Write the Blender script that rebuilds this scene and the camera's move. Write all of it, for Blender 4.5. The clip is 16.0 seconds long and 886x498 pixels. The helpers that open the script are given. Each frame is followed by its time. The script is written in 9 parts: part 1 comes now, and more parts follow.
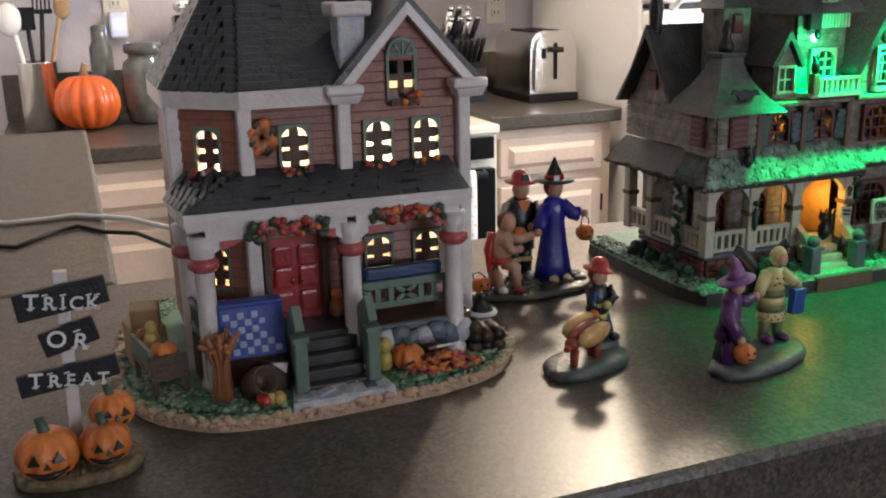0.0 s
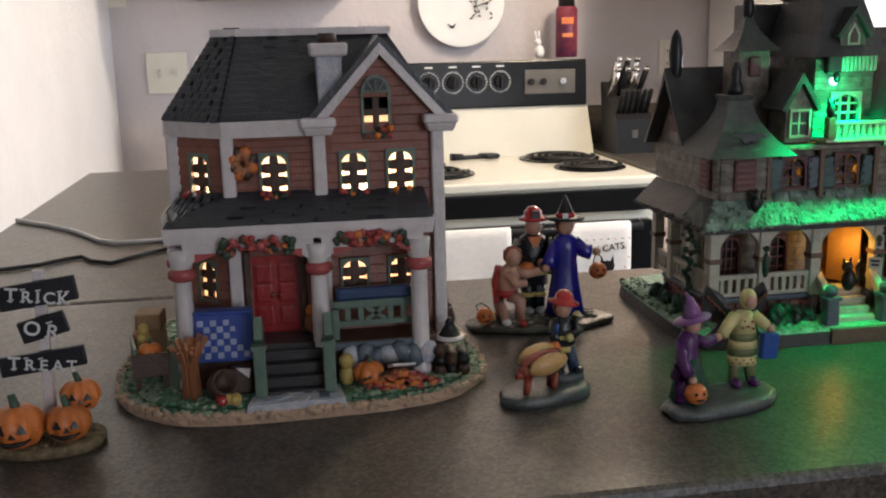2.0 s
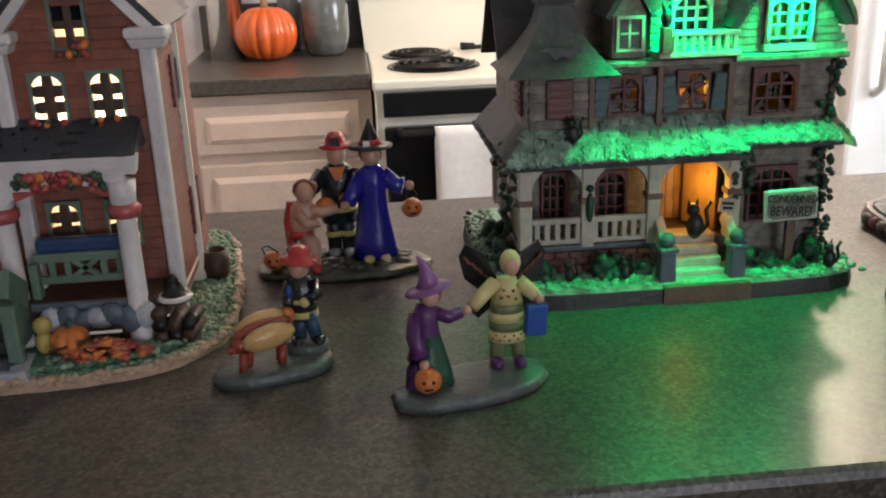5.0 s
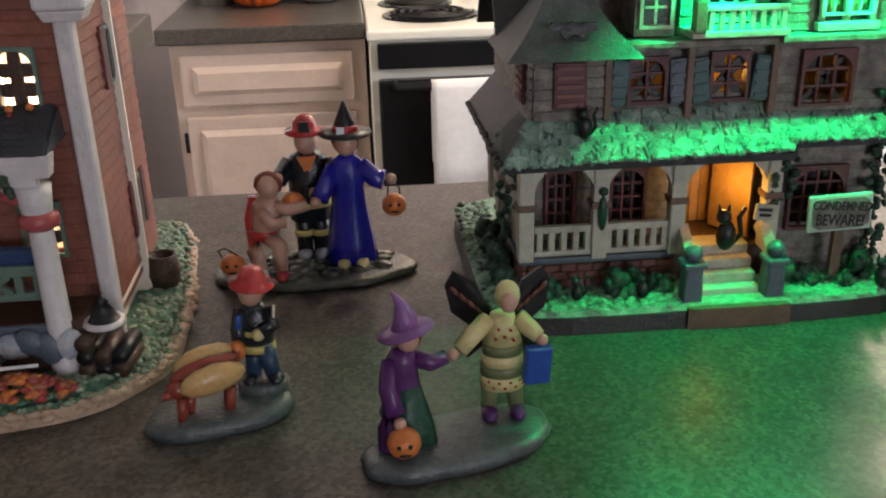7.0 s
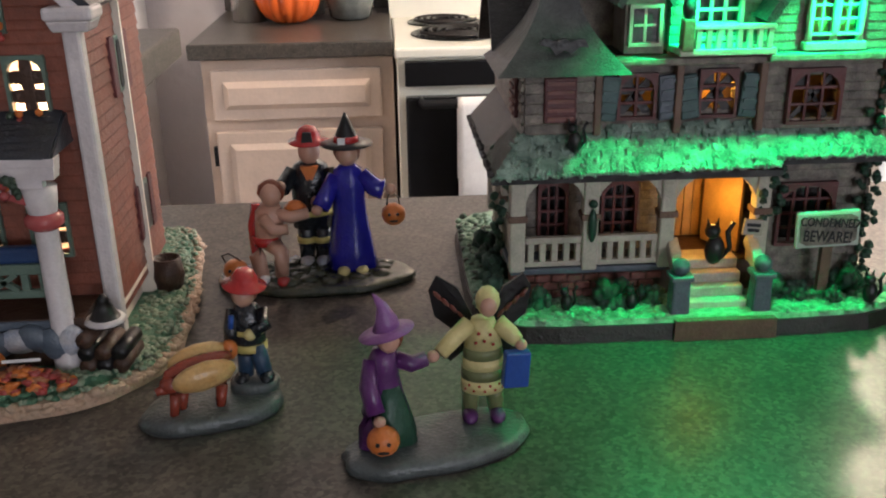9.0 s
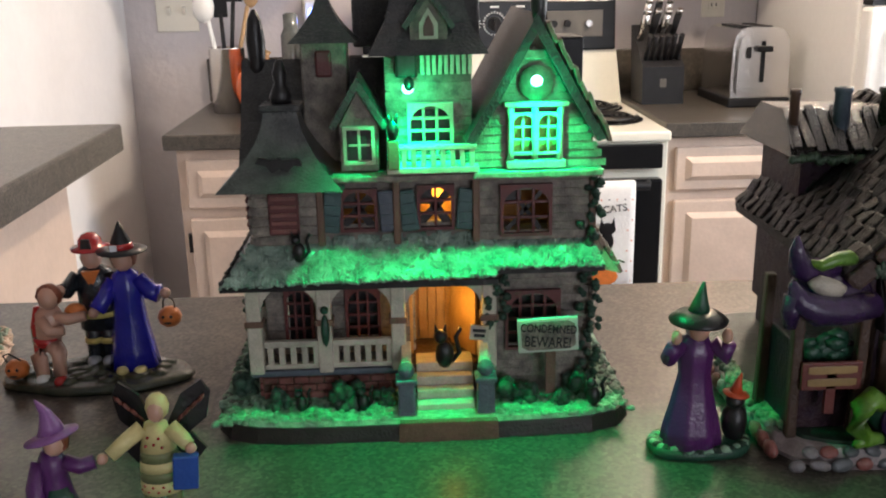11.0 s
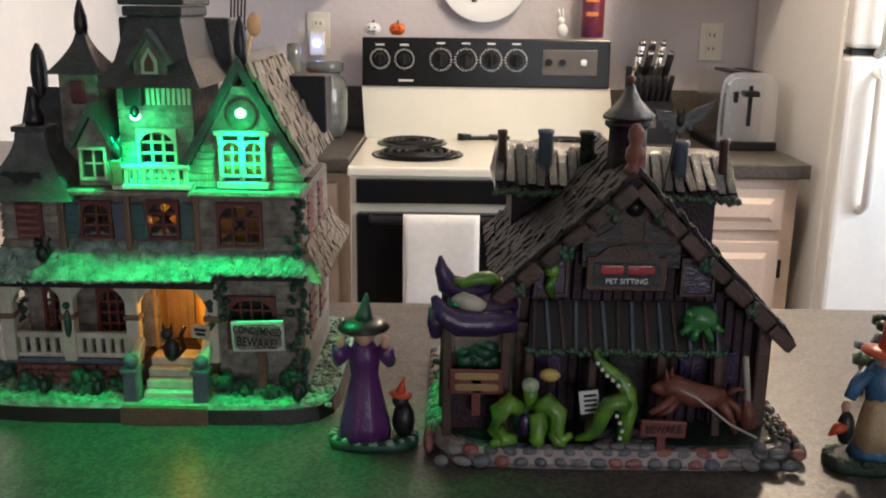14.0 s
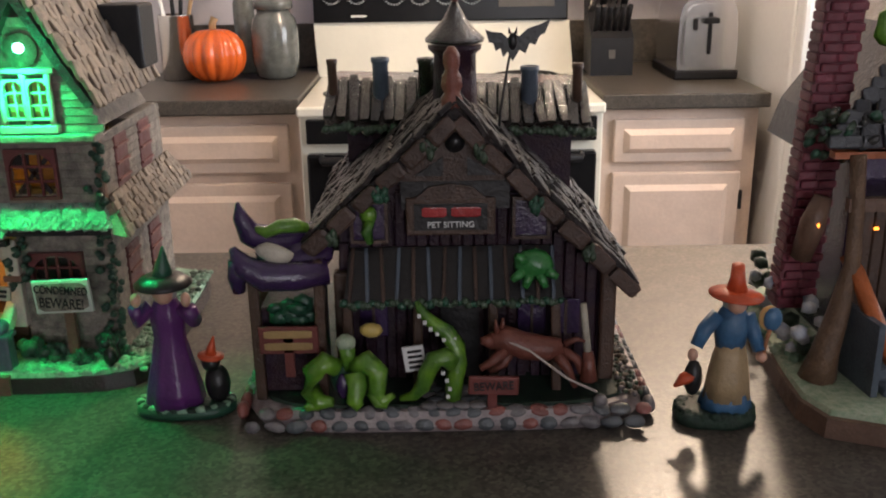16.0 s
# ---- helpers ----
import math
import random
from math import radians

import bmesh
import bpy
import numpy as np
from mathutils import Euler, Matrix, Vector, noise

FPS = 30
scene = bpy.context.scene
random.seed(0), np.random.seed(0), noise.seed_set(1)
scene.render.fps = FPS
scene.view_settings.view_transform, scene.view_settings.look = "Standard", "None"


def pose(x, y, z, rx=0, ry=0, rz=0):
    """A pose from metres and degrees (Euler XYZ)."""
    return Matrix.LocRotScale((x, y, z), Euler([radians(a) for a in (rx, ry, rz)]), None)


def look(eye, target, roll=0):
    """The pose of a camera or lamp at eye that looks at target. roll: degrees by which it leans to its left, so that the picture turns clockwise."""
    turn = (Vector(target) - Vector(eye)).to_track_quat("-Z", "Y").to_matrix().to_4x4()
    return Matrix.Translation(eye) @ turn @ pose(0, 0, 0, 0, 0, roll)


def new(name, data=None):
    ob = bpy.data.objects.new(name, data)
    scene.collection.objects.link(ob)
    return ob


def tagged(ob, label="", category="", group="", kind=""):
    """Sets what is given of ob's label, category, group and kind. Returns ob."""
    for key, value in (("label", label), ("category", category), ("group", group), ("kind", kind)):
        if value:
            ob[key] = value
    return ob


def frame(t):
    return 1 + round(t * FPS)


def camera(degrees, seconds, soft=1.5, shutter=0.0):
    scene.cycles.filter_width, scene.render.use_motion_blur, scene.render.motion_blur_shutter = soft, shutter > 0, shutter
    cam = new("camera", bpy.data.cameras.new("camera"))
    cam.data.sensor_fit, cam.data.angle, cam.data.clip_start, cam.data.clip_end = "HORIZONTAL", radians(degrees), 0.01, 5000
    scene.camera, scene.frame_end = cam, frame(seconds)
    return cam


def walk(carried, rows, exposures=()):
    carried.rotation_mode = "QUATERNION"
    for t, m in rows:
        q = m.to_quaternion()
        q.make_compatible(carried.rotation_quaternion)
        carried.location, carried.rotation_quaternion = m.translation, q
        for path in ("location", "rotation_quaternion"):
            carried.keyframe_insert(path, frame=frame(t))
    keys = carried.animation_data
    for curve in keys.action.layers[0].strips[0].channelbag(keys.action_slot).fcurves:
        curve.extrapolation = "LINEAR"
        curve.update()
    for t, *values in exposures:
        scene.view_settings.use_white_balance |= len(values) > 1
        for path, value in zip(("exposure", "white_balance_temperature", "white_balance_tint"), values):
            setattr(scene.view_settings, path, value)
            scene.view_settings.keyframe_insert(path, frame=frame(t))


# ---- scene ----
cam = camera(50.6, 16.0, soft=2.0)
METRES, EYE, TILT, LEAN, TURN = 1.0, 1.35, 0.0, 0.0, -24.1
PATH = [
    (0, (0.119, 0.016, 1.292), (0.819, 1.808, 0.744), -1.2),
    (0.5, (0.144, 0.001, 1.284), (0.743, 1.844, 0.792), -1.2),
    (1, (0.166, -0.013, 1.283), (0.658, 1.871, 0.824), -1.0),
    (1.5, (0.195, -0.023, 1.279), (0.601, 1.885, 0.837), -1.0),
    (2, (0.225, -0.043, 1.284), (0.534, 1.884, 0.849), -1.4),
    (2.5, (0.259, -0.074, 1.285), (0.483, 1.867, 0.856), -1.8),
    (3, (0.288, -0.09, 1.286), (0.479, 1.856, 0.866), -1.8),
    (3.5, (0.318, -0.073, 1.283), (0.508, 1.868, 0.839), -2.2),
    (4, (0.354, -0.037, 1.28), (0.531, 1.89, 0.773), -2.9),
    (4.5, (0.379, -0.002, 1.284), (0.552, 1.9, 0.691), -2.4),
    (7, (0.404, 0.107, 1.287), (0.573, 1.945, 0.516), -1.3),
    (7.5, (0.401, 0.109, 1.285), (0.575, 1.948, 0.519), -0.9),
    (8, (0.396, 0.109, 1.285), (0.569, 1.952, 0.529), -0.9),
    (8.5, (0.4, 0.104, 1.284), (0.564, 1.951, 0.535), -0.9),
    (9, (0.419, 0.094, 1.287), (0.526, 1.951, 0.553), -0.9),
    (9.5, (0.458, 0.081, 1.292), (0.526, 1.952, 0.59), -1.0),
    (10, (0.5, 0.074, 1.297), (0.581, 1.961, 0.64), -0.8),
    (10.2, (0.514, 0.072, 1.299), (0.594, 1.966, 0.66), -1.0),
    (12.5, (0.582, 0.057, 1.305), (0.615, 1.997, 0.82), -0.1),
    (13, (0.614, 0.043, 1.306), (0.635, 1.984, 0.824), 0.8),
    (13.5, (0.658, 0.025, 1.307), (0.665, 1.964, 0.817), 0.9),
    (14, (0.707, 0.008, 1.31), (0.688, 1.944, 0.807), 0.7),
    (14.5, (0.749, -0.006, 1.31), (0.697, 1.926, 0.796), -0.2),
    (15, (0.776, -0.011, 1.309), (0.702, 1.912, 0.766), -0.8),
    (15.5, (0.778, 0.011, 1.308), (0.737, 1.923, 0.722), -1.1),
    (16, (0.784, 0.052, 1.3), (0.794, 1.951, 0.673), -0.8),
]
walk(cam, [(t, look(eye, target, roll)) for t, eye, target, roll in PATH], [(0.0, 0.12, 6250, 10), (1.5, -0.03, 6250, 10), (3.0, -0.29, 6250, 10), (4.5, 0.0, 6250, 10), (7.0, 0.03, 6250, 13), (9.5, 0.12, 6300, 13), (12.5, -0.18, 6350, 10), (14.0, -0.28, 6400, 11), (16.0, -0.17, 6550, 14)])

# ---- world, sun, lamps ----
world = bpy.data.worlds.new("world")
scene.world = world
world.use_nodes = True
_sky = world.node_tree.nodes.new("ShaderNodeTexSky")
_sky.sky_type = "NISHITA"
_sky.sun_disc = False
_sky.sun_elevation, _sky.sun_rotation = radians(25), radians(200)
world.node_tree.links.new(_sky.outputs[0], world.node_tree.nodes["Background"].inputs[0])
world.node_tree.nodes["Background"].inputs[1].default_value = 0.08

BAR = 1.10


def lamp(name, kind, place, power, colour, size=0.05, target=None, size_y=None):
    data = bpy.data.lights.new(name, kind)
    data.energy, data.color = power, colour
    ob = new(name, data)
    if kind == "AREA":
        data.size = size
        if size_y:
            data.shape, data.size_y = "RECTANGLE", size_y
        ob.matrix_world = look(place, target)
    elif kind == "SPOT":
        data.shadow_soft_size = size
        ob.matrix_world = look(place, target)
    else:
        data.shadow_soft_size = size
        ob.location = place
    return ob


# kitchen ceiling lamp, added daylight fill from the unseen room behind
lamp("ceiling_lamp_light", "POINT", (1.36, 1.95, 2.27), 66, (1.0, 0.795, 0.58), 0.06)
lamp("window_light", "AREA", (1.6, -3.05, 1.47), 25, (0.90, 0.92, 1.0), 1.3, (0.2, 2.0, 1.2), 1.2)
# second added fill, set east to brighten the west wall
lamp("side_window_light", "AREA", (2.56, 1.25, 1.5), 41, (0.93, 0.96, 1.0), 1.1, (-0.3, 2.2, 1.3), 1.1)
# bulbs inside the lit houses, green lamps on the haunted one
lamp("cottage_bulb_light", "POINT", (0.262, 0.482, BAR + 0.098), 0.36, (1.0, 0.68, 0.40), 0.006)
lamp("cottage_bulb_light", "POINT", (0.192, 0.482, BAR + 0.098), 0.18, (1.0, 0.68, 0.40), 0.005)
lamp("haunted_bulb_light", "POINT", (0.562, 0.481, BAR + 0.052), 0.026, (1.0, 0.50, 0.08), 0.004)
lamp("haunted_bulb_light", "POINT", (0.56, 0.51, BAR + 0.10), 0.03, (1.0, 0.50, 0.06), 0.004)
for _x, _y, _z in ((0.547, 0.4625, 0.1565), (0.602, 0.4575, 0.1595)):
    _g = lamp("green_lamp_light", "SPOT", (_x, _y, BAR + _z), 1.08, (0.0, 1.0, 0.26), 0.002, (_x, _y - 0.002, BAR))
    _g.data.spot_size, _g.data.spot_blend = radians(118), 1.0
lamp("green_lamp_light", "POINT", (0.547, 0.4665, BAR + 0.1535), 0.05, (0.0, 1.0, 0.30), 0.003)
lamp("green_lamp_light", "POINT", (0.602, 0.4575, BAR + 0.1555), 0.045, (0.0, 1.0, 0.30), 0.003)
lamp("witch_house_bulb_light", "POINT", (0.995, 0.49, BAR + 0.09), 0.01, (1.0, 0.5, 0.1), 0.004)
lamp("night_light_glow", "POINT", (0.275, 2.97, 1.19), 0.06, (0.25, 0.35, 1.0), 0.01)

# ---- materials ----


def mat(name, colour, rough=0.5, metal=0.0, vary=0.25, scale=90.0, bump=0.15, second=None, coat=0.0, glow=0.0, spec=0.4):
    """Surface with two scales of mottling and a fine relief. second: colour of the blotches."""
    m = bpy.data.materials.new(name)
    m.use_nodes = True
    n, l = m.node_tree.nodes, m.node_tree.links
    p = n["Principled BSDF"]
    p.inputs["Roughness"].default_value = rough
    p.inputs["Metallic"].default_value = metal
    p.inputs["Coat Weight"].default_value = coat
    p.inputs["Coat Roughness"].default_value = 0.12
    p.inputs["Specular IOR Level"].default_value = spec
    co = n.new("ShaderNodeNewGeometry")
    a, b = n.new("ShaderNodeTexNoise"), n.new("ShaderNodeTexNoise")
    a.inputs["Scale"].default_value, a.inputs["Detail"].default_value = scale, 4
    b.inputs["Scale"].default_value, b.inputs["Detail"].default_value = scale * 7, 3
    for t in (a, b):
        l.new(co.outputs["Position"], t.inputs["Vector"])
    ramp = n.new("ShaderNodeMapRange")
    ramp.inputs[1].default_value, ramp.inputs[2].default_value = 0.3, 0.7
    l.new(a.outputs["Fac"], ramp.inputs[0])
    mix = n.new("ShaderNodeMix")
    mix.data_type = "RGBA"
    c2 = second or tuple(c * (1 - vary) for c in colour)
    mix.inputs[6].default_value, mix.inputs[7].default_value = (*colour, 1), (*c2, 1)
    l.new(ramp.outputs[0], mix.inputs[0])
    fine = n.new("ShaderNodeMix")
    fine.data_type, fine.blend_type = "RGBA", "MULTIPLY"
    fine.inputs[0].default_value = min(1.0, vary * 1.2)
    l.new(mix.outputs[2], fine.inputs[6])
    l.new(b.outputs["Fac"], fine.inputs[7])
    gain = n.new("ShaderNodeMix")
    gain.data_type, gain.blend_type = "RGBA", "MULTIPLY"
    gain.inputs[0].default_value = 1.0
    k = 1.0 + vary * 0.6
    gain.inputs[7].default_value = (k, k, k, 1)
    l.new(fine.outputs[2], gain.inputs[6])
    info = n.new("ShaderNodeObjectInfo")
    rnd = n.new("ShaderNodeMapRange")
    rnd.inputs[3].default_value, rnd.inputs[4].default_value = 1 - vary * 0.5, 1 + vary * 0.4
    l.new(info.outputs["Random"], rnd.inputs[0])
    each = n.new("ShaderNodeMix")
    each.data_type, each.blend_type = "RGBA", "MULTIPLY"
    each.inputs[0].default_value = 1.0
    l.new(gain.outputs[2], each.inputs[6])
    l.new(rnd.outputs[0], each.inputs[7])
    l.new(each.outputs[2], p.inputs["Base Color"])
    if bump:
        bp = n.new("ShaderNodeBump")
        bp.inputs["Strength"].default_value, bp.inputs["Distance"].default_value = min(1.0, bump * (1.25 if scale >= 90 else 1.0)), 0.15 / scale
        l.new(b.outputs["Fac"], bp.inputs["Height"])
        out = bp.outputs[0]
        if scale >= 90:  # hand-moulded lumps of painted resin
            lump = n.new("ShaderNodeTexNoise")
            lump.inputs["Scale"].default_value, lump.inputs["Detail"].default_value = 260, 2
            l.new(co.outputs["Position"], lump.inputs["Vector"])
            bq = n.new("ShaderNodeBump")
            bq.inputs["Strength"].default_value, bq.inputs["Distance"].default_value = min(1.0, 0.16 + bump * 0.4), 0.0014
            l.new(lump.outputs["Fac"], bq.inputs["Height"])
            l.new(bp.outputs[0], bq.inputs["Normal"])
            out = bq.outputs[0]
            l.new(out, p.inputs["Coat Normal"])
            p.inputs["Coat Weight"].default_value = max(coat, 0.06)
            p.inputs["Roughness"].default_value = rough * 0.9
        l.new(out, p.inputs["Normal"])
    if glow:
        p.inputs["Emission Color"].default_value = (*colour, 1)
        p.inputs["Emission Strength"].default_value = glow
    return m


def laminate():
    """Dark mottled counter laminate with pale and dark specks."""
    m = mat("counter_laminate", (0.096, 0.084, 0.072), 0.36, 0, 0.35, 60, 0.03, (0.058, 0.052, 0.046))
    n, l = m.node_tree.nodes, m.node_tree.links
    p = n["Principled BSDF"]
    v = n.new("ShaderNodeTexVoronoi")
    v.inputs["Scale"].default_value = 560
    co = n.new("ShaderNodeTexCoord")
    l.new(co.outputs["Object"], v.inputs["Vector"])
    r = n.new("ShaderNodeValToRGB")
    r.color_ramp.elements[0].position, r.color_ramp.elements[0].color = 0.2, (0.52, 0.51, 0.50, 1)
    r.color_ramp.elements[1].position, r.color_ramp.elements[1].color = 0.85, (1.42, 1.40, 1.36, 1)
    l.new(v.outputs["Color"], r.inputs[0])
    mul = n.new("ShaderNodeMix")
    mul.data_type, mul.blend_type = "RGBA", "MULTIPLY"
    mul.inputs[0].default_value = 1.0
    old = p.inputs["Base Color"].links[0].from_socket
    l.new(old, mul.inputs[6])
    l.new(r.outputs[0], mul.inputs[7])
    l.new(mul.outputs[2], p.inputs["Base Color"])
    rr = n.new("ShaderNodeMapRange")
    rr.inputs[3].default_value, rr.inputs[4].default_value = 0.27, 0.39
    l.new(v.outputs["Distance"], rr.inputs[0])
    l.new(rr.outputs[0], p.inputs["Roughness"])
    return m


LAMINATE = laminate()
WALL = mat("lavender_grey_wall_paint", (0.60, 0.56, 0.57), 0.75, 0, 0.06, 6, 0.1)
WALLWHITE = mat("white_wall_paint", (0.87, 0.86, 0.86), 0.75, 0, 0.05, 6, 0.1)
CEIL = mat("ceiling_paint", (0.8, 0.79, 0.77), 0.85, 0, 0.06, 30, 0.4)
FLOORM = mat("floor_vinyl", (0.16, 0.12, 0.09), 0.5, 0, 0.3, 5, 0.1)
DARKPANEL = mat("dark_panel", (0.03, 0.027, 0.026), 0.6, 0, 0.2, 20, 0.1)
CABINET = mat("pickled_oak_cabinet", (0.60, 0.47, 0.385), 0.42, 0, 0.12, 14, 0.08)
ENAMEL = mat("cream_enamel", (0.80, 0.77, 0.66), 0.22, 0, 0.04, 10, 0.02)
FRIDGE = mat("white_fridge_enamel", (0.80, 0.80, 0.79), 0.35, 0, 0.04, 60, 0.1)
BLACKGLOSS = mat("black_enamel", (0.010, 0.010, 0.011), 0.2, 0, 0.1, 20, 0.02, spec=0.2)
BLACKMAT = mat("black_plastic", (0.013, 0.013, 0.015), 0.45, 0, 0.2, 60, 0.1, spec=0.25)
COIL = mat("burner_coil_iron", (0.03, 0.028, 0.027), 0.4, 0.6, 0.2, 80, 0.2)
CHROME = mat("brushed_steel", (0.82, 0.80, 0.78), 0.22, 1.0, 0.08, 40, 0.05)
GREYPANEL = mat("grey_control_panel", (0.12, 0.11, 0.10), 0.4, 0, 0.1, 40, 0.02)
WHITEPRINT = mat("white_print", (0.75, 0.75, 0.72), 0.5, 0, 0.05, 50, 0)
TOWEL = mat("white_cotton_towel", (0.82, 0.80, 0.78), 0.95, 0, 0.08, 60, 0.8)
PLASTICW = mat("white_plastic_plate", (0.74, 0.71, 0.62), 0.35, 0, 0.05, 30, 0.02)
CERAMW = mat("white_glazed_ceramic", (0.82, 0.82, 0.80), 0.15, 0, 0.04, 30, 0.02)
GLASSJ = mat("frosted_grey_jar_glass", (0.15, 0.16, 0.15), 0.12, 0, 0.35, 40, 0.05, coat=0.6)
ORANGEC = mat("orange_glazed_ceramic", (0.75, 0.13, 0.02), 0.15, 0, 0.15, 20, 0.05, coat=0.5)
WOODL = mat("pale_wood", (0.42, 0.27, 0.14), 0.55, 0, 0.2, 60, 0.1)
BLUELED = mat("blue_night_light_lens", (0.18, 0.3, 1.0), 0.3, 0, 0.0, 10, 0, glow=9)
LAMPGLASS = mat("lamp_opal_glass", (1.0, 0.88, 0.7), 0.3, 0, 0.0, 10, 0, glow=6)
CABLEW = mat("white_cable_vinyl", (0.72, 0.72, 0.72), 0.4, 0, 0.05, 30, 0)
CABLEB = mat("black_cable_vinyl", (0.02, 0.018, 0.018), 0.45, 0, 0.1, 30, 0)
PURPLECAN = mat("purple_printed_can", (0.10, 0.02, 0.07), 0.3, 0, 0.4, 30, 0.0, (0.30, 0.04, 0.05))

# painted porcelain and resin of the village
ROOFDARK = mat("slate_glaze", (0.034, 0.037, 0.046), 0.32, 0, 0.35, 120, 0.25, coat=0.25)
BRICKRED = mat("rust_clapboard_glaze", (0.25, 0.078, 0.048), 0.42, 0, 0.3, 150, 0.2, coat=0.15)
TRIMW = mat("off_white_trim_glaze", (0.66, 0.61, 0.61), 0.36, 0, 0.16, 110, 0.15, coat=0.2)
GREENW = mat("sage_green_paint", (0.13, 0.19, 0.15), 0.45, 0, 0.25, 120, 0.15)
GRASS = mat("painted_turf", (0.05, 0.17, 0.10), 0.6, 0, 0.5, 260, 1.0, (0.16, 0.28, 0.17))
GRASSP = mat("speckled_pale_turf", (0.42, 0.46, 0.34), 0.6, 0, 0.5, 330, 1.0, (0.20, 0.30, 0.19))
SOIL = mat("tan_earth_paint", (0.58, 0.38, 0.26), 0.5, 0, 0.35, 130, 0.6, (0.44, 0.33, 0.23))
REDDOOR = mat("red_door_glaze", (0.36, 0.025, 0.028), 0.3, 0, 0.2, 120, 0.1, coat=0.4)
REDFL = mat("red_berry_glaze", (0.38, 0.06, 0.05), 0.35, 0, 0.35, 180, 0.3)
PINKBAND = mat("red_ribbon_glaze", (0.42, 0.09, 0.09), 0.3, 0, 0.2, 120, 0.1)
LEAFG = mat("dark_leaf_glaze", (0.05, 0.08, 0.05), 0.4, 0, 0.3, 150, 0.3)
BLUEQ = mat("blue_quilt_paint", (0.03, 0.07, 0.32), 0.45, 0, 0.2, 150, 0.2)
PALEQ = mat("pale_quilt_patch", (0.36, 0.40, 0.58), 0.5, 0, 0.2, 150, 0.1)
BLUECUSH = mat("dark_blue_cushion_paint", (0.025, 0.06, 0.16), 0.4, 0, 0.2, 120, 0.2)
ORANGEP = mat("pumpkin_orange_paint", (0.66, 0.19, 0.042), 0.4, 0, 0.22, 120, 0.2, coat=0.2)
YELLOWP = mat("gourd_yellow_paint", (0.55, 0.40, 0.12), 0.4, 0, 0.2, 120, 0.2)
STALK = mat("corn_stalk_paint", (0.40, 0.16, 0.07), 0.45, 0, 0.3, 160, 0.3)
DKWOOD = mat("dark_wood_paint", (0.075, 0.04, 0.026), 0.45, 0, 0.3, 120, 0.3)
STONEB = mat("blue_grey_stone_paint", (0.30, 0.35, 0.45), 0.4, 0, 0.4, 150, 0.3, (0.52, 0.50, 0.50))
STEPG = mat("dark_grey_step_glaze", (0.05, 0.048, 0.05), 0.38, 0, 0.25, 120, 0.2)
SIGNBLK = mat("black_sign_paint", (0.010, 0.011, 0.018), 0.5, 0, 0.3, 90, 0.2)
SIGNWHT = mat("white_letter_paint", (0.70, 0.70, 0.70), 0.5, 0, 0.08, 90, 0.1)
STRAW = mat("straw_moss_resin", (0.10, 0.07, 0.035), 0.7, 0, 0.6, 230, 1.0, (0.32, 0.24, 0.13))
STEMG = mat("stem_green_paint", (0.06, 0.11, 0.075), 0.45, 0, 0.25, 120, 0.2)
BLACKP = mat("black_detail_paint", (0.012, 0.011, 0.012), 0.4, 0, 0.2, 90, 0.1)
LINING = mat("bisque_inner_lining", (0.78, 0.70, 0.60), 0.8, 0, 0.05, 60, 0.05)
BULB = mat("warm_bulb_glass", (1.0, 0.75, 0.4), 0.3, 0, 0.0, 10, 0, glow=14)
AMBER = mat("amber_lens", (1.0, 0.32, 0.04), 0.3, 0, 0.0, 10, 0, glow=4)
GREENLED = mat("green_lamp_lens", (0.25, 1.0, 0.6), 0.3, 0, 0.0, 10, 0, glow=10)

GREYSID = mat("weathered_grey_clapboard", (0.26, 0.225, 0.185), 0.48, 0, 0.5, 170, 0.45, (0.09, 0.075, 0.065))
GREYROOF = mat("weathered_roof_paint", (0.030, 0.031, 0.034), 0.42, 0, 0.5, 120, 0.6, (0.060, 0.058, 0.056))
SLATEROOF = mat("grey_turret_roof_paint", (0.11, 0.115, 0.11), 0.42, 0, 0.4, 130, 0.5, (0.06, 0.062, 0.062))
SHAKE = mat("straw_coloured_shakes", (0.27, 0.21, 0.15), 0.5, 0, 0.45, 140, 0.5, (0.11, 0.08, 0.06))
SNOWROOF = mat("pale_mossy_shingle_paint", (0.32, 0.42, 0.35), 0.40, 0, 0.45, 170, 0.9, (0.09, 0.15, 0.12))
BONE = mat("bone_trim_paint", (0.50, 0.46, 0.38), 0.42, 0, 0.28, 130, 0.25)
BRICKB = mat("foundation_brick_paint", (0.24, 0.09, 0.075), 0.5, 0, 0.35, 150, 0.3)
DKSHUT = mat("dark_red_shutter_paint", (0.12, 0.03, 0.03), 0.5, 0, 0.3, 120, 0.2)
TEAL = mat("teal_shutter_paint", (0.05, 0.11, 0.11), 0.45, 0, 0.3, 120, 0.2)
DKBASE = mat("black_base_edge_paint", (0.03, 0.02, 0.02), 0.45, 0, 0.3, 110, 0.2)
DKBROWN = mat("brown_edge_paint", (0.16, 0.09, 0.06), 0.5, 0, 0.3, 110, 0.2)
DOORWOOD = mat("plank_door_paint", (0.50, 0.28, 0.09), 0.5, 0, 0.3, 120, 0.2)
SHRUB = mat("dark_shrub_glaze", (0.045, 0.11, 0.07), 0.45, 0, 0.5, 240, 0.9, (0.02, 0.05, 0.035))
TURFB = mat("village_turf", (0.30, 0.46, 0.33), 0.6, 0, 0.5, 300, 1.0, (0.12, 0.24, 0.16))
MINT = mat("pale_sign_board", (0.52, 0.55, 0.50), 0.5, 0, 0.2, 120, 0.1)

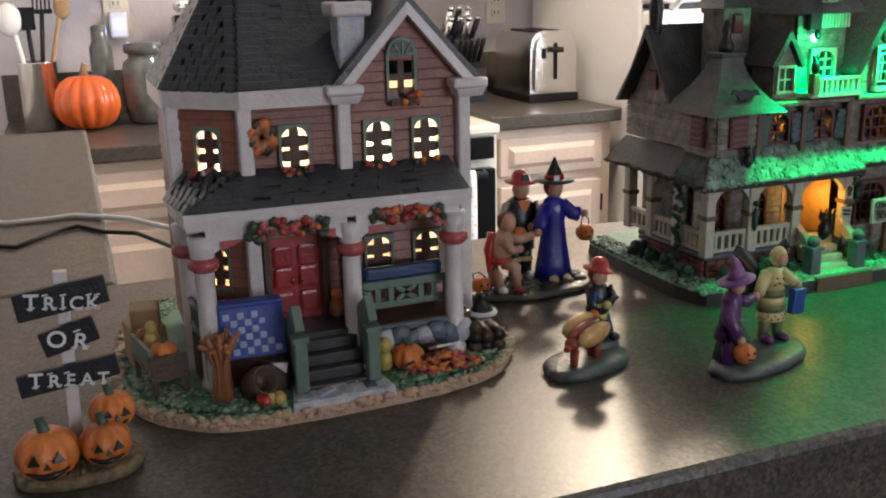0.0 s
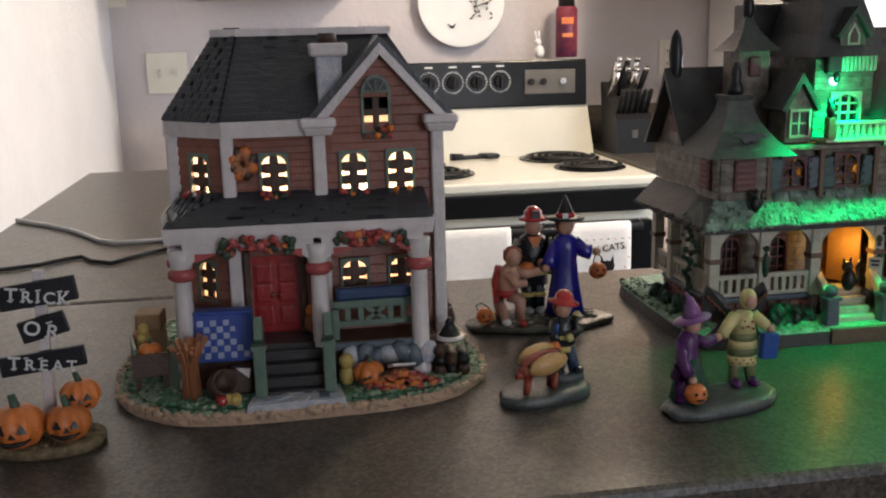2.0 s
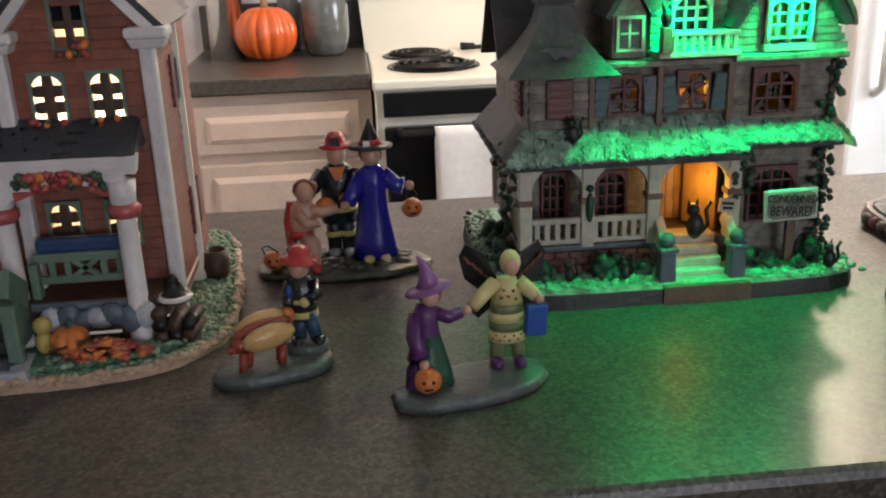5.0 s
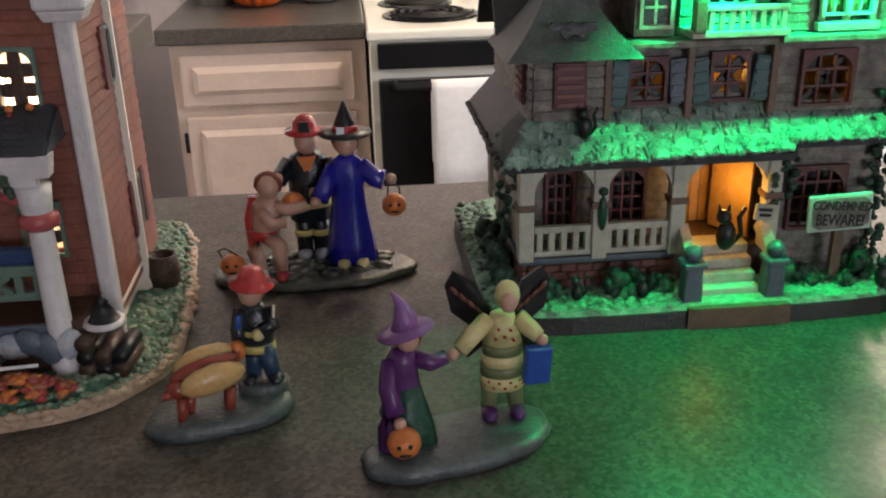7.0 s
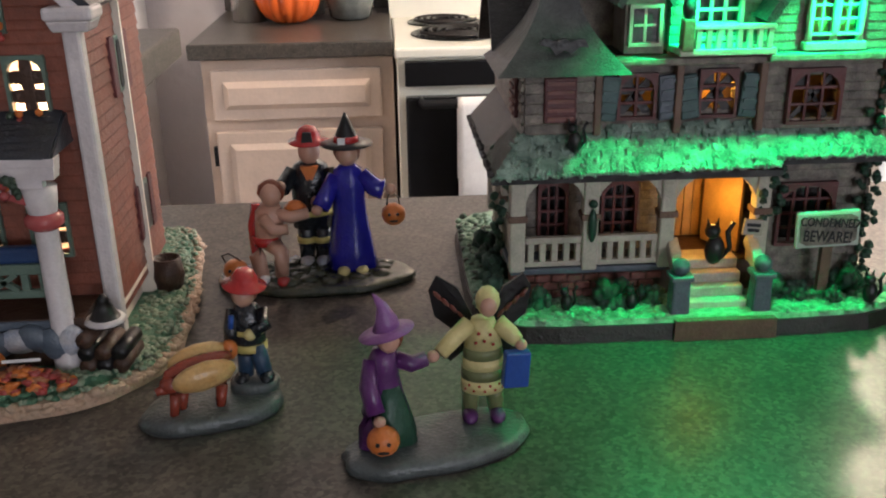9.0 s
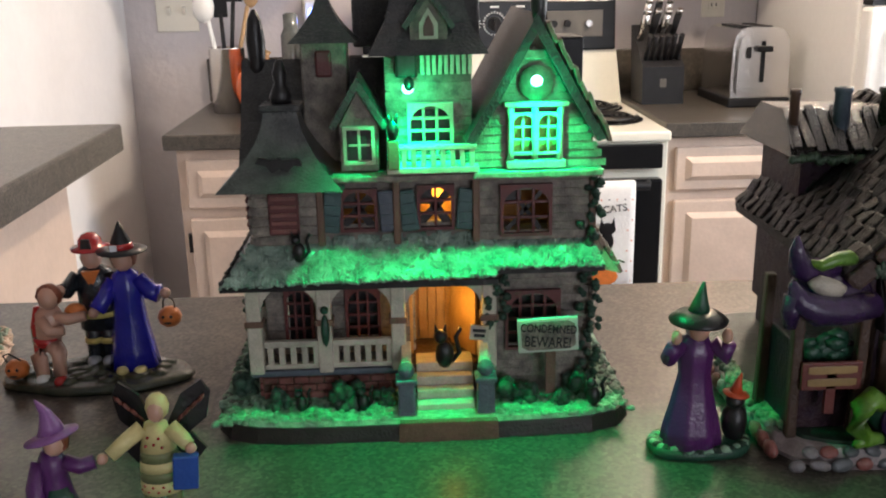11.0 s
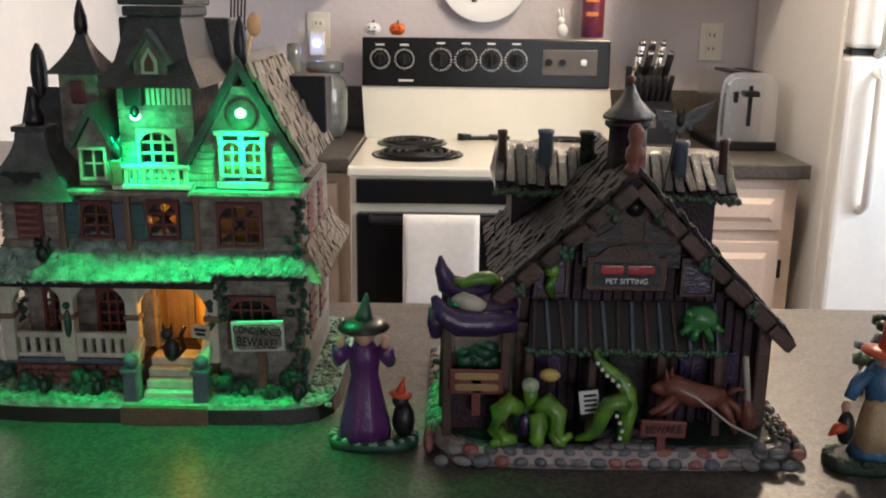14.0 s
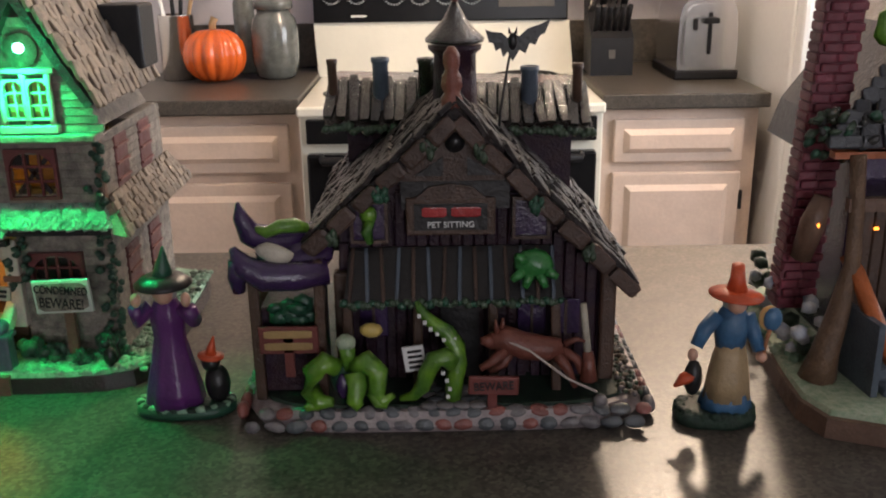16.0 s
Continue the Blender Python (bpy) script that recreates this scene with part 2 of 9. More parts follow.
# barn and creature paints are darkened for the shade they stand in
CWOOD = mat("charred_purple_wood", (0.022, 0.009, 0.024), 0.42, 0, 0.5, 130, 0.45, (0.036, 0.015, 0.018), spec=0.22)
CROOF = mat("glossy_dark_shingle_glaze", (0.030, 0.018, 0.013), 0.16, 0, 0.5, 150, 0.7, (0.010, 0.007, 0.008), coat=0.8, spec=0.5)
CSHAKE = mat("dark_main_shingle_glaze", (0.022, 0.014, 0.013), 0.38, 0, 0.5, 150, 0.6, (0.010, 0.007, 0.008), spec=0.25)
CTRIM = mat("grey_brown_bargeboard", (0.078, 0.047, 0.036), 0.45, 0, 0.35, 120, 0.3, spec=0.3)
COBBLE = mat("cobble_grey_paint", (0.22, 0.20, 0.20), 0.36, 0, 0.4, 120, 0.3, (0.11, 0.10, 0.11), coat=0.3)
COBBLER = mat("cobble_red_paint", (0.27, 0.09, 0.075), 0.36, 0, 0.35, 120, 0.3, coat=0.3)
COBBLED = mat("cobble_slate_paint", (0.10, 0.11, 0.12), 0.36, 0, 0.35, 120, 0.3, coat=0.3)
GROUT = mat("pale_pink_grout_paint", (0.42, 0.36, 0.35), 0.42, 0, 0.35, 150, 0.5, (0.27, 0.22, 0.23), coat=0.2)
DKTURF = mat("dark_turf", (0.02, 0.05, 0.03), 0.45, 0, 0.5, 260, 1.0, (0.008, 0.02, 0.014), coat=0.2)
LIME = mat("lime_creature_paint", (0.13, 0.28, 0.022), 0.32, 0, 0.4, 100, 0.2, (0.035, 0.11, 0.018), coat=0.4)
GREENC = mat("green_creature_paint", (0.03, 0.20, 0.045), 0.32, 0, 0.3, 120, 0.2, coat=0.4)
PURPLEA = mat("purple_canopy_glaze", (0.040, 0.017, 0.075), 0.25, 0, 0.3, 110, 0.2, coat=0.5)
RUSTR = mat("rust_creature_paint", (0.19, 0.060, 0.042), 0.42, 0, 0.3, 130, 0.3)
SIGNRED = mat("dull_red_sign_paint", (0.16, 0.040, 0.034), 0.45, 0, 0.25, 120, 0.2)
SIGNTAN = mat("tan_letter_paint", (0.34, 0.22, 0.09), 0.5, 0, 0.2, 120, 0.1)
BLUEGREY = mat("blue_grey_post_paint", (0.10, 0.125, 0.16), 0.4, 0, 0.3, 110, 0.2)
ROPE = mat("pale_chain_paint", (0.45, 0.38, 0.34), 0.5, 0, 0.2, 120, 0.1)

SKIN = mat("doll_skin_paint", (0.52, 0.30, 0.22), 0.4, 0, 0.12, 120, 0.1, coat=0.2)
HAIRR = mat("auburn_hair_paint", (0.24, 0.06, 0.025), 0.4, 0, 0.3, 150, 0.4)
HAIRG = mat("grey_hair_paint", (0.42, 0.42, 0.43), 0.5, 0, 0.25, 150, 0.4)
NAVY = mat("royal_blue_glaze", (0.018, 0.018, 0.34), 0.22, 0, 0.2, 110, 0.15, coat=0.5)
PURPLE = mat("purple_gown_paint", (0.095, 0.02, 0.125), 0.32, 0, 0.22, 110, 0.15, coat=0.3)
PURPLEH = mat("mauve_hat_paint", (0.22, 0.09, 0.26), 0.4, 0, 0.2, 110, 0.15)
DKGREEN = mat("bottle_green_paint", (0.02, 0.075, 0.045), 0.4, 0, 0.25, 110, 0.2)
OLIVE = mat("olive_stripe_paint", (0.17, 0.19, 0.085), 0.42, 0, 0.2, 110, 0.15)
CREAMY = mat("cream_yellow_paint", (0.62, 0.54, 0.25), 0.42, 0, 0.15, 110, 0.15)
FIREBLK = mat("black_coat_glaze", (0.02, 0.024, 0.03), 0.3, 0, 0.3, 110, 0.2, coat=0.4)
FIREYEL = mat("yellow_stripe_paint", (0.60, 0.50, 0.16), 0.4, 0, 0.15, 110, 0.1)
FIRERED = mat("red_helmet_glaze", (0.45, 0.025, 0.025), 0.25, 0, 0.2, 110, 0.1, coat=0.5)
DENIM = mat("denim_blue_paint", (0.035, 0.075, 0.14), 0.42, 0, 0.3, 110, 0.2)
BAGBLUE = mat("blue_bag_paint", (0.02, 0.075, 0.33), 0.4, 0, 0.15, 110, 0.1)
SLATEB = mat("grey_stone_base_glaze", (0.11, 0.125, 0.125), 0.32, 0, 0.35, 100, 0.3, coat=0.3)
MOSSB = mat("dark_moss_base_glaze", (0.05, 0.052, 0.03), 0.28, 0, 0.45, 120, 0.4, (0.022, 0.03, 0.02), coat=0.4)
BUN = mat("bun_paint", (0.58, 0.30, 0.09), 0.36, 0, 0.3, 100, 0.15, (0.68, 0.46, 0.20), coat=0.3)
SAUSAGE = mat("sausage_dog_paint", (0.32, 0.055, 0.03), 0.3, 0, 0.25, 110, 0.15, coat=0.4)
BLUECOAT = mat("peasant_blue_paint", (0.05, 0.135, 0.26), 0.42, 0, 0.25, 110, 0.2)
APRON = mat("tan_apron_paint", (0.42, 0.30, 0.17), 0.5, 0, 0.22, 110, 0.2)
HATORANGE = mat("orange_hat_paint", (0.52, 0.075, 0.025), 0.35, 0, 0.2, 110, 0.15)
WITCHBRICK = mat("wine_red_brick_paint", (0.20, 0.035, 0.055), 0.5, 0, 0.35, 120, 0.3)
BARKB = mat("brown_bark_paint", (0.17, 0.10, 0.06), 0.5, 0, 0.4, 120, 0.5)
ORANGERAIL = mat("orange_rail_paint", (0.42, 0.11, 0.03), 0.42, 0, 0.3, 120, 0.2)

# ---- building kit ----


class Sculpt:
    """Collects shaped pieces in one mesh. Places are in world x, y and height above base."""

    def __init__(self, origin=(0, 0, 0)):
        self.bm, self.mats, self.o = bmesh.new(), [], Vector(origin)

    def _set(self, verts, material, smooth):
        if material not in self.mats:
            self.mats.append(material)
        i = self.mats.index(material)
        for f in {f for v in verts for f in v.link_faces}:
            f.material_index, f.smooth = i, smooth

    def box(self, c, s, material, rot=(0, 0, 0), taper=1.0, bevel=0.0):
        m = pose(*c, *rot) @ Matrix.Diagonal((*s, 1))
        r = bmesh.ops.create_cube(self.bm, size=1.0)["verts"]
        for v in r:
            if v.co.z > 0:
                v.co.x *= taper
                v.co.y *= taper
        bmesh.ops.transform(self.bm, matrix=m, verts=r)
        if bevel:
            e = list({e for v in r for e in v.link_edges})
            out = bmesh.ops.bevel(self.bm, geom=e, offset=bevel, segments=2, affect="EDGES", profile=0.5)
            r = list({v for f in out["faces"] for v in f.verts} | {v for v in r if v.is_valid})
        self._set(r, material, False)
        return self

    def cone(self, a, b, r0, r1, material, seg=12, flat=1.0):
        a, b = Vector(a), Vector(b)
        d = b - a
        q = Vector((0, 0, 1)).rotation_difference(d.normalized()).to_matrix().to_4x4()
        m = Matrix.Translation((a + b) / 2) @ q @ Matrix.Diagonal((1, flat, 1, 1))
        r = bmesh.ops.create_cone(self.bm, cap_ends=True, segments=seg, radius1=r0, radius2=max(r1, 1e-5), depth=d.length, matrix=m)["verts"]
        self._set(r, material, True)
        for f in {f for v in r for f in v.link_faces}:
            if len(f.verts) > 4:
                f.smooth = False
        return self

    def ball(self, c, r, material, sub=2, rough=0.0, rot=(0, 0, 0), freq=3.0):
        r = (r, r, r) if isinstance(r, (int, float)) else r
        vs = bmesh.ops.create_icosphere(self.bm, subdivisions=sub, radius=1.0)["verts"]
        if rough:
            for v in vs:
                v.co *= 1 + rough * noise.noise(v.co * freq + Vector(c) * 300)
        bmesh.ops.transform(self.bm, matrix=pose(*c, *rot) @ Matrix.Diagonal((*r, 1)), verts=vs)
        self._set(vs, material, True)
        return self

    def lathe(self, profile, c, material, seg=20, squash=1.0, ribs=0, rib=0.0, rot=(0, 0, 0)):
        rings = []
        m = pose(*c, *rot)
        for r, z in profile:
            ring = []
            for k in range(seg):
                a = 2 * math.pi * k / seg
                rr = r * (1 - rib * (0.5 + 0.5 * math.cos(a * ribs)) ** 3) if ribs else r
                ring.append(self.bm.verts.new(m @ Vector((rr * math.cos(a), rr * squash * math.sin(a), z))))
            rings.append(ring)
        fs = []
        for p, q in zip(rings, rings[1:]):
            for k in range(seg):
                fs.append(self.bm.faces.new((p[k], p[(k + 1) % seg], q[(k + 1) % seg], q[k])))
        fs.append(self.bm.faces.new(rings[-1]))
        fs.append(self.bm.faces.new(rings[0][::-1]))
        self._set([v for g in rings for v in g], material, True)
        return self

    def tube(self, pts, r, material, seg=8):
        pts = [Vector(p) for p in pts]
        rs = r if isinstance(r, (list, tuple)) else [r] * len(pts)
        rings = []
        for i, p in enumerate(pts):
            d = (pts[min(i + 1, len(pts) - 1)] - pts[max(i - 1, 0)]).normalized()
            u = d.cross(Vector((0.13, 0.31, 0.94)))
            u = u.normalized() if u.length > 1e-4 else Vector((1, 0, 0))
            w = d.cross(u)
            rings.append([self.bm.verts.new(p + (u * math.cos(2 * math.pi * k / seg) + w * math.sin(2 * math.pi * k / seg)) * rs[i]) for k in range(seg)])
        for p, q in zip(rings, rings[1:]):
            for k in range(seg):
                self.bm.faces.new((p[k], p[(k + 1) % seg], q[(k + 1) % seg], q[k]))
        self.bm.faces.new(rings[-1])
        self.bm.faces.new(rings[0][::-1])
        self._set([v for g in rings for v in g], material, True)
        return self

    def prism(self, poly, y0, y1, material):
        """Polygon in x, z drawn out from y0 to y1."""
        a = [self.bm.verts.new((x, y0, z)) for x, z in poly]
        b = [self.bm.verts.new((x, y1, z)) for x, z in poly]
        return self._close(a, b, material)

    def slab(self, poly, z0, z1, material, shrink=1.0):
        """Polygon in x, y drawn up from z0 to z1."""
        cx, cy = sum(p[0] for p in poly) / len(poly), sum(p[1] for p in poly) / len(poly)
        a = [self.bm.verts.new((x, y, z0)) for x, y in poly]
        b = [self.bm.verts.new((cx + (x - cx) * shrink, cy + (y - cy) * shrink, z1)) for x, y in poly]
        return self._close(a, b, material)

    def ring(self, outer, inner, y0, y1, material):
        """Frame between two outlines in x, z, drawn out from y0 to y1."""
        n = len(outer)
        v = [[self.bm.verts.new((x, y, z)) for x, z in line] for line, y in ((outer, y0), (inner, y0), (inner, y1), (outer, y1))]
        fs = []
        for a, b in zip(v, v[1:] + v[:1]):
            for k in range(n):
                fs.append(self.bm.faces.new((a[k], a[(k + 1) % n], b[(k + 1) % n], b[k])))
        bmesh.ops.recalc_face_normals(self.bm, faces=fs)
        self._set([p for line in v for p in line], material, False)
        return self

    def mound(self, poly, z0, z1, material):
        """Low base with a rounded edge on a plan outline."""
        cx, cy = sum(p[0] for p in poly) / len(poly), sum(p[1] for p in poly) / len(poly)
        rings = []
        for q, t in ((0.965, 0.0), (1.0, 0.28), (1.0, 0.58), (0.965, 0.84), (0.88, 0.97), (0.70, 1.03)):
            rings.append([self.bm.verts.new((cx + (x - cx) * q * (1 + 0.012 * noise.noise((x * 160, y * 160, t * 3))), cy + (y - cy) * q, z0 + (z1 - z0) * (t + (0.10 * noise.noise((x * 120, y * 120, 1)) if t > 0.5 else 0)))) for x, y in poly])
        n = len(poly)
        for p, q in zip(rings, rings[1:]):
            for k in range(n):
                self.bm.faces.new((p[k], p[(k + 1) % n], q[(k + 1) % n], q[k]))
        self.bm.faces.new(rings[0][::-1])
        self.bm.faces.new(rings[-1])
        self._set([v for g in rings for v in g], material, True)
        return self

    def loft(self, low, high, material):
        """Two outlines of the same count of 3D points, joined."""
        return self._close([self.bm.verts.new(p) for p in low], [self.bm.verts.new(p) for p in high], material)

    def _close(self, a, b, material):
        n = len(a)
        fs = [self.bm.faces.new(a[::-1]), self.bm.faces.new(b)]
        for k in range(n):
            fs.append(self.bm.faces.new((a[k], a[(k + 1) % n], b[(k + 1) % n], b[k])))
        bmesh.ops.recalc_face_normals(self.bm, faces=fs)
        self._set(a + b, material, False)
        return self

    def make(self, name, parent=None, label=""):
        me = bpy.data.meshes.new(name)
        bmesh.ops.translate(self.bm, vec=-self.o, verts=self.bm.verts)
        self.bm.to_mesh(me)
        self.bm.free()
        for m in self.mats:
            me.materials.append(m)
        ob = new(name, me)
        if parent is not None:
            ob.parent = parent
        if label:
            ob["label"] = label
        return ob


def thing(name, place, label, category, group="", kind=""):
    ob = new(name)
    ob.empty_display_size = 0.02
    ob.location = place
    return tagged(ob, label, category, group, kind)


def single(s, name, place, label, category, group="", kind=""):
    """A thing that is one mesh."""
    ob = s.make(name)
    ob.location = place
    return tagged(ob, label, category, group, kind)


_unit = {}


def unit_box(material):
    """One softened box that all alike pieces share."""
    if material.name not in _unit:
        bm = bmesh.new()
        bmesh.ops.create_cube(bm, size=1.0)
        bmesh.ops.bevel(bm, geom=list(bm.edges), offset=0.12, segments=1, affect="EDGES")
        me = bpy.data.meshes.new("piece")
        bm.to_mesh(me)
        bm.free()
        me.materials.append(material)
        _unit[material.name] = me
    return _unit[material.name]


def piece(name, parent, c, s, material, rot=(0, 0, 0)):
    """One small piece on the shared mesh; c is in the parent's own frame."""
    ob = new(name, unit_box(material))
    ob.parent = parent
    ob.matrix_basis = pose(*c, *rot) @ Matrix.Diagonal((*s, 1))
    return ob


def pebble(name, parent, c, s, material, rot=(0, 0, 0)):
    """A rounded piece on a shared mesh."""
    key = material.name + "_pebble"
    if key not in _unit:
        bm = bmesh.new()
        bmesh.ops.create_icosphere(bm, subdivisions=2, radius=0.55)
        for v in bm.verts:
            v.co *= 1 + 0.16 * noise.noise(v.co * 2.5)
        me = bpy.data.meshes.new("pebble")
        bm.to_mesh(me)
        bm.free()
        me.polygons.foreach_set("use_smooth", [True] * len(me.polygons))
        me.materials.append(material)
        _unit[key] = me
    ob = new(name, _unit[key])
    ob.parent = parent
    ob.matrix_basis = pose(*c, *rot) @ Matrix.Diagonal((*s, 1))
    return ob


def spans(x0, x1, holes):
    """What is left of x0..x1 beside the holes."""
    out, x = [], x0
    for a, b in sorted(holes):
        if a > x:
            out.append((x, min(a, x1)))
        x = max(x, b)
    if x < x1:
        out.append((x, x1))
    return [(a, b) for a, b in out if b - a > 0.0008]


def boards(parent, o, x0, x1, z0, z1, y, holes, material, pitch=0.0048, thick=0.0022, limit=None, name="clapboard", wob=0.0):
    """Courses of clapboard on a wall that faces -y, cut round the openings; limit(z) gives the x range under a gable."""
    n = max(1, round((z1 - z0) / pitch))
    p = (z1 - z0) / n
    for i in range(n):
        za, zb = z0 + i * p, z0 + (i + 1) * p
        zc = (za + zb) / 2
        a, b = limit(zc) if limit else (x0, x1)
        cut = [(h[0], h[1]) for h in holes if h[2] < zc < h[3]]
        for u, v in spans(a, b, cut):
            piece(name, parent, ((u + v) / 2 - o[0], y + thick / 2 - o[1], zc - o[2]), (v - u, thick, p * 1.12), material, (-9, random.uniform(-wob, wob), 0))


def side_boards(parent, o, y0, y1, z0, z1, x, holes, material, pitch=0.0048, thick=0.0022, name="clapboard", sign=1):
    n = max(1, round((z1 - z0) / pitch))
    p = (z1 - z0) / n
    for i in range(n):
        zc = z0 + (i + 0.5) * p
        for u, v in spans(y0, y1, [(h[0], h[1]) for h in holes if h[2] < zc < h[3]]):
            piece(name, parent, (x - o[0], (u + v) / 2 - o[1], zc - o[2]), (thick, v - u, p * 1.12), material, (0, -9 * sign, 0))


def text_mesh(words, size, material, m, name, parent=None, depth=0.0006):
    """Letters of the built-in font as a mesh; m is the pose of the text's centre."""
    cu = bpy.data.curves.new(name, "FONT")
    cu.body, cu.size, cu.align_x, cu.align_y, cu.extrude = words, size, "CENTER", "CENTER", depth
    cu.offset = size * 0.010
    tmp = bpy.data.objects.new("tmp", cu)
    scene.collection.objects.link(tmp)
    me = bpy.data.meshes.new_from_object(tmp.evaluated_get(bpy.context.evaluated_depsgraph_get()))
    bpy.data.objects.remove(tmp)
    bpy.data.curves.remove(cu)
    me.materials.clear()
    me.materials.append(material)
    ob = new(name, me)
    ob.parent = parent
    ob.matrix_basis = m
    return ob


def outline(cx, cy, rx, ry, n=40, power=2.6, wob=0.02, seed=0.0):
    """A rounded, slightly uneven plan outline."""
    pts = []
    for k in range(n):
        a = 2 * math.pi * k / n
        c, s = math.cos(a), math.sin(a)
        r = (abs(c) ** power + abs(s) ** power) ** (-1 / power) * (1 + wob * noise.noise((c * 2 + seed, s * 2, seed)))
        pts.append((cx + rx * r * c, cy + ry * r * s))
    return pts

# ---- structure: bar, room ----


def wall(name, c, s, material, label):
    b = Sculpt()
    b.box((0, 0, 0), s, material)
    return single(b, name, c, label, "wall", kind="structure")


floor_s = Sculpt()
floor_s.box((0, 0, 0), (6.4, 7.2, 0.1), FLOORM)
single(floor_s, "floor", (0.2, 0.1, -0.05), "dark brown vinyl kitchen floor", "floor", kind="structure")
ceil_s = Sculpt()
ceil_s.box((0, 0, 0), (6.4, 7.2, 0.1), CEIL)
single(ceil_s, "ceiling", (0.2, 0.1, 2.49), "white textured ceiling over the kitchen", "ceiling", kind="structure")
wall("wall_north", (1.1, 3.11, 1.22), (3.2, 0.12, 2.44), WALL, "lavender grey painted wall behind the stove")
wall("wall_west", (-0.38, 2.27, 1.22), (0.16, 1.56, 2.44), WALLWHITE, "white painted wall at the kitchen corner")
wall("wall_hall", (-1.55, 1.55, 1.22), (2.18, 0.12, 2.44), WALLWHITE, "white painted wall beside the kitchen")
wall("wall_outer", (-2.72, -0.6, 1.22), (0.12, 5.6, 2.44), WALLWHITE, "plain white painted wall of the living room")
wall("wall_east_far", (2.66, 2.43, 1.22), (0.12, 1.2, 2.44), WALLWHITE, "plain white painted wall past the fridge")
wall("wall_east_near", (2.66, -1.25, 1.22), (0.12, 3.9, 2.44), WALLWHITE, "plain white painted wall of the dining corner")
# unseen wall pieces, parted to let the added side fill in
wall("wall_east_low", (2.66, 1.265, 0.45), (0.12, 1.13, 0.9), WALLWHITE, "white wall under the added side opening")
wall("wall_east_high", (2.66, 1.265, 2.27), (0.12, 1.13, 0.34), WALLWHITE, "white wall over the added side opening")
# unseen wall pieces round an assumed opening for the rear fill lamp
wall("wall_south_low", (0.0, -3.2, 0.4), (5.4, 0.12, 0.8), WALLWHITE, "white wall under the assumed rear opening")
wall("wall_south_high", (0.0, -3.2, 2.29), (5.4, 0.12, 0.3), WALLWHITE, "white wall over the assumed rear opening")
wall("wall_south_side", (-0.9, -3.2, 1.47), (3.6, 0.12, 1.34), WALLWHITE, "white wall beside the assumed rear opening")
wall("wall_south_end", (2.5, -3.2, 1.47), (0.4, 0.12, 1.34), WALLWHITE, "white wall at the living room corner")

# the raised bar with its short arm towards the kitchen wall
bar = thing("bar_counter", (0.6, 0.48, 0), "raised breakfast bar with dark mottled laminate top", "counter", kind="structure")
o = (0.6, 0.48, 0)
top = Sculpt(o)
top.box((1.06, 0.479, BAR - 0.02), (2.28, 0.366, 0.04), LAMINATE, bevel=0.004)
top.make("bar_top", bar, "dark brown mottled laminate bar top")
arm = Sculpt(o)
arm.box((0.027, 1.053, BAR - 0.02), (0.214, 0.78, 0.04), LAMINATE, bevel=0.004)
arm.make("bar_arm_top", bar, "dark laminate top of the bar's short arm")
# the shadow below the bar top is put into this panel's dark colour
under = Sculpt(o)
under.box((1.06, 0.50, 0.53), (2.2, 0.13, 1.06), DARKPANEL)
under.make("bar_wall", bar, "panel under the bar, dark colour standing in for shade")
armw = Sculpt(o)
armw.box((0.00, 1.03, 0.53), (0.11, 0.76, 1.06), CABINET)
armw.make("arm_panel", bar, "pale wood panel under the arm")


# ---- kitchen ----
def panel_front(s_parent, o, x0, x1, z0, z1, y, name):
    """Raised-panel drawer or door front that faces -y."""
    b = Sculpt(o)
    b.box(((x0 + x1) / 2, y, (z0 + z1) / 2), (x1 - x0, 0.018, z1 - z0), CABINET, bevel=0.004)
    w, h = x1 - x0, z1 - z0
    e = min(0.032, h * 0.22)
    b.loft([(x0 + e, y - 0.009, z0 + e), (x1 - e, y - 0.009, z0 + e), (x1 - e, y - 0.009, z1 - e), (x0 + e, y - 0.009, z1 - e)],
           [(x0 + e + 0.014, y - 0.021, z0 + e + 0.014), (x1 - e - 0.014, y - 0.021, z0 + e + 0.014), (x1 - e - 0.014, y - 0.021, z1 - e - 0.014), (x0 + e + 0.014, y - 0.021, z1 - e - 0.014)], CABINET)
    b.make(name, s_parent)


def base_cabinet(x0, x1, xd0, xd1, hinge, zd):
    o = ((x0 + x1) / 2, 2.74, 0)
    c = thing("base_cabinet", o, "pickled oak base cabinet with raised-panel drawer and door", "cabinet", "base cabinets")
    b = Sculpt(o)
    b.box((o[0], 2.74, 0.485), (x1 - x0, 0.61, 0.79), CABINET)
    b.box((o[0], 2.78, 0.045), (x1 - x0, 0.53, 0.09), DARKPANEL)
    b.make("body", c)
    panel_front(c, o, xd0, xd1, zd, 0.858, 2.426, "drawer_front")
    panel_front(c, o, xd0, xd1, 0.13, zd - 0.028, 2.426, "door")
    h = Sculpt(o)
    h.box((xd0 - 0.006 if hinge < 0 else xd1 + 0.006, 2.43, 0.64), (0.01, 0.012, 0.05), BLACKMAT)
    h.make("hinge", c, "dark metal hinge")
    return c


base_cabinet(-0.035, 0.437, -0.012, 0.406, -1, 0.733)
base_cabinet(1.207, 1.61, 1.239, 1.572, 1, 0.746)


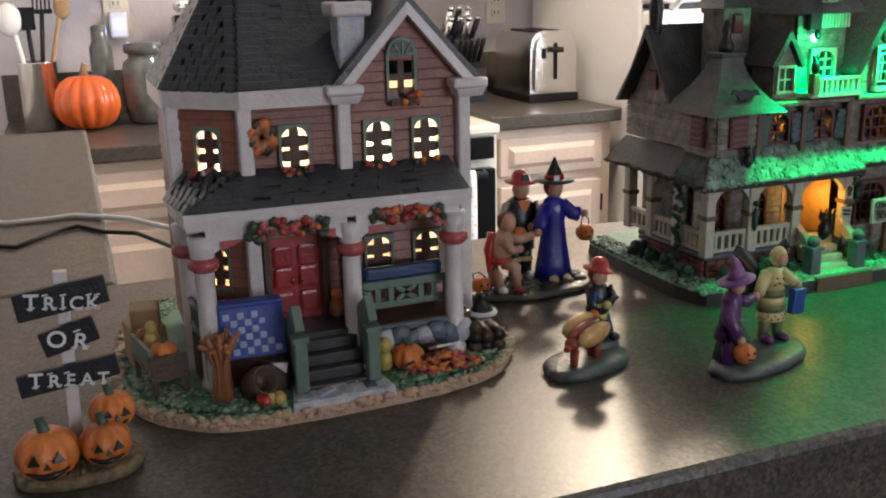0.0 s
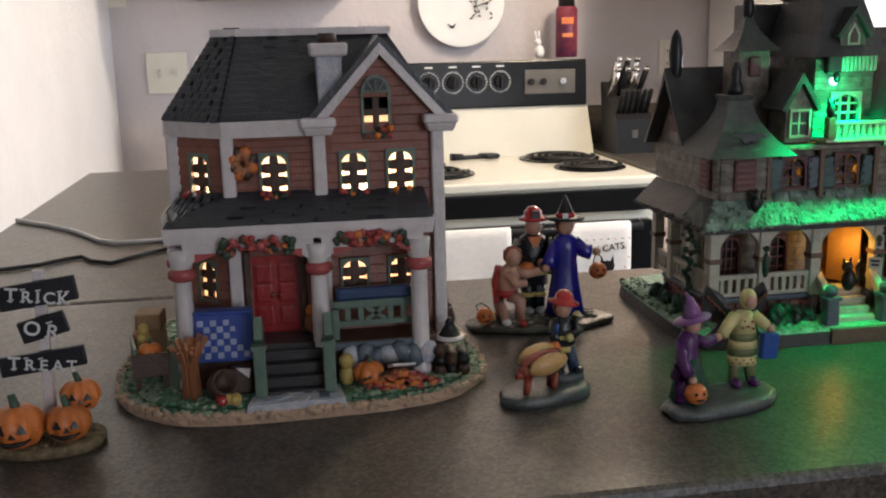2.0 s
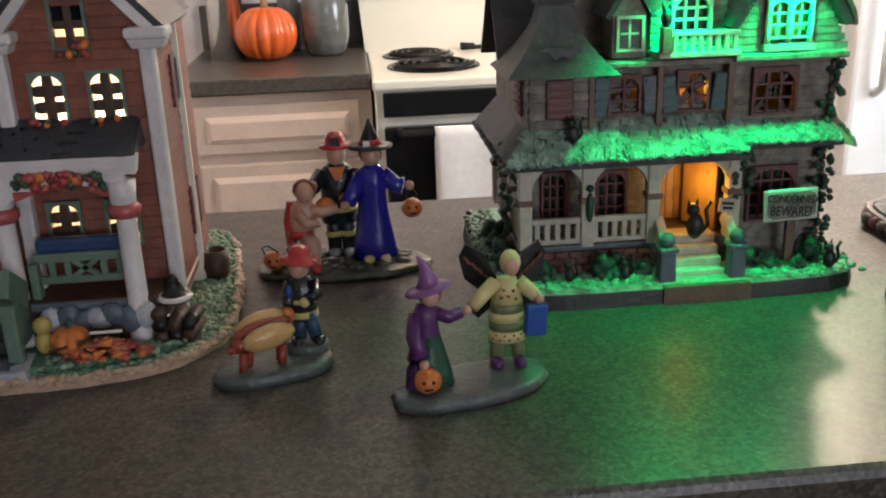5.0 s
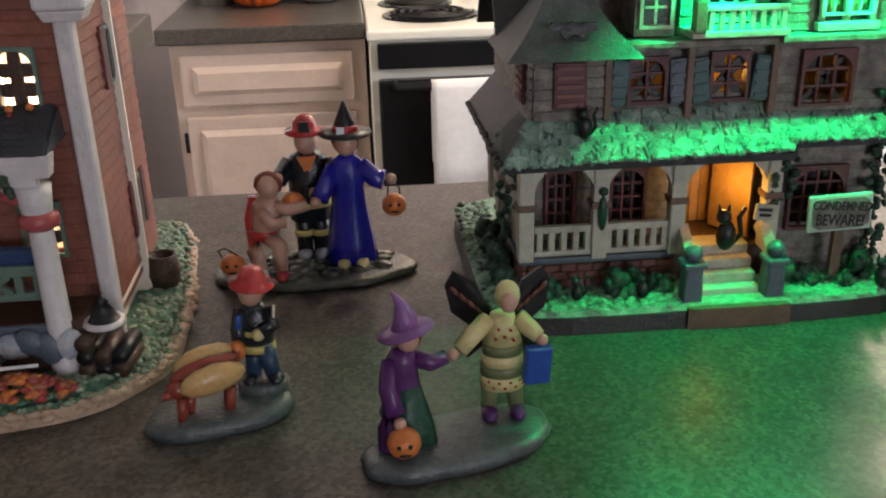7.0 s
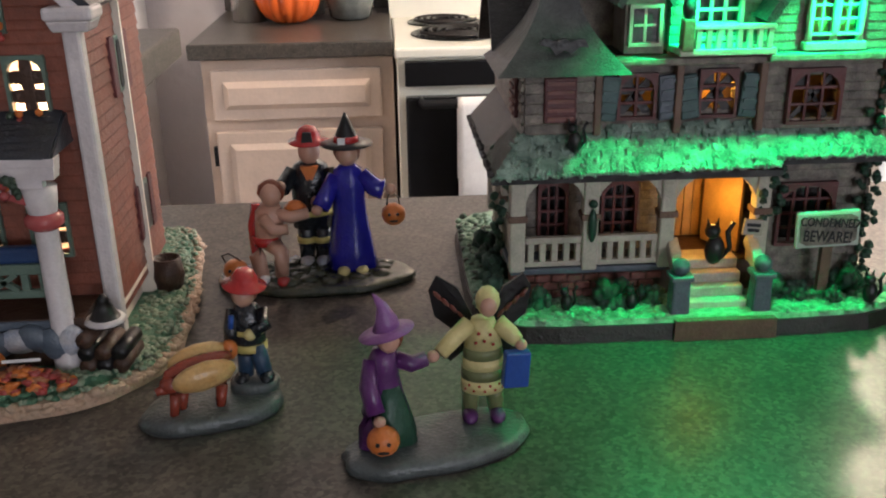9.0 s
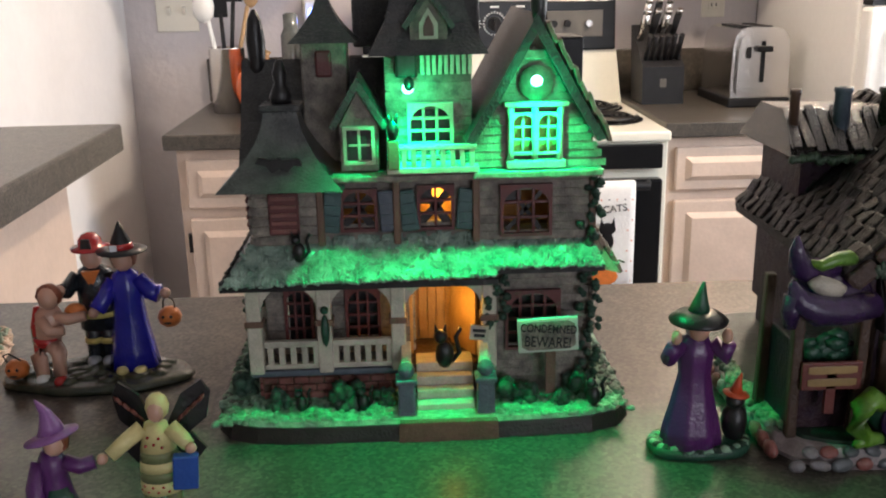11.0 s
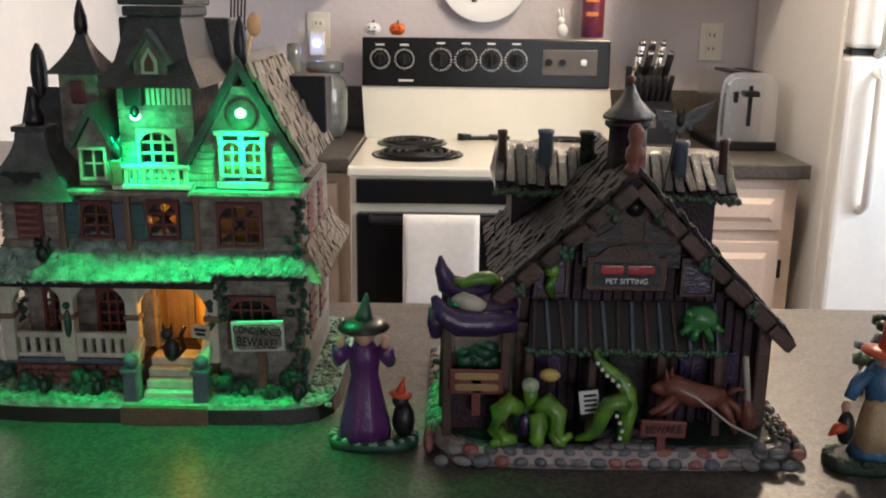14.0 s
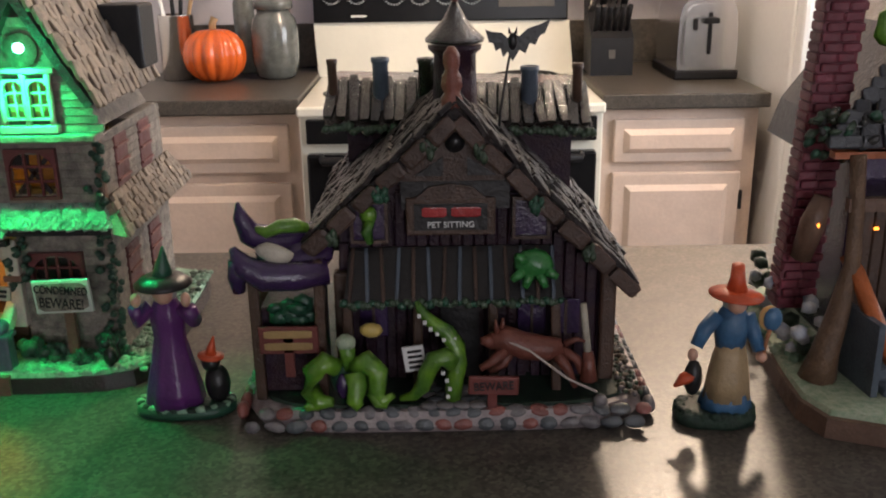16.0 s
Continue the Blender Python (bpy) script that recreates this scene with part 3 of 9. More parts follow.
def worktop(x0, x1):
    o = ((x0 + x1) / 2, 2.72, 0)
    c = thing("worktop", (o[0], o[1], 0.885), "dark mottled laminate worktop with low backsplash", "worktop", "worktops")
    b = Sculpt((o[0], o[1], 0.885))
    b.box((o[0], 2.722, 0.906), (x1 - x0, 0.645, 0.038), LAMINATE, bevel=0.004)
    b.make("slab", c)
    b = Sculpt((o[0], o[1], 0.885))
    b.box((o[0], 3.038, 0.992), (x1 - x0, 0.02, 0.132), LAMINATE, bevel=0.002)
    b.make("backsplash", c)


worktop(-0.06, 0.438)
worktop(1.204, 1.628)

# stove
so = (0.821, 2.62, 0)
stove = thing("stove", so, "cream and black electric range with coil burners and two towels' handle", "stove")
tagged(stove, "cream enamel electric range with black oven door and control panel")
b = Sculpt(so)
b.box((0.821, 2.63, 0.455), (0.752, 0.56, 0.87), ENAMEL, bevel=0.004)
b.make("body", stove)
b = Sculpt(so)
b.box((0.821, 2.625, 0.902), (0.762, 0.575, 0.026), ENAMEL, bevel=0.006)
b.make("cooktop", stove, "cream enamel cooktop")
b = Sculpt(so)
b.loft([(0.436, 2.875, 0.915), (1.196, 2.875, 0.915), (1.196, 2.99, 0.915), (0.436, 2.99, 0.915)],
       [(0.424, 2.905, 1.07), (1.182, 2.905, 1.07), (1.182, 2.99, 1.07), (0.424, 2.99, 1.07)], ENAMEL)
b.make("backguard", stove, "cream enamel backguard")
b = Sculpt(so)
b.box((0.802, 2.945, 1.140), (0.752, 0.09, 0.146), BLACKGLOSS, (-4, 0, 0), bevel=0.005)
cp = b.make("control_panel", stove, "black control panel with dials")
b = Sculpt(so)
b.box((0.821, 2.335, 0.855), (0.715, 0.02, 0.06), BLACKGLOSS, bevel=0.003)
b.make("front_trim", stove, "black strip under the cooktop")
b = Sculpt(so)
b.box((0.821, 2.332, 0.535), (0.715, 0.035, 0.53), BLACKGLOSS, bevel=0.006)
b.box((0.821, 2.313, 0.52), (0.44, 0.004, 0.26), BLACKMAT)
od = b.make("oven_door", stove, "black oven door")
b = Sculpt(so)
b.tube([(0.50, 2.33, 0.79), (0.505, 2.288, 0.79), (0.83, 2.284, 0.79), (1.137, 2.288, 0.79), (1.142, 2.33, 0.79)], 0.011, BLACKMAT, 10)
b.make("handle", od, "black door handle")
b = Sculpt(so)
b.box((0.821, 2.335, 0.16), (0.72, 0.03, 0.20), BLACKGLOSS, bevel=0.005)
b.make("storage_drawer", stove)
for bx, by, br in ((0.585, 2.76, 0.095), (0.61, 2.545, 0.115), (1.05, 2.775, 0.115), (1.075, 2.545, 0.095)):
    b = Sculpt(so)
    b.lathe([(br * 0.4, 0.911), (br * 0.9, 0.913), (br, 0.9185), (br * 1.08, 0.9185), (br * 1.09, 0.916)][::-1], (bx, by, 0), BLACKGLOSS, 36)
    pan = b.make("drip_pan", stove, "black burner drip pan with chrome rim")
    b = Sculpt(so)
    b.tube([(bx + (0.02 + (br - 0.025) * k / 70) * math.cos(k * 0.36), by + (0.02 + (br - 0.025) * k / 70) * math.sin(k * 0.36), 0.9245) for k in range(71)], 0.0045, COIL, 6)
    b.make("coil", pan, "dark spiral burner coil")
rest = Sculpt((0.815, 2.85, 0.915))
rest.box((0.80, 2.86, 0.921), (0.10, 0.026, 0.010), BLACKMAT, (0, 0, 12), bevel=0.003)
rest.box((0.845, 2.862, 0.923), (0.05, 0.06, 0.014), BLACKMAT, (0, 0, 20), bevel=0.005)
rest.cone((0.76, 2.85, 0.923), (0.72, 2.845, 0.923), 0.010, 0.014, BLACKMAT)
single(rest, "spoon_rest", (0.815, 2.85, 0.915), "small black spoon rest lying between the burners", "spoon rest")
DIAL = [(0.481, 0.021), (0.555, 0.021), (0.665, 0.024), (0.741, 0.024), (0.817, 0.024), (0.893, 0.024)]
for dx, dr in DIAL:
    b = Sculpt(so)
    b.cone((dx, 2.902, 1.152), (dx, 2.882, 1.151), dr * 0.85, dr * 0.75, BLACKMAT, 20)
    b.box((dx, 2.879, 1.151), (0.007, 0.012, dr * 1.5), BLACKMAT, bevel=0.002)
    k = b.make("dial", cp)
    b = Sculpt(so)
    for j in range(24):
        a = 2 * math.pi * j / 24
        b.box((dx + 1.35 * dr * math.cos(a), 2.8985, 1.152 + 1.35 * dr * math.sin(a)), (0.0028, 0.001, 0.0055), WHITEPRINT, (0, 90 - math.degrees(a), 0))
    for z in (1.152 + 2.0 * dr, 1.152 - 2.1 * dr):
        b.box((dx, 2.8985, z), (0.026 if z > 1.15 else 0.008, 0.001, 0.005), WHITEPRINT)
    b.make("dial_marks", k, "white ring of dial marks")
b = Sculpt(so)
b.box((1.055, 2.897, 1.147), (0.165, 0.006, 0.075), GREYPANEL, bevel=0.001)
cl = b.make("clock_panel", cp, "grey clock panel with three knobs")
for dx in (0.992, 1.032, 1.096):
    b = Sculpt(so)
    b.cone((dx, 2.895, 1.148), (dx, 2.883, 1.148), 0.011, 0.010, BLACKMAT if dx < 1.05 else CHROME, 16)
    b.make("clock_knob", cl)
b = Sculpt(so)
b.box((0.56, 2.897, 1.088), (0.045, 0.003, 0.006), WHITEPRINT)
b.make("maker_badge", cp, "small pale badge bar")

# towels on the oven handle


def towel(x0, x1, zb, label):
    o = ((x0 + x1) / 2, 2.27, zb)
    b = Sculpt(o)
    n = 12
    cols = []
    for i in range(n + 1):
        u = i / n
        x = x0 + (x1 - x0) * u
        wv = 0.0035 * math.sin(u * 9 + x0 * 5)
        prof = [(2.262 + wv, zb), (2.264 + wv * 0.8, zb + 0.1), (2.266 + wv * 0.5, 0.74), (2.268, 0.785), (2.272, 0.802), (2.285, 0.8065), (2.297, 0.80), (2.302, 0.78), (2.303, 0.60)]
        cols.append([b.bm.verts.new((x, y, z)) for y, z in prof] + [b.bm.verts.new((x, y + 0.003 if k < 4 else y - 0.0025 if k > 5 else y, z - (0.003 if 3 < k < 6 else 0))) for k, (y, z) in reversed(list(enumerate(prof)))])
    for p, q in zip(cols, cols[1:]):
        m = len(p)
        for k in range(m):
            b.bm.faces.new((p[k], q[k], q[(k + 1) % m], p[(k + 1) % m]))
    b.bm.faces.new(cols[0])
    b.bm.faces.new(cols[-1][::-1])
    b._set([v for c in cols for v in c], TOWEL, True)
    t = thing("towel", o, label, "towel", "towels on the oven handle")
    b.make("cloth", t)
    return t, o


towel(0.585, 0.775, 0.50, "plain white cotton towel hung over the oven handle")
tw, to = towel(0.908, 1.10, 0.49, "white dotted towel with black cat print over the oven handle")
yt = 2.2555
b = Sculpt(to)
b.ball((1.012, yt, 0.57), (0.048, 0.0012, 0.026), ORANGEP, 3)
b.make("printed_pumpkin", tw, "flat orange pumpkin print")
b = Sculpt(to)
b.ball((1.020, yt, 0.622), (0.026, 0.0012, 0.034), BLACKP, 3)
b.ball((1.030, yt, 0.660), (0.016, 0.0012, 0.026), BLACKP, 3)
b.ball((1.030, yt, 0.692), (0.021, 0.0012, 0.016), BLACKP, 3)
for dx in (0.017, 0.043):
    b.prism([(1.0 + dx - 0.006, 0.698), (1.0 + dx + 0.006, 0.698), (1.0 + dx + (0.003 if dx > 0.03 else -0.003), 0.722)], yt - 0.001, yt + 0.001, BLACKP)
b.tube([(0.999, yt, 0.602), (0.978, yt, 0.612), (0.967, yt, 0.64), (0.972, yt, 0.668), (0.984, yt, 0.672), (0.986, yt, 0.66)], 0.0035, BLACKP, 6)
b.tube([(1.045, yt, 0.605), (1.062, yt, 0.612), (1.075, yt, 0.606)], 0.003, LEAFG, 6)
b.make("printed_cat", tw, "flat black cat print")
text_mesh("BLACK CATS", 0.025, BLACKP, pose(1.005 - to[0], yt - to[1], 0.738 - to[2], 90, -6, 0), "printed_words", tw, 0.0004)
b = Sculpt(to)
random.seed(5)
for i in range(10):
    for j in range(11):
        x, z = 0.917 + i * 0.0193 + (0.009 if j % 2 else 0), 0.505 + j * 0.026
        if abs(x - 1.01) < 0.062 and z < 0.752 or x > 1.095:
            continue
        b.box((x, yt + 0.002, z), (0.003, 0.003, 0.003), ORANGEP if (i + j) % 2 else BLACKP, (0, 45, 0))
b.make("printed_dots", tw, "tiny scattered dots")

# fridge at the end of the worktop
fo = (2.07, 2.68, 0)
fridge = thing("refrigerator", fo, "white refrigerator with freezer door above", "refrigerator")
b = Sculpt(fo)
b.box((2.05, 2.70, 0.88), (0.80, 0.68, 1.74), FRIDGE, bevel=0.008)
b.make("body", fridge)
for z0, z1, nm in ((0.08, 1.205, "fridge_door"), (1.222, 1.74, "freezer_door")):
    b = Sculpt(fo)
    b.box((2.05, 2.325, (z0 + z1) / 2), (0.80, 0.06, z1 - z0), FRIDGE, bevel=0.012)
    dd = b.make(nm, fridge)
    b = Sculpt(fo)
    zc = 1.0 if z0 < 1 else 1.38
    b.tube([(1.715, 2.297, zc - 0.17), (1.715, 2.262, zc - 0.15), (1.715, 2.258, zc), (1.715, 2.262, zc + 0.15), (1.715, 2.297, zc + 0.17)], 0.012, FRIDGE, 8)
    b.make("handle", dd)
b = Sculpt(fo)
b.box((2.05, 2.33, 1.2135), (0.79, 0.05, 0.012), BLACKMAT)
b.make("door_gap_seal", fridge, "dark seal between the doors")

# upper cabinet, wall plates
uo = (0.19, 2.88, 1.42)
up = thing("wall_cabinet", uo, "pale oak wall cabinet hung over the worktop", "cabinet")
b = Sculpt(uo)
b.box((0.19, 2.885, 1.80), (0.46, 0.32, 0.76), CABINET, bevel=0.003)
b.make("body", up)
panel_front(up, uo, -0.03, 0.185, 1.44, 2.15, 2.718, "door")
panel_front(up, uo, 0.195, 0.41, 1.44, 2.15, 2.718, "door")
# out-of-view cabinet, added to cast shade on the wall behind the toaster
uo = (1.60, 2.885, 1.42)
up = thing("wall_cabinet", uo, "assumed pale oak wall cabinet that shades the toaster wall", "cabinet")
b = Sculpt(uo)
b.box((1.60, 2.885, 1.80), (0.72, 0.32, 0.76), CABINET, bevel=0.003)
b.make("body", up)
panel_front(up, uo, 1.25, 1.595, 1.44, 2.15, 2.718, "door")
panel_front(up, uo, 1.605, 1.95, 1.44, 2.15, 2.718, "door")


def wall_plate(x0, x1, z0, z1, kind):
    xc, zc = (x0 + x1) / 2, (z0 + z1) / 2
    o = (xc, 3.045, zc)
    t = thing("wall_switch" if kind == "switch" else "wall_outlet", o, "cream plastic double light switch plate" if kind == "switch" else "cream plastic wall outlet plate", "switch" if kind == "switch" else "outlet")
    b = Sculpt(o)
    b.box((xc, 3.046, zc), (x1 - x0, 0.007, z1 - z0), PLASTICW, bevel=0.002)
    b.make("plate", t)
    if kind == "switch":
        for dx in (-0.023, 0.023):
            b = Sculpt(o)
            b.box((xc + dx, 3.038, zc), (0.010, 0.012, 0.024), PLASTICW, (20, 0, 0), bevel=0.001)
            b.make("toggle", t)
    else:
        for dz in (-0.021, 0.021):
            b = Sculpt(o)
            b.box((xc, 3.041, zc + dz), (0.034, 0.005, 0.027), PLASTICW, bevel=0.002)
            for dx in (-0.007, 0.007):
                b.box((xc + dx, 3.038, zc + dz), (0.003, 0.002, 0.010), BLACKMAT)
            b.make("socket", t)


wall_plate(-0.203, -0.076, 1.14, 1.266, "switch")
wall_plate(-0.314, -0.246, 1.405, 1.52, "switch")
wall_plate(0.24, 0.311, 1.175, 1.285, "outlet")
wall_plate(1.478, 1.551, 1.15, 1.268, "outlet")

no = (0.276, 3.0, 1.19)
nl = thing("night_light", no, "plug-in night light glowing blue and violet", "night light")
b = Sculpt(no)
b.box((0.276, 3.015, 1.19), (0.05, 0.042, 0.075), PLASTICW, bevel=0.006)
b.make("housing", nl)
b = Sculpt(no)
b.ball((0.276, 2.993, 1.192), (0.014, 0.007, 0.013), BLUELED, 2)
b.make("lens", nl, "glowing blue lens")

po = (0.795, 3.035, 1.40)
pl = thing("wall_plate", po, "round white decorative plate with black branch and bird", "plate")
b = Sculpt(po)
b.lathe([(0.02, 0.0), (0.09, 0.004), (0.138, 0.022), (0.142, 0.026), (0.138, 0.028), (0.088, 0.012), (0.0005, 0.010)], (0.795, 3.045, 1.40), CERAMW, 48, rot=(90, 0, 0))
b.make("dish", pl)
b = Sculpt(po)
b.tube([(0.86, 3.02, 1.425), (0.845, 3.026, 1.40), (0.85, 3.026, 1.37), (0.83, 3.028, 1.355)], 0.0018, BLACKP, 6)
b.tube([(0.90, 3.012, 1.41), (0.87, 3.02, 1.395), (0.84, 3.026, 1.385)], 0.0018, BLACKP, 6)
for k in range(16):
    b.ball((0.828 + (k % 6) * 0.013, 3.022, 1.35 + (k * 7 % 11) * 0.0075), (0.007, 0.0012, 0.003), BLACKP, 1, rot=(0, k * 47, 0))
b.make("branch_print", pl, "flat black branch print")
b = Sculpt(po)
b.ball((0.765, 3.03, 1.325), (0.009, 0.0015, 0.004), BLACKP, 2)
b.ball((0.757, 3.03, 1.33), (0.008, 0.0015, 0.002), BLACKP, 1, rot=(0, 40, 0))
b.ball((0.774, 3.03, 1.331), (0.007, 0.0015, 0.002), BLACKP, 1, rot=(0, -40, 0))
b.make("bird_print", pl, "flat black bird print")

# ceiling lamp of the kitchen
co = (1.25, 1.95, 2.44)
cl = thing("ceiling_lamp", co, "round opal glass ceiling lamp", "ceiling lamp")
b = Sculpt(co)
b.lathe([(0.16, 2.44), (0.16, 2.415), (0.15, 2.41)][::-1], (1.25, 1.95, 0), CHROME, 32)
b.make("base", cl)
b = Sculpt(co)
b.lathe([(0.02, 2.36), (0.09, 2.37), (0.14, 2.40), (0.15, 2.412)], (1.25, 1.95, 0), LAMPGLASS, 32)
b.make("bowl", cl, "glowing opal glass bowl")


# ---- worktop things ----
def knobbly_pumpkin(s, c, r, h, material, ribs=10, stem=STEMG, tilt=(0, 0, 0)):
    prof = [(r * math.sin(math.pi * (k + 0.35) / 9.7) ** 0.8, h * (0.5 - 0.5 * math.cos(math.pi * k / 9))) for k in range(10)]
    s.lathe(prof, c, material, ribs * 5, ribs=ribs, rib=0.16, rot=tilt)
    if stem:
        m = pose(*c, *tilt)
        s.cone(m @ Vector((0, 0, h * 0.9)), m @ Vector((r * 0.12, 0, h * 1.25)), r * 0.17, r * 0.11, stem, 8)


po = (0.16, 2.75, 0.925)
pk = thing("ceramic_pumpkin", po, "glossy orange ribbed ceramic pumpkin on the worktop", "pumpkin")
b = Sculpt(po)
knobbly_pumpkin(b, (0.16, 2.75, 0.925), 0.088, 0.145, ORANGEC, 14, None)
b.make("body", pk)
b = Sculpt(po)
b.tube([(0.16, 2.75, 1.062), (0.16, 2.75, 1.085), (0.168, 2.75, 1.10)], [0.014, 0.010, 0.012], WOODL)
b.make("stem", pk, "tan stem")
jo = (0.325, 2.80, 0.925)
jar = thing("glass_jar", jo, "grey frosted glass canister on the worktop", "jar")
b = Sculpt(jo)
b.lathe([(0.045, 0.925), (0.058, 0.935), (0.068, 0.98), (0.068, 1.06), (0.060, 1.095), (0.047, 1.108), (0.047, 1.118)], (0.325, 2.80, 0), GLASSJ, 32)
b.make("vessel", jar)
b = Sculpt(jo)
b.lathe([(0.050, 1.118), (0.056, 1.122), (0.056, 1.142), (0.050, 1.148), (0.02, 1.150)], (0.325, 2.80, 0), GLASSJ, 32)
b.make("lid", jar)
ko = (0.045, 2.80, 0.925)
ck = thing("utensil_crock", ko, "brushed steel utensil crock with kitchen tools", "utensil holder")
b = Sculpt(ko)
b.lathe([(0.047, 0.925), (0.05, 0.928), (0.05, 1.105), (0.053, 1.108), (0.047, 1.108), (0.046, 0.94), (0.001, 0.935)], (0.045, 2.80, 0), CHROME, 32)
b.make("vessel", ck)
for nm, a, bb, head in (("turner", (0.05, 2.80, 1.0), (0.075, 2.80, 1.24), "turner"), ("wooden_spoon", (0.06, 2.79, 1.0), (0.115, 2.79, 1.22), "spoon"), ("ladle", (0.03, 2.8, 1.0), (0.0, 2.79, 1.2), "whisk"), ("spatula", (0.04, 2.81, 1.0), (0.035, 2.81, 1.2), "flat")):
    b = Sculpt(ko)
    mt = WOODL if head == "spoon" else BLACKMAT if head in ("turner", "flat") else CERAMW
    b.cone(a, bb, 0.006, 0.006, mt, 8)
    if head == "turner":
        for k in range(5):
            b.box((0.057 + k * 0.010, 2.80, 1.285), (0.005, 0.003, 0.085), mt, (0, 4, 0))
        b.box((0.0775, 2.80, 1.238), (0.046, 0.004, 0.012), mt)
        b.box((0.0775, 2.80, 1.328), (0.046, 0.004, 0.010), mt)
    elif head == "spoon":
        b.ball((0.125, 2.79, 1.25), (0.022, 0.007, 0.036), mt, 2)
    elif head == "whisk":
        b.ball((-0.008, 2.79, 1.22), (0.032, 0.02, 0.045), mt, 2)
    else:
        b.box((0.035, 2.81, 1.22), (0.04, 0.004, 0.06), mt, bevel=0.002)
    b.make(nm, ck)
so2 = (0.215, 2.93, 0.925)
sk = Sculpt(so2)
sk.lathe([(0.03, 0.925), (0.032, 0.93), (0.032, 1.13), (0.022, 1.15), (0.022, 1.19), (0.01, 1.195)], (0.215, 2.93, 0), GLASSJ, 20)
single(sk, "glass_bottle", so2, "small clear glass bottle behind the pumpkin", "bottle")

bo = (1.28, 2.80, 0.925)
kb = thing("knife_block", bo, "black knife block full of steel-handled knives", "knife block")
b = Sculpt(bo)
b.loft([(1.225, 2.74, 0.925), (1.345, 2.74, 0.925), (1.345, 2.87, 0.925), (1.225, 2.87, 0.925)], [(1.225, 2.745, 1.03), (1.345, 2.745, 1.03), (1.345, 2.90, 1.14), (1.225, 2.90, 1.14)], BLACKMAT)
blk = b.make("block", kb)
b = Sculpt(bo)
b.box((1.285, 2.7425, 0.985), (0.018, 0.004, 0.024), GREYPANEL)
b.make("badge", blk, "small grey badge")
for i in range(6):
    b = Sculpt(bo)
    x = 1.24 + i * 0.018
    b.cone((x, 2.775, 1.05), (x - 0.002, 2.725, 1.12), 0.007, 0.008, BLACKMAT, 8)
    b.make("steak_knife", kb, "black knife handle")
for i in range(7):
    b = Sculpt(bo)
    x = 1.238 + (i % 4) * 0.03 + (0.012 if i > 3 else 0)
    z = 1.10 + 0.03 * (i > 3)
    y = 2.84 + 0.03 * (i > 3)
    b.cone((x, y, z), (x + 0.006, y - 0.05, z + 0.075), 0.010, 0.011, BLACKMAT if i % 2 else CHROME, 8, 0.7)
    b.cone((x + 0.006, y - 0.05, z + 0.075), (x + 0.0075, y - 0.058, z + 0.088), 0.011, 0.009, CHROME, 8, 0.7)
    b.make("knife", kb, "steel knife handle")

to2 = (1.525, 2.70, 0.925)
ts = thing("toaster", to2, "brushed steel two-slice toaster with black lever", "toaster")
b = Sculpt(to2)
prof = [(1.447, 0.95), (1.603, 0.95), (1.605, 1.00), (1.602, 1.09), (1.596, 1.118), (1.583, 1.133), (1.562, 1.139), (1.488, 1.139), (1.467, 1.133), (1.454, 1.118), (1.448, 1.09), (1.445, 1.00)]
b.prism(prof, 2.652, 2.90, CHROME)
b.prism([(1.525 + (x - 1.525) * 1.02, 1.045 + (z - 1.045) * 1.02) for x, z in prof], 2.64, 2.654, CHROME)
b.make("shell", ts)
b = Sculpt(to2)
b.prism([(1.525 + (x - 1.525) * 0.86, 1.05 + (z - 1.05) * 0.86) for x, z in prof], 2.628, 2.6405, CHROME)
fr = b.make("front_plate", ts)
b = Sculpt(to2)
b.box((1.525, 2.77, 0.938), (0.175, 0.275, 0.026), BLACKMAT, bevel=0.005)
b.make("base", ts)
b = Sculpt(to2)
b.box((1.525, 2.626, 1.05), (0.010, 0.004, 0.11), BLACKMAT)
b.make("lever_slot", fr, "black lever slot")
b = Sculpt(to2)
b.box((1.525, 2.618, 1.085), (0.042, 0.02, 0.016), BLACKMAT, bevel=0.004)
b.make("lever", fr, "black lever")
b = Sculpt(to2)
b.box((1.485, 2.625, 1.075), (0.012, 0.004, 0.03), BLACKMAT)
b.make("button", fr)
b = Sculpt(to2)
for dx in (-0.03, 0.03):
    b.box((1.525 + dx, 2.77, 1.1385), (0.028, 0.17, 0.006), BLACKMAT)
b.make("slots", ts, "dark bread slots")

# things on top of the stove's back panel
for x, mt, lab in ((0.455, CERAMW, "tiny white toy pumpkin with carved grin"), (0.53, ORANGEC, "tiny orange toy pumpkin with carved grin")):
    o = (x, 2.95, 1.221)
    t = thing("toy_pumpkin", o, lab, "pumpkin", "tiny pumpkins")
    b = Sculpt(o)
    knobbly_pumpkin(b, o, 0.026, 0.036, mt, 8, STEMG)
    b.make("body", t)
    b = Sculpt(o)
    for dx in (-0.009, 0.009):
        b.box((x + dx, 2.9265, 1.243), (0.006, 0.004, 0.005), BLACKP, (0, 45, 0))
    b.box((x, 2.925, 1.232), (0.024, 0.004, 0.003), BLACKP)
    b.make("carved_face", t, "black carved grin")
o = (1.035, 2.95, 1.221)
b = Sculpt(o)
b.ball((1.035, 2.95, 1.24), (0.017, 0.015, 0.021), CERAMW, 2)
b.ball((1.03, 2.95, 1.27), (0.011, 0.010, 0.012), CERAMW, 2)
b.cone((1.026, 2.95, 1.277), (1.02, 2.95, 1.305), 0.004, 0.002, CERAMW)
b.cone((1.034, 2.95, 1.277), (1.034, 2.95, 1.305), 0.004, 0.002, CERAMW)
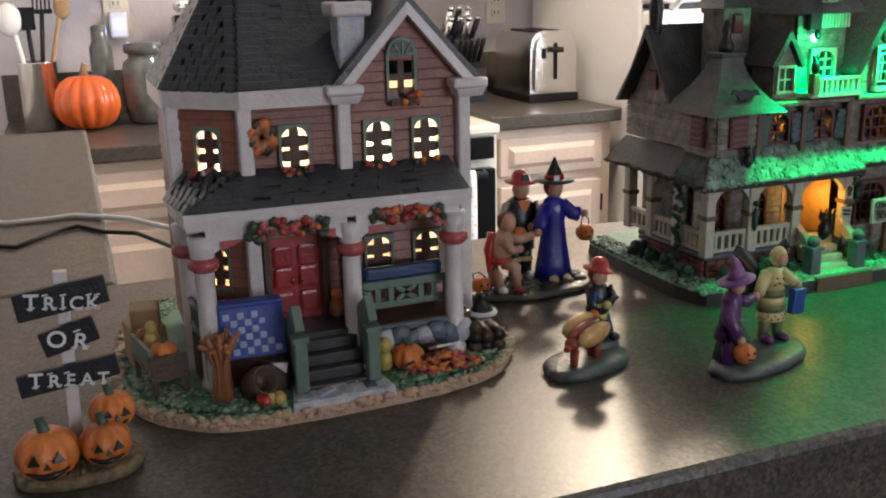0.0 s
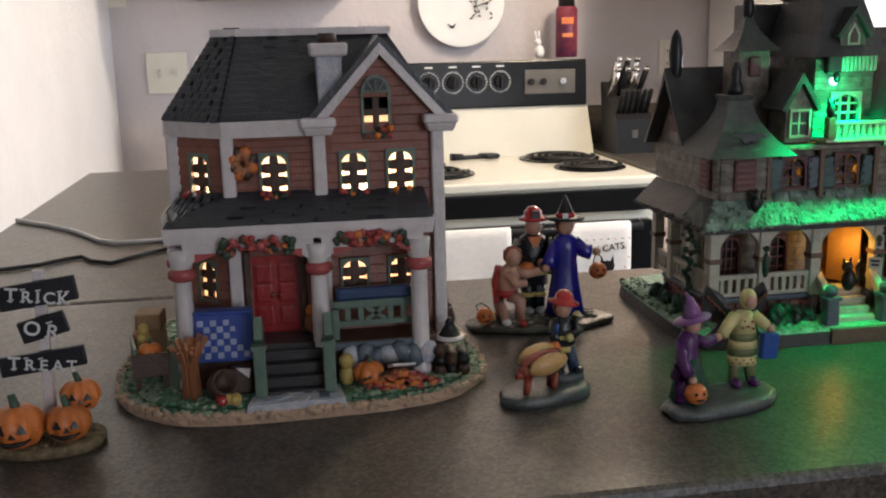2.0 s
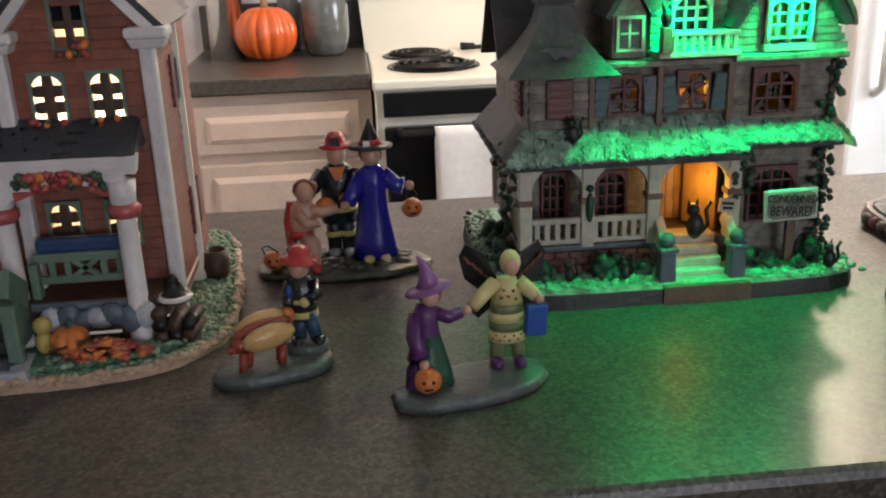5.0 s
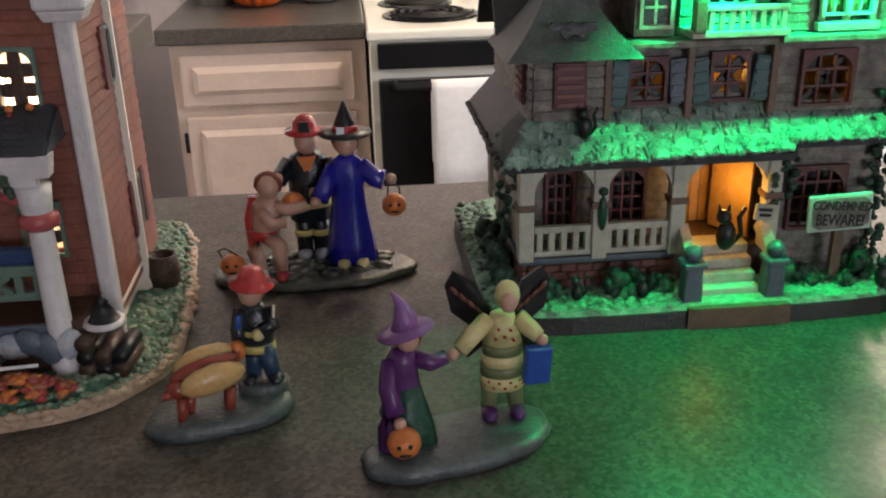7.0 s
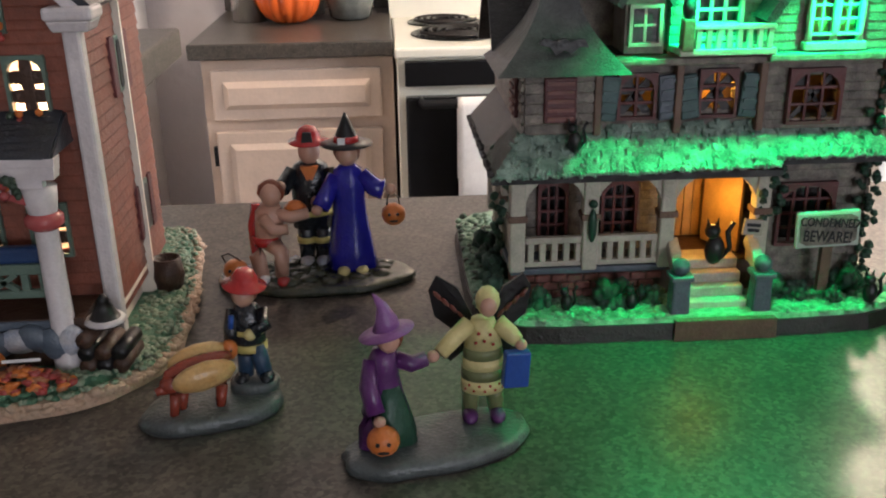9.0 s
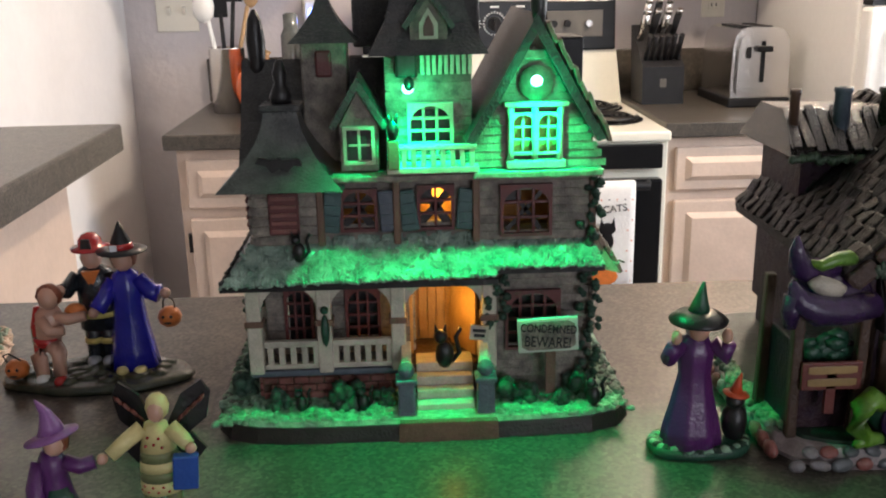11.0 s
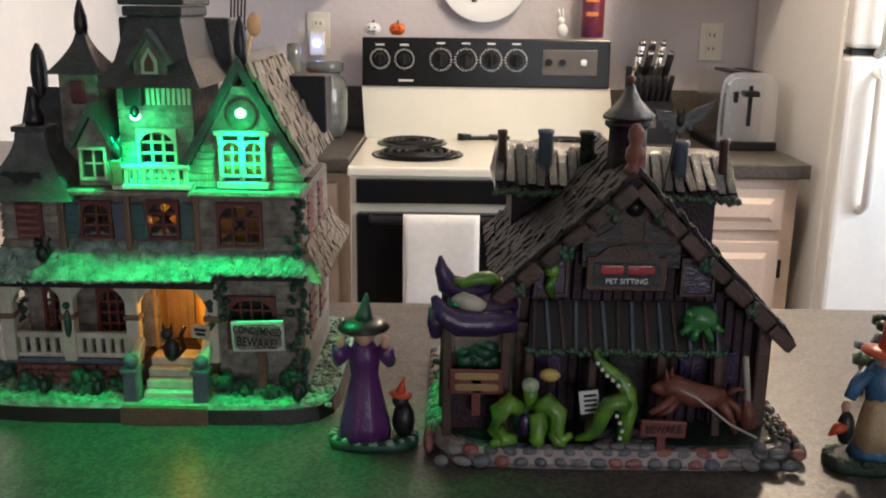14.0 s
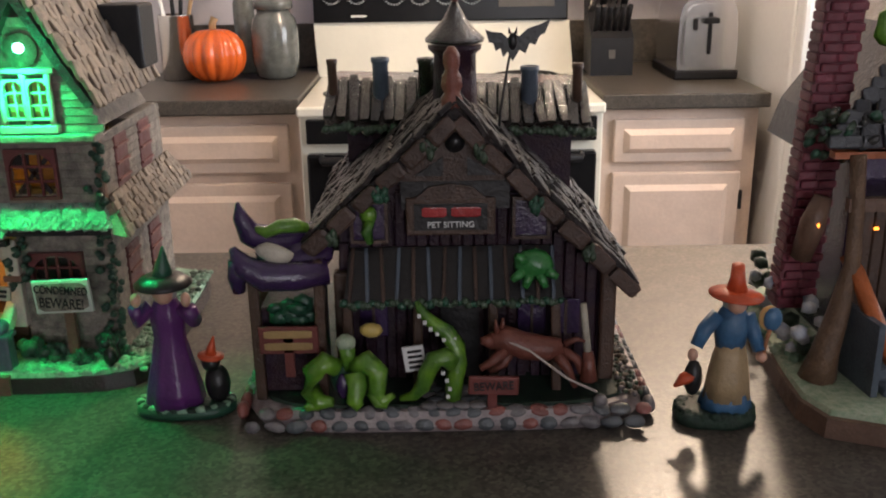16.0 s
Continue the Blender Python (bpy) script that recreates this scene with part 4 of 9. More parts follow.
single(b, "rabbit_ornament", o, "small white ceramic rabbit on the stove panel", "ornament")
o = (1.125, 2.95, 1.221)
t = thing("spray_can", o, "purple and red printed can with dark cap", "can")
b = Sculpt(o)
b.lathe([(0.033, 1.221), (0.035, 1.224), (0.035, 1.37), (0.030, 1.38)], (1.125, 2.95, 0), PURPLECAN, 24)
b.make("body", t)
b = Sculpt(o)
b.lathe([(0.026, 1.38), (0.026, 1.42), (0.02, 1.425)], (1.125, 2.95, 0), BLACKMAT, 20)
b.make("cap", t)
b = Sculpt(o)
b.box((1.118, 2.914, 1.335), (0.04, 0.004, 0.02), ORANGEP, bevel=0.001)
b.make("label_bar", t, "orange label bar")
b = Sculpt(o)
b.box((1.118, 2.914, 1.29), (0.036, 0.004, 0.012), ORANGEP, bevel=0.001)
b.make("label_bar", t, "orange label bar")

# cables on the bar
b = Sculpt((0, 0, BAR))
b.tube([(x, y, BAR + 0.0025) for x, y in ((-0.075, 1.03), (-0.029, 0.984), (0.009, 0.937), (0.038, 0.886), (0.055, 0.871), (0.086, 0.871), (0.110, 0.875), (0.153, 0.841), (0.20, 0.76), (0.23, 0.65), (0.23, 0.575))], 0.0023, CABLEW)
single(b, "white_cable", (0, 0, BAR), "thin white power cable lying on the bar", "cable")
b = Sculpt((0, 0, BAR))
b.tube([(x, y, BAR + 0.002) for x, y in ((-0.075, 0.775), (-0.03, 0.782), (0.004, 0.796), (0.023, 0.814), (0.035, 0.820), (0.047, 0.799), (0.066, 0.785), (0.090, 0.819), (0.112, 0.836), (0.132, 0.804), (0.156, 0.788), (0.19, 0.70), (0.205, 0.575))], 0.0018, CABLEB)
single(b, "black_cable", (0, 0, BAR), "thin black power cable lying on the bar", "cable")


# ---- the village: rust-red cottage ----
def bush(s, c, r, material, n=14, seed=1):
    random.seed(seed)
    for k in range(n):
        a, t = random.uniform(0, 6.28), random.uniform(0, 1)
        s.ball((c[0] + r[0] * 0.7 * math.cos(a) * t, c[1] + r[1] * 0.7 * math.sin(a) * t, c[2] + r[2] * random.uniform(0.1, 0.9)), tuple(q * random.uniform(0.28, 0.48) for q in r), material, 1, 0.5, freq=2)


def window(parent, o, xc, z0, z1, w, y, frame_mat, arch=True, bars=(1, 2), depth=0.003, sill=True, name="window", label="", turn=None, bw=0.0013, bar_mat=None, frame_w=0.0014, bar_tall=1.0):
    """Framed opening with glazing bars, facing -y; turn poses it on a slanted wall."""
    b = Sculpt(o)
    f = frame_w
    if arch:
        zs = z1 - w * 0.42
        arc = [math.pi * k / 10 for k in range(11)]
        inner = [(xc - w / 2, z0), (xc + w / 2, z0)] + [(xc + w / 2 * math.cos(a), zs + (z1 - zs) * math.sin(a)) for a in arc]
        outer = [(xc - w / 2 - f, z0 - f), (xc + w / 2 + f, z0 - f)] + [(xc + (w / 2 + f) * max(-1, min(1, 1.25 * math.cos(a))), z1 + f) for a in arc]
    else:
        inner = [(xc - w / 2, z0), (xc + w / 2, z0), (xc + w / 2, z1), (xc - w / 2, z1)]
        outer = [(xc - w / 2 - f, z0 - f), (xc + w / 2 + f, z0 - f), (xc + w / 2 + f, z1 + f), (xc - w / 2 - f, z1 + f)]
    b.ring(outer, inner, y - depth / 2, y + depth / 2, frame_mat)
    ob = b.make(name, parent, label)
    if turn:
        ob.matrix_basis = turn
    m_ = bar_mat or frame_mat
    for k in range(bars[0]):
        piece("glazing_bar", ob, (xc - w / 2 + w * (k + 1) / (bars[0] + 1) - o[0], y + 0.0008 - o[1], (z0 + z1) / 2 - o[2]), (bw, depth * 0.5, z1 - z0), m_)
    for k in range(bars[1]):
        piece("glazing_bar", ob, (xc - o[0], y + 0.0009 - o[1], z0 + (z1 - z0) * (k + 1) / (bars[1] + 1) - o[2]), (w, depth * 0.5, bw * bar_tall), m_)
    return ob


ao = (0.23, 0.48, 0)
A = thing("toy_cottage", (0.23, 0.48, BAR), "lit porcelain cottage with rust clapboards and slate roof", "toy house", "village houses")
b = Sculpt(ao)
base = [(0.1235, 0.50), (0.1255, 0.455), (0.137, 0.430), (0.160, 0.409), (0.180, 0.404), (0.205, 0.4025), (0.245, 0.4035), (0.275, 0.4065), (0.302, 0.415), (0.320, 0.435), (0.327, 0.455), (0.326, 0.50), (0.320, 0.550), (0.311, 0.592), (0.285, 0.602), (0.17, 0.598), (0.135, 0.570)]
fine = []
for k in range(len(base)):
    p0, p1, p2, p3 = base[k - 1], base[k], base[(k + 1) % len(base)], base[(k + 2) % len(base)]
    for j in range(4):
        t = j / 4
        q = [0.5 * (2 * p1[i] + (p2[i] - p0[i]) * t + (2 * p0[i] - 5 * p1[i] + 4 * p2[i] - p3[i]) * t * t + (3 * p1[i] - p0[i] - 3 * p2[i] + p3[i]) * t ** 3) for i in (0, 1)]
        wv = 1 + 0.012 * noise.noise((q[0] * 90, q[1] * 90, 3))
        fine.append((0.225 + (q[0] - 0.225) * wv, 0.485 + (q[1] - 0.485) * wv))
b.slab(fine, 0.0, 0.0055, SOIL, 0.985)
b.make("earth_base", A, "tan earth rim")
b = Sculpt(ao)
b.slab([(0.225 + (x - 0.225) * 0.965, 0.485 + (y - 0.485) * 0.95) for x, y in fine], 0.0045, 0.0085, GRASS, 0.955)
b.make("lawn", A, "rough green lawn")
b = Sculpt(ao)
random.seed(3)
for k in range(1500):
    i, u = random.randrange(len(fine)), random.random()
    q = random.uniform(0.78, 0.985)
    ex, ey = (fine[i - 1][j] + (fine[i][j] - fine[i - 1][j]) * u for j in (0, 1))
    x, y = 0.225 + (ex - 0.225) * q, 0.485 + (ey - 0.485) * q
    if 0.196 < x < 0.25 and y < 0.44:
        continue
    b.ball((x, y, 0.0083 - 0.002 * (q > 0.95)), (0.0013 + 0.0009 * random.random(), 0.0015, 0.0012), GRASSP if (x < 0.15 or x > 0.29) and k % 4 or k % 3 == 0 else GRASS, 1, 0.5)
rim = Sculpt(ao)
for k in range(420):
    i, u = random.randrange(len(fine)), random.random()
    ex, ey = (fine[i - 1][j] + (fine[i][j] - fine[i - 1][j]) * u for j in (0, 1))
    q = random.uniform(0.972, 0.992)
    rim.ball((0.225 + (ex - 0.225) * q, 0.485 + (ey - 0.485) * q, random.uniform(0.002, 0.0056)), (random.uniform(0.002, 0.004), random.uniform(0.002, 0.004), random.uniform(0.0012, 0.0022)), SOIL, 1, 0.4)
rim.make("lumpy_rim", A, "lumpy tan earth edge")["kind"] = "stuff"
gt = b.make("rough_grass", A, "lumpy moulded grass")
gt["kind"] = "stuff"
# stepping stones before the stairs
random.seed(8)
path = Sculpt(ao)
path.slab([(0.196, 0.404), (0.246, 0.4045), (0.244, 0.425), (0.2, 0.425)], 0.004, 0.0092, STONEB, 0.97)
pth = path.make("stone_path", A, "pale blue-grey stone path")
for k, (x, y) in enumerate([(0.203, 0.409), (0.213, 0.412), (0.224, 0.408), (0.235, 0.412), (0.241, 0.408), (0.208, 0.419), (0.22, 0.418), (0.232, 0.42)]):
    piece("stone", pth, (x - ao[0], y - ao[1], 0.0092), (0.009, 0.0055, 0.0016), BLUEGREY if k in (3, 5) else STONEB, (0, 0, 30 * k))

# wall shell: lining inside, corner posts outside
win_up = [(0.2095, 0.2225, 0.106, 0.127), (0.2515, 0.2645, 0.105, 0.1265), (0.2765, 0.2895, 0.105, 0.1265)]
win_lo = [(0.2495, 0.2625, 0.048, 0.068), (0.2755, 0.2885, 0.048, 0.068)]
attic = (0.2645, 0.2775, 0.1375, 0.158)
door_hole = (0.2005, 0.2255, 0.030, 0.071)
in_ = Sculpt(ao)
in_.box((0.235, 0.506, 0.075), (0.145, 0.002, 0.135), LINING)
in_.box((0.3005, 0.48, 0.075), (0.001, 0.05, 0.135), LINING)
in_.box((0.1655, 0.492, 0.075), (0.001, 0.026, 0.135), LINING)
in_.box((0.235, 0.482, 0.022), (0.14, 0.05, 0.002), LINING)
in_.make("inner_lining", A, "pale bisque inside wall")
for bx in (0.192, 0.262):
    bb = Sculpt(ao)
    bb.ball((bx, 0.492, 0.108), 0.004, BULB, 2)
    bb.make("bulb", A, "small glowing bulb")
bk = Sculpt(ao)
bk.box((0.233, 0.526, 0.078), (0.136, 0.038, 0.13), BRICKRED)
bk.make("rear_wall", A, "plain rust rear wall block")
W = 0.4575
boards(A, ao, 0.240, 0.303, 0.018, 0.142, W, win_up[1:] + win_lo, BRICKRED, 0.0052)
gab = lambda z: (0.2735 - (0.184 - z) * 0.80, 0.2735 + (0.184 - z) * 0.80)
boards(A, ao, 0.24, 0.303, 0.1405, 0.176, W - 0.0003, [attic], BRICKRED, 0.0052, limit=gab)
boards(A, ao, 0.192, 0.240, 0.018, 0.142, W + 0.0005, [win_up[0], door_hole], BRICKRED, 0.0036)
side_boards(A, ao, 0.459, 0.545, 0.018, 0.142, 0.3035, [], BRICKRED, 0.0052)
side_boards(A, ao, 0.482, 0.545, 0.018, 0.142, 0.1625, [], BRICKRED, 0.0052, sign=-1)
# slanted bay wall
ang = math.degrees(math.atan2(0.4575 - 0.481, 0.192 - 0.1625))
L = math.hypot(0.0235, 0.0295)
cx, cy = (0.192 + 0.1625) / 2, (0.4575 + 0.481) / 2
hole = [(-0.0058, 0.0058, 0.106, 0.127), (-0.0058, 0.0058, 0.048, 0.069)]
n = 24
for i in range(n):
    zc = 0.018 + (i + 0.5) * 0.124 / n
    for u, v in spans(-L / 2, L / 2, [(h[0], h[1]) for h in hole if h[2] < zc < h[3]]):
        m = pose(cx - ao[0], cy - ao[1], zc, 0, 0, ang) @ pose((u + v) / 2, 0, 0, -9, 0, 0)
        ob = new("clapboard", unit_box(BRICKRED))
        ob.parent = A
        ob.matrix_basis = m @ Matrix.Diagonal((v - u, 0.0022, 0.0058, 1))
for z0, z1 in ((0.106, 0.127), (0.048, 0.069)):
    window(A, (0, 0, 0), 0, z0, z1, 0.0116, 0, GREENW, True, (1, 2), name="window", label="green framed lit window", bw=0.0043, bar_mat=DKWOOD, bar_tall=1.1, turn=pose(cx - ao[0], cy - ao[1], 0, 0, 0, ang))
for h in win_up + win_lo:
    window(A, ao, (h[0] + h[1]) / 2, h[2], h[3], h[1] - h[0], W - 0.0005, GREENW, True, (1, 2), label="green framed lit window with glazing bars", bw=0.0047, bar_mat=DKWOOD, bar_tall=1.1)
window(A, ao, 0.271, attic[2], attic[3], 0.013, W - 0.0005, GREENW, False, (1, 1), label="green framed attic window", bw=0.0034, bar_mat=DKWOOD)
b = Sculpt(ao)
half = [(0.271 + 0.0078 * math.cos(math.pi * k / 12), 0.1585 + 0.0085 * math.sin(math.pi * k / 12)) for k in range(13)]
b.prism(half, W - 0.003, W + 0.001, GREENW)
b.prism([(0.271 + (x - 0.271) * 0.74, 0.1592 + (z - 0.1585) * 0.74) for x, z in half], W - 0.0036, W - 0.0028, BLACKP)
for k in range(3):
    b.box((0.271 + 0.003 * (k - 1), W - 0.004, 0.1615), (0.0008, 0.0008, 0.006), GREENW, (0, 32 * (k - 1), 0))
b.make("fan_light", A, "green arched fan light")
for y_, z_ in ((0.505, 0.116), (0.515, 0.048)):
    b = Sculpt(ao)
    b.box((0.3046, y_, z_), (0.0022, 0.013, 0.024), GREENW, bevel=0.0006)
    sw = b.make("side_window", A, "narrow green framed side window")
    for dy in (-0.0105, 0.0105):
        piece("side_shutter", sw, (0.3050 - ao[0], y_ + dy - ao[1], z_), (0.0022, 0.0068, 0.025), DKSHUT)
    piece("side_pane", sw, (0.3056 - ao[0], y_ - ao[1], z_), (0.0012, 0.0090, 0.020), BLACKP)
# shutters and flower boxes
random.seed(4)
for h in win_up + win_lo[:0] + [attic]:
    b = Sculpt(ao)
    xc = (h[0] + h[1]) / 2
    b.box((xc, W - 0.003, h[2] - 0.002), (0.013, 0.004, 0.003), DKWOOD)
    for k in range(11):
        b.ball((xc + random.uniform(-0.0075, 0.0075), W - 0.005 + random.uniform(-0.001, 0.001), h[2] - 0.001 + random.uniform(-0.002, 0.003)), random.uniform(0.0013, 0.0022), (REDFL, REDFL, LEAFG, ORANGEP)[k % 4], 1, 0.3)
    b.make("flower_box", A, "window box with red berries and leaves")
b = Sculpt(ao)
for k in range(10):
    b.ball((0.173 + random.uniform(-0.007, 0.007), 0.468 + random.uniform(-0.003, 0.003), 0.102 + random.uniform(-0.001, 0.006)), random.uniform(0.0015, 0.0024), (REDFL, LEAFG, TRIMW)[k % 3], 1, 0.3)
b.make("flower_box", A, "window box with red berries and leaves")
b = Sculpt(ao)
for k in range(16):
    a = k * 0.3927
    b.ball((0.2 + 0.0052 * math.cos(a) * (0.75 + 0.25 * (k % 2)), W - 0.003, 0.1235 + 0.0062 * math.sin(a) * (0.75 + 0.25 * (k % 2))), (0.0036, 0.0022, 0.0036), (STALK, DKWOOD, STALK, ORANGEP)[k % 4], 1, 0.4)
b.make("harvest_wreath", A, "orange and brown harvest wreath")
# trim
for x, y, z0, z1 in ((0.240, W - 0.002, 0.018, 0.138), (0.1925, W - 0.001, 0.018, 0.138), (0.303, W - 0.001, 0.01, 0.138), (0.1625, 0.4805, 0.018, 0.138)):
    b = Sculpt(ao)
    b.box((x, y, (z0 + z1) / 2), (0.0068, 0.0068, z1 - z0), TRIMW, bevel=0.0012)
    b.make("corner_post", A, "off-white corner post")
for x in (0.240, 0.3045):
    b = Sculpt(ao)
    b.box((x, W - 0.003, 0.139), (0.013, 0.012, 0.004), TRIMW, taper=1.25, bevel=0.0006)
    b.box((x, W - 0.003, 0.1435), (0.0185, 0.015, 0.005), TRIMW, bevel=0.0014)
    b.make("capital", A, "off-white moulded capital")
b = Sculpt(ao)
ev = [(0.160, 0.479), (0.1905, 0.452), (0.243, 0.452), (0.243, 0.50), (0.160, 0.50)]
b.slab(ev, 0.137, 0.1455, TRIMW, 1.03)
b.make("cornice", A, "off-white cornice moulding")
b = Sculpt(ao)
b.slab([(0.158, 0.48), (0.163, 0.48), (0.163, 0.552), (0.158, 0.552)], 0.137, 0.1455, TRIMW, 1.02)
b.make("side_cornice", A, "off-white side cornice")
for sx in (-1, 1):
    b = Sculpt(ao)
    b.prism([(0.2735, 0.1835), (0.2735, 0.1775), (0.2735 + sx * 0.030, 0.144), (0.2735 + sx * 0.036, 0.144)], W - 0.006, W + 0.001, TRIMW)
    b.make("bargeboard", A, "off-white gable bargeboard")
    b = Sculpt(ao)
    b.prism([(0.2735, 0.1875), (0.2735, 0.1835), (0.2735 + sx * 0.0365, 0.1435), (0.2735 + sx * 0.039, 0.1455)], W - 0.0055, 0.515, ROOFDARK)
    b.make("gable_roof", A, "dark slate gable roof")
# main roof
low = [(0.1585, 0.4795, 0.1455), (0.1895, 0.4515, 0.1455), (0.308, 0.4655, 0.1455), (0.308, 0.552, 0.1455), (0.1585, 0.552, 0.1455)]
high = [(0.1865, 0.504, 0.1885), (0.1995, 0.4965, 0.1885), (0.2825, 0.4965, 0.1885), (0.2825, 0.537, 0.1885), (0.1865, 0.537, 0.1885)]
b = Sculpt(ao)
b.loft(low, high, ROOFDARK)
rf = b.make("main_roof", A, "dark slate hipped roof")
b = Sculpt(ao)
b.slab([(0.185, 0.502), (0.199, 0.4945), (0.284, 0.4945), (0.284, 0.539), (0.185, 0.539)], 0.1885, 0.1925, TRIMW, 1.01)
b.make("ridge_cap", A, "off-white flat ridge rim")


def shingles(parent, o, a0, a1, b0, b1, rows, step, material, name="shingle", lift=0.0019, jit=0.0):
    """Courses of shingles on the quad a0-a1 (eave) to b0-b1 (ridge)."""
    a0, a1, b0, b1 = map(Vector, (a0, a1, b0, b1))
    nrm = (a1 - a0).cross(b0 - a0).normalized()
    for r in range(rows):
        t = (r + 0.5) / rows
        p, q = a0.lerp(b0, t), a1.lerp(b1, t)
        d = (q - p)
        up = (b0.lerp(b1, 0.5) - a0.lerp(a1, 0.5)).normalized()
        h = (b0.lerp(b1, 0.5) - a0.lerp(a1, 0.5)).length / rows
        n = max(1, round(d.length / step))
        ex = d.normalized()
        ey = nrm.cross(ex)
        rot = Matrix((ex, ey, nrm)).transposed().to_4x4()
        for k in range(n):
            s = (k + 0.5 + (0.25 if r % 2 else -0.25) * (0 < k < n - 1)) / n
            c = p.lerp(q, s) + nrm * (lift * 0.3) - Vector(o)
            ob = new(name, unit_box(material))
            ob.parent = parent
            ob.matrix_basis = Matrix.Translation(c) @ rot @ pose(0, 0, random.uniform(0, jit) * 0.00012, 6 + random.uniform(-jit, jit), random.uniform(-jit, jit) * 0.6, random.uniform(-2 - jit, 2 + jit)) @ Matrix.Diagonal((d.length / n * random.uniform(0.93 - jit * 0.02, 0.95), h * random.uniform(1.1, 1.12 + jit * 0.03), lift, 1))


shingles(rf, ao, low[0], low[1], high[0], high[1], 13, 0.0058, ROOFDARK)
shingles(rf, ao, low[4], low[0], high[4], high[0], 13, 0.010, ROOFDARK)
shingles(rf, ao, low[1], (0.25, 0.4585, 0.1455), high[1], (0.25, 0.4965, 0.1885), 14, 0.02, ROOFDARK, lift=0.0014)
b = Sculpt(ao)
b.box((0.2475, 0.4665, 0.162), (0.0125, 0.013, 0.036), STONEB, taper=1.12, bevel=0.0012)
cm = b.make("chimney", A, "white and blue-grey stone chimney")
b = Sculpt(ao)
b.box((0.2475, 0.4665, 0.1805), (0.0195, 0.019, 0.007), TRIMW, taper=1.06, bevel=0.0016)
b.make("chimney_cap", cm, "off-white chimney cap")
b = Sculpt(ao)
b.lathe([(0.005, 0.184), (0.005, 0.189), (0.0035, 0.189), (0.0035, 0.186)], (0.2475, 0.4665, 0), DKWOOD, 14)
b.make("chimney_pot", cm, "dark chimney pot")
# porch
b = Sculpt(ao)
b.slab([(0.160, 0.472), (0.163, 0.436), (0.199, 0.4315), (0.199, 0.457), (0.166, 0.478)], 0.006, 0.029, DKWOOD)
b.slab([(0.199, 0.436), (0.241, 0.435), (0.241, 0.458), (0.199, 0.458)], 0.006, 0.030, STEPG)
b.slab([(0.241, 0.4345), (0.297, 0.4345), (0.297, 0.458), (0.241, 0.458)], 0.006, 0.029, DKWOOD)
b.make("porch_floor", A, "dark porch floor")
for k in range(4):
    b = Sculpt(ao)
    y0 = 0.416 + k * 0.0052
    b.box((0.2205, (y0 + 0.437) / 2, 0.008 + k * 0.0055), (0.030, 0.437 - y0, 0.0055), STEPG, bevel=0.0007)
    b.make("step", A, "dark grey porch step")
b = Sculpt(ao)
plow = [(0.1555, 0.475, 0.0945), (0.159, 0.4345, 0.0945), (0.2965, 0.4315, 0.0945), (0.2965, 0.458, 0.0945), (0.166, 0.4785, 0.0945)]
phigh = [(0.164, 0.4785, 0.1045), (0.1895, 0.4575, 0.1075), (0.2955, 0.4565, 0.1055), (0.2955, 0.458, 0.1055), (0.168, 0.479, 0.1045)]
b.loft(plow, phigh, ROOFDARK)
pr = b.make("porch_roof", A, "dark slate porch roof")
shingles(pr, ao, plow[0], plow[1], phigh[0], phigh[1], 6, 0.0062, ROOFDARK)
shingles(pr, ao, plow[1], plow[2], phigh[1], phigh[2], 7, 0.026, ROOFDARK, lift=0.0012)
b = Sculpt(ao)
b.slab([(0.1565, 0.477), (0.1595, 0.434), (0.296, 0.431), (0.296, 0.4375), (0.165, 0.4405), (0.1625, 0.477)], 0.0865, 0.0945, TRIMW, 1.015)
b.slab([(0.1560, 0.477), (0.1588, 0.4333), (0.2967, 0.4303), (0.2967, 0.4375), (0.165, 0.4405), (0.1625, 0.477)], 0.0895, 0.0915, TRIMW)
b.make("fascia", A, "off-white porch fascia")


def arch_band(x0, x1, ztop, zspr, y, rise, material, nm):
    b = Sculpt(ao)
    pts = [(x0, ztop), (x1, ztop), (x1, zspr)]
    for k in range(1, 12):
        t = k / 12
        pts.append((x1 + (x0 - x1) * t, zspr + rise * math.sin(math.pi * t) ** 0.7))
    pts.append((x0, zspr))
    b.prism(pts, y - 0.002, y + 0.002, material)
    b.make(nm, A, "off-white porch arch")


for x0, x1, y in ((0.168, 0.234, 0.4365), (0.238, 0.291, 0.4345)):
    arch_band(x0, x1, 0.087, 0.0735, y, 0.0095, TRIMW, "porch_arch")
    for sx, xx in ((1, x0 + 0.006), (-1, x1 - 0.006)):
        b = Sculpt(ao)
        b.prism([(xx, 0.081), (xx + sx * 0.012, 0.081), (xx, 0.0765)], y - 0.0028, y - 0.0018, PINKBAND)
        b.make("arch_inlay", A, "dull red triangular inlay")
for x, y in ((0.1665, 0.4395), (0.236, 0.4375), (0.2885, 0.4355), (0.1625, 0.468)):
    b = Sculpt(ao)
    b.lathe([(0.0058, 0.008), (0.0058, 0.012), (0.0048, 0.014), (0.0044, 0.066), (0.0058, 0.076), (0.0065, 0.083)], (x, y, 0), TRIMW, 14)
    ps = b.make("porch_post", A, "off-white porch post")
    b = Sculpt(ao)
    b.lathe([(0.005, 0.0665), (0.0072, 0.0685), (0.0072, 0.0715), (0.005, 0.0735)], (x, y, 0), PINKBAND, 14)
    b.make("ribbon", ps, "red ribbon band")
random.seed(11)
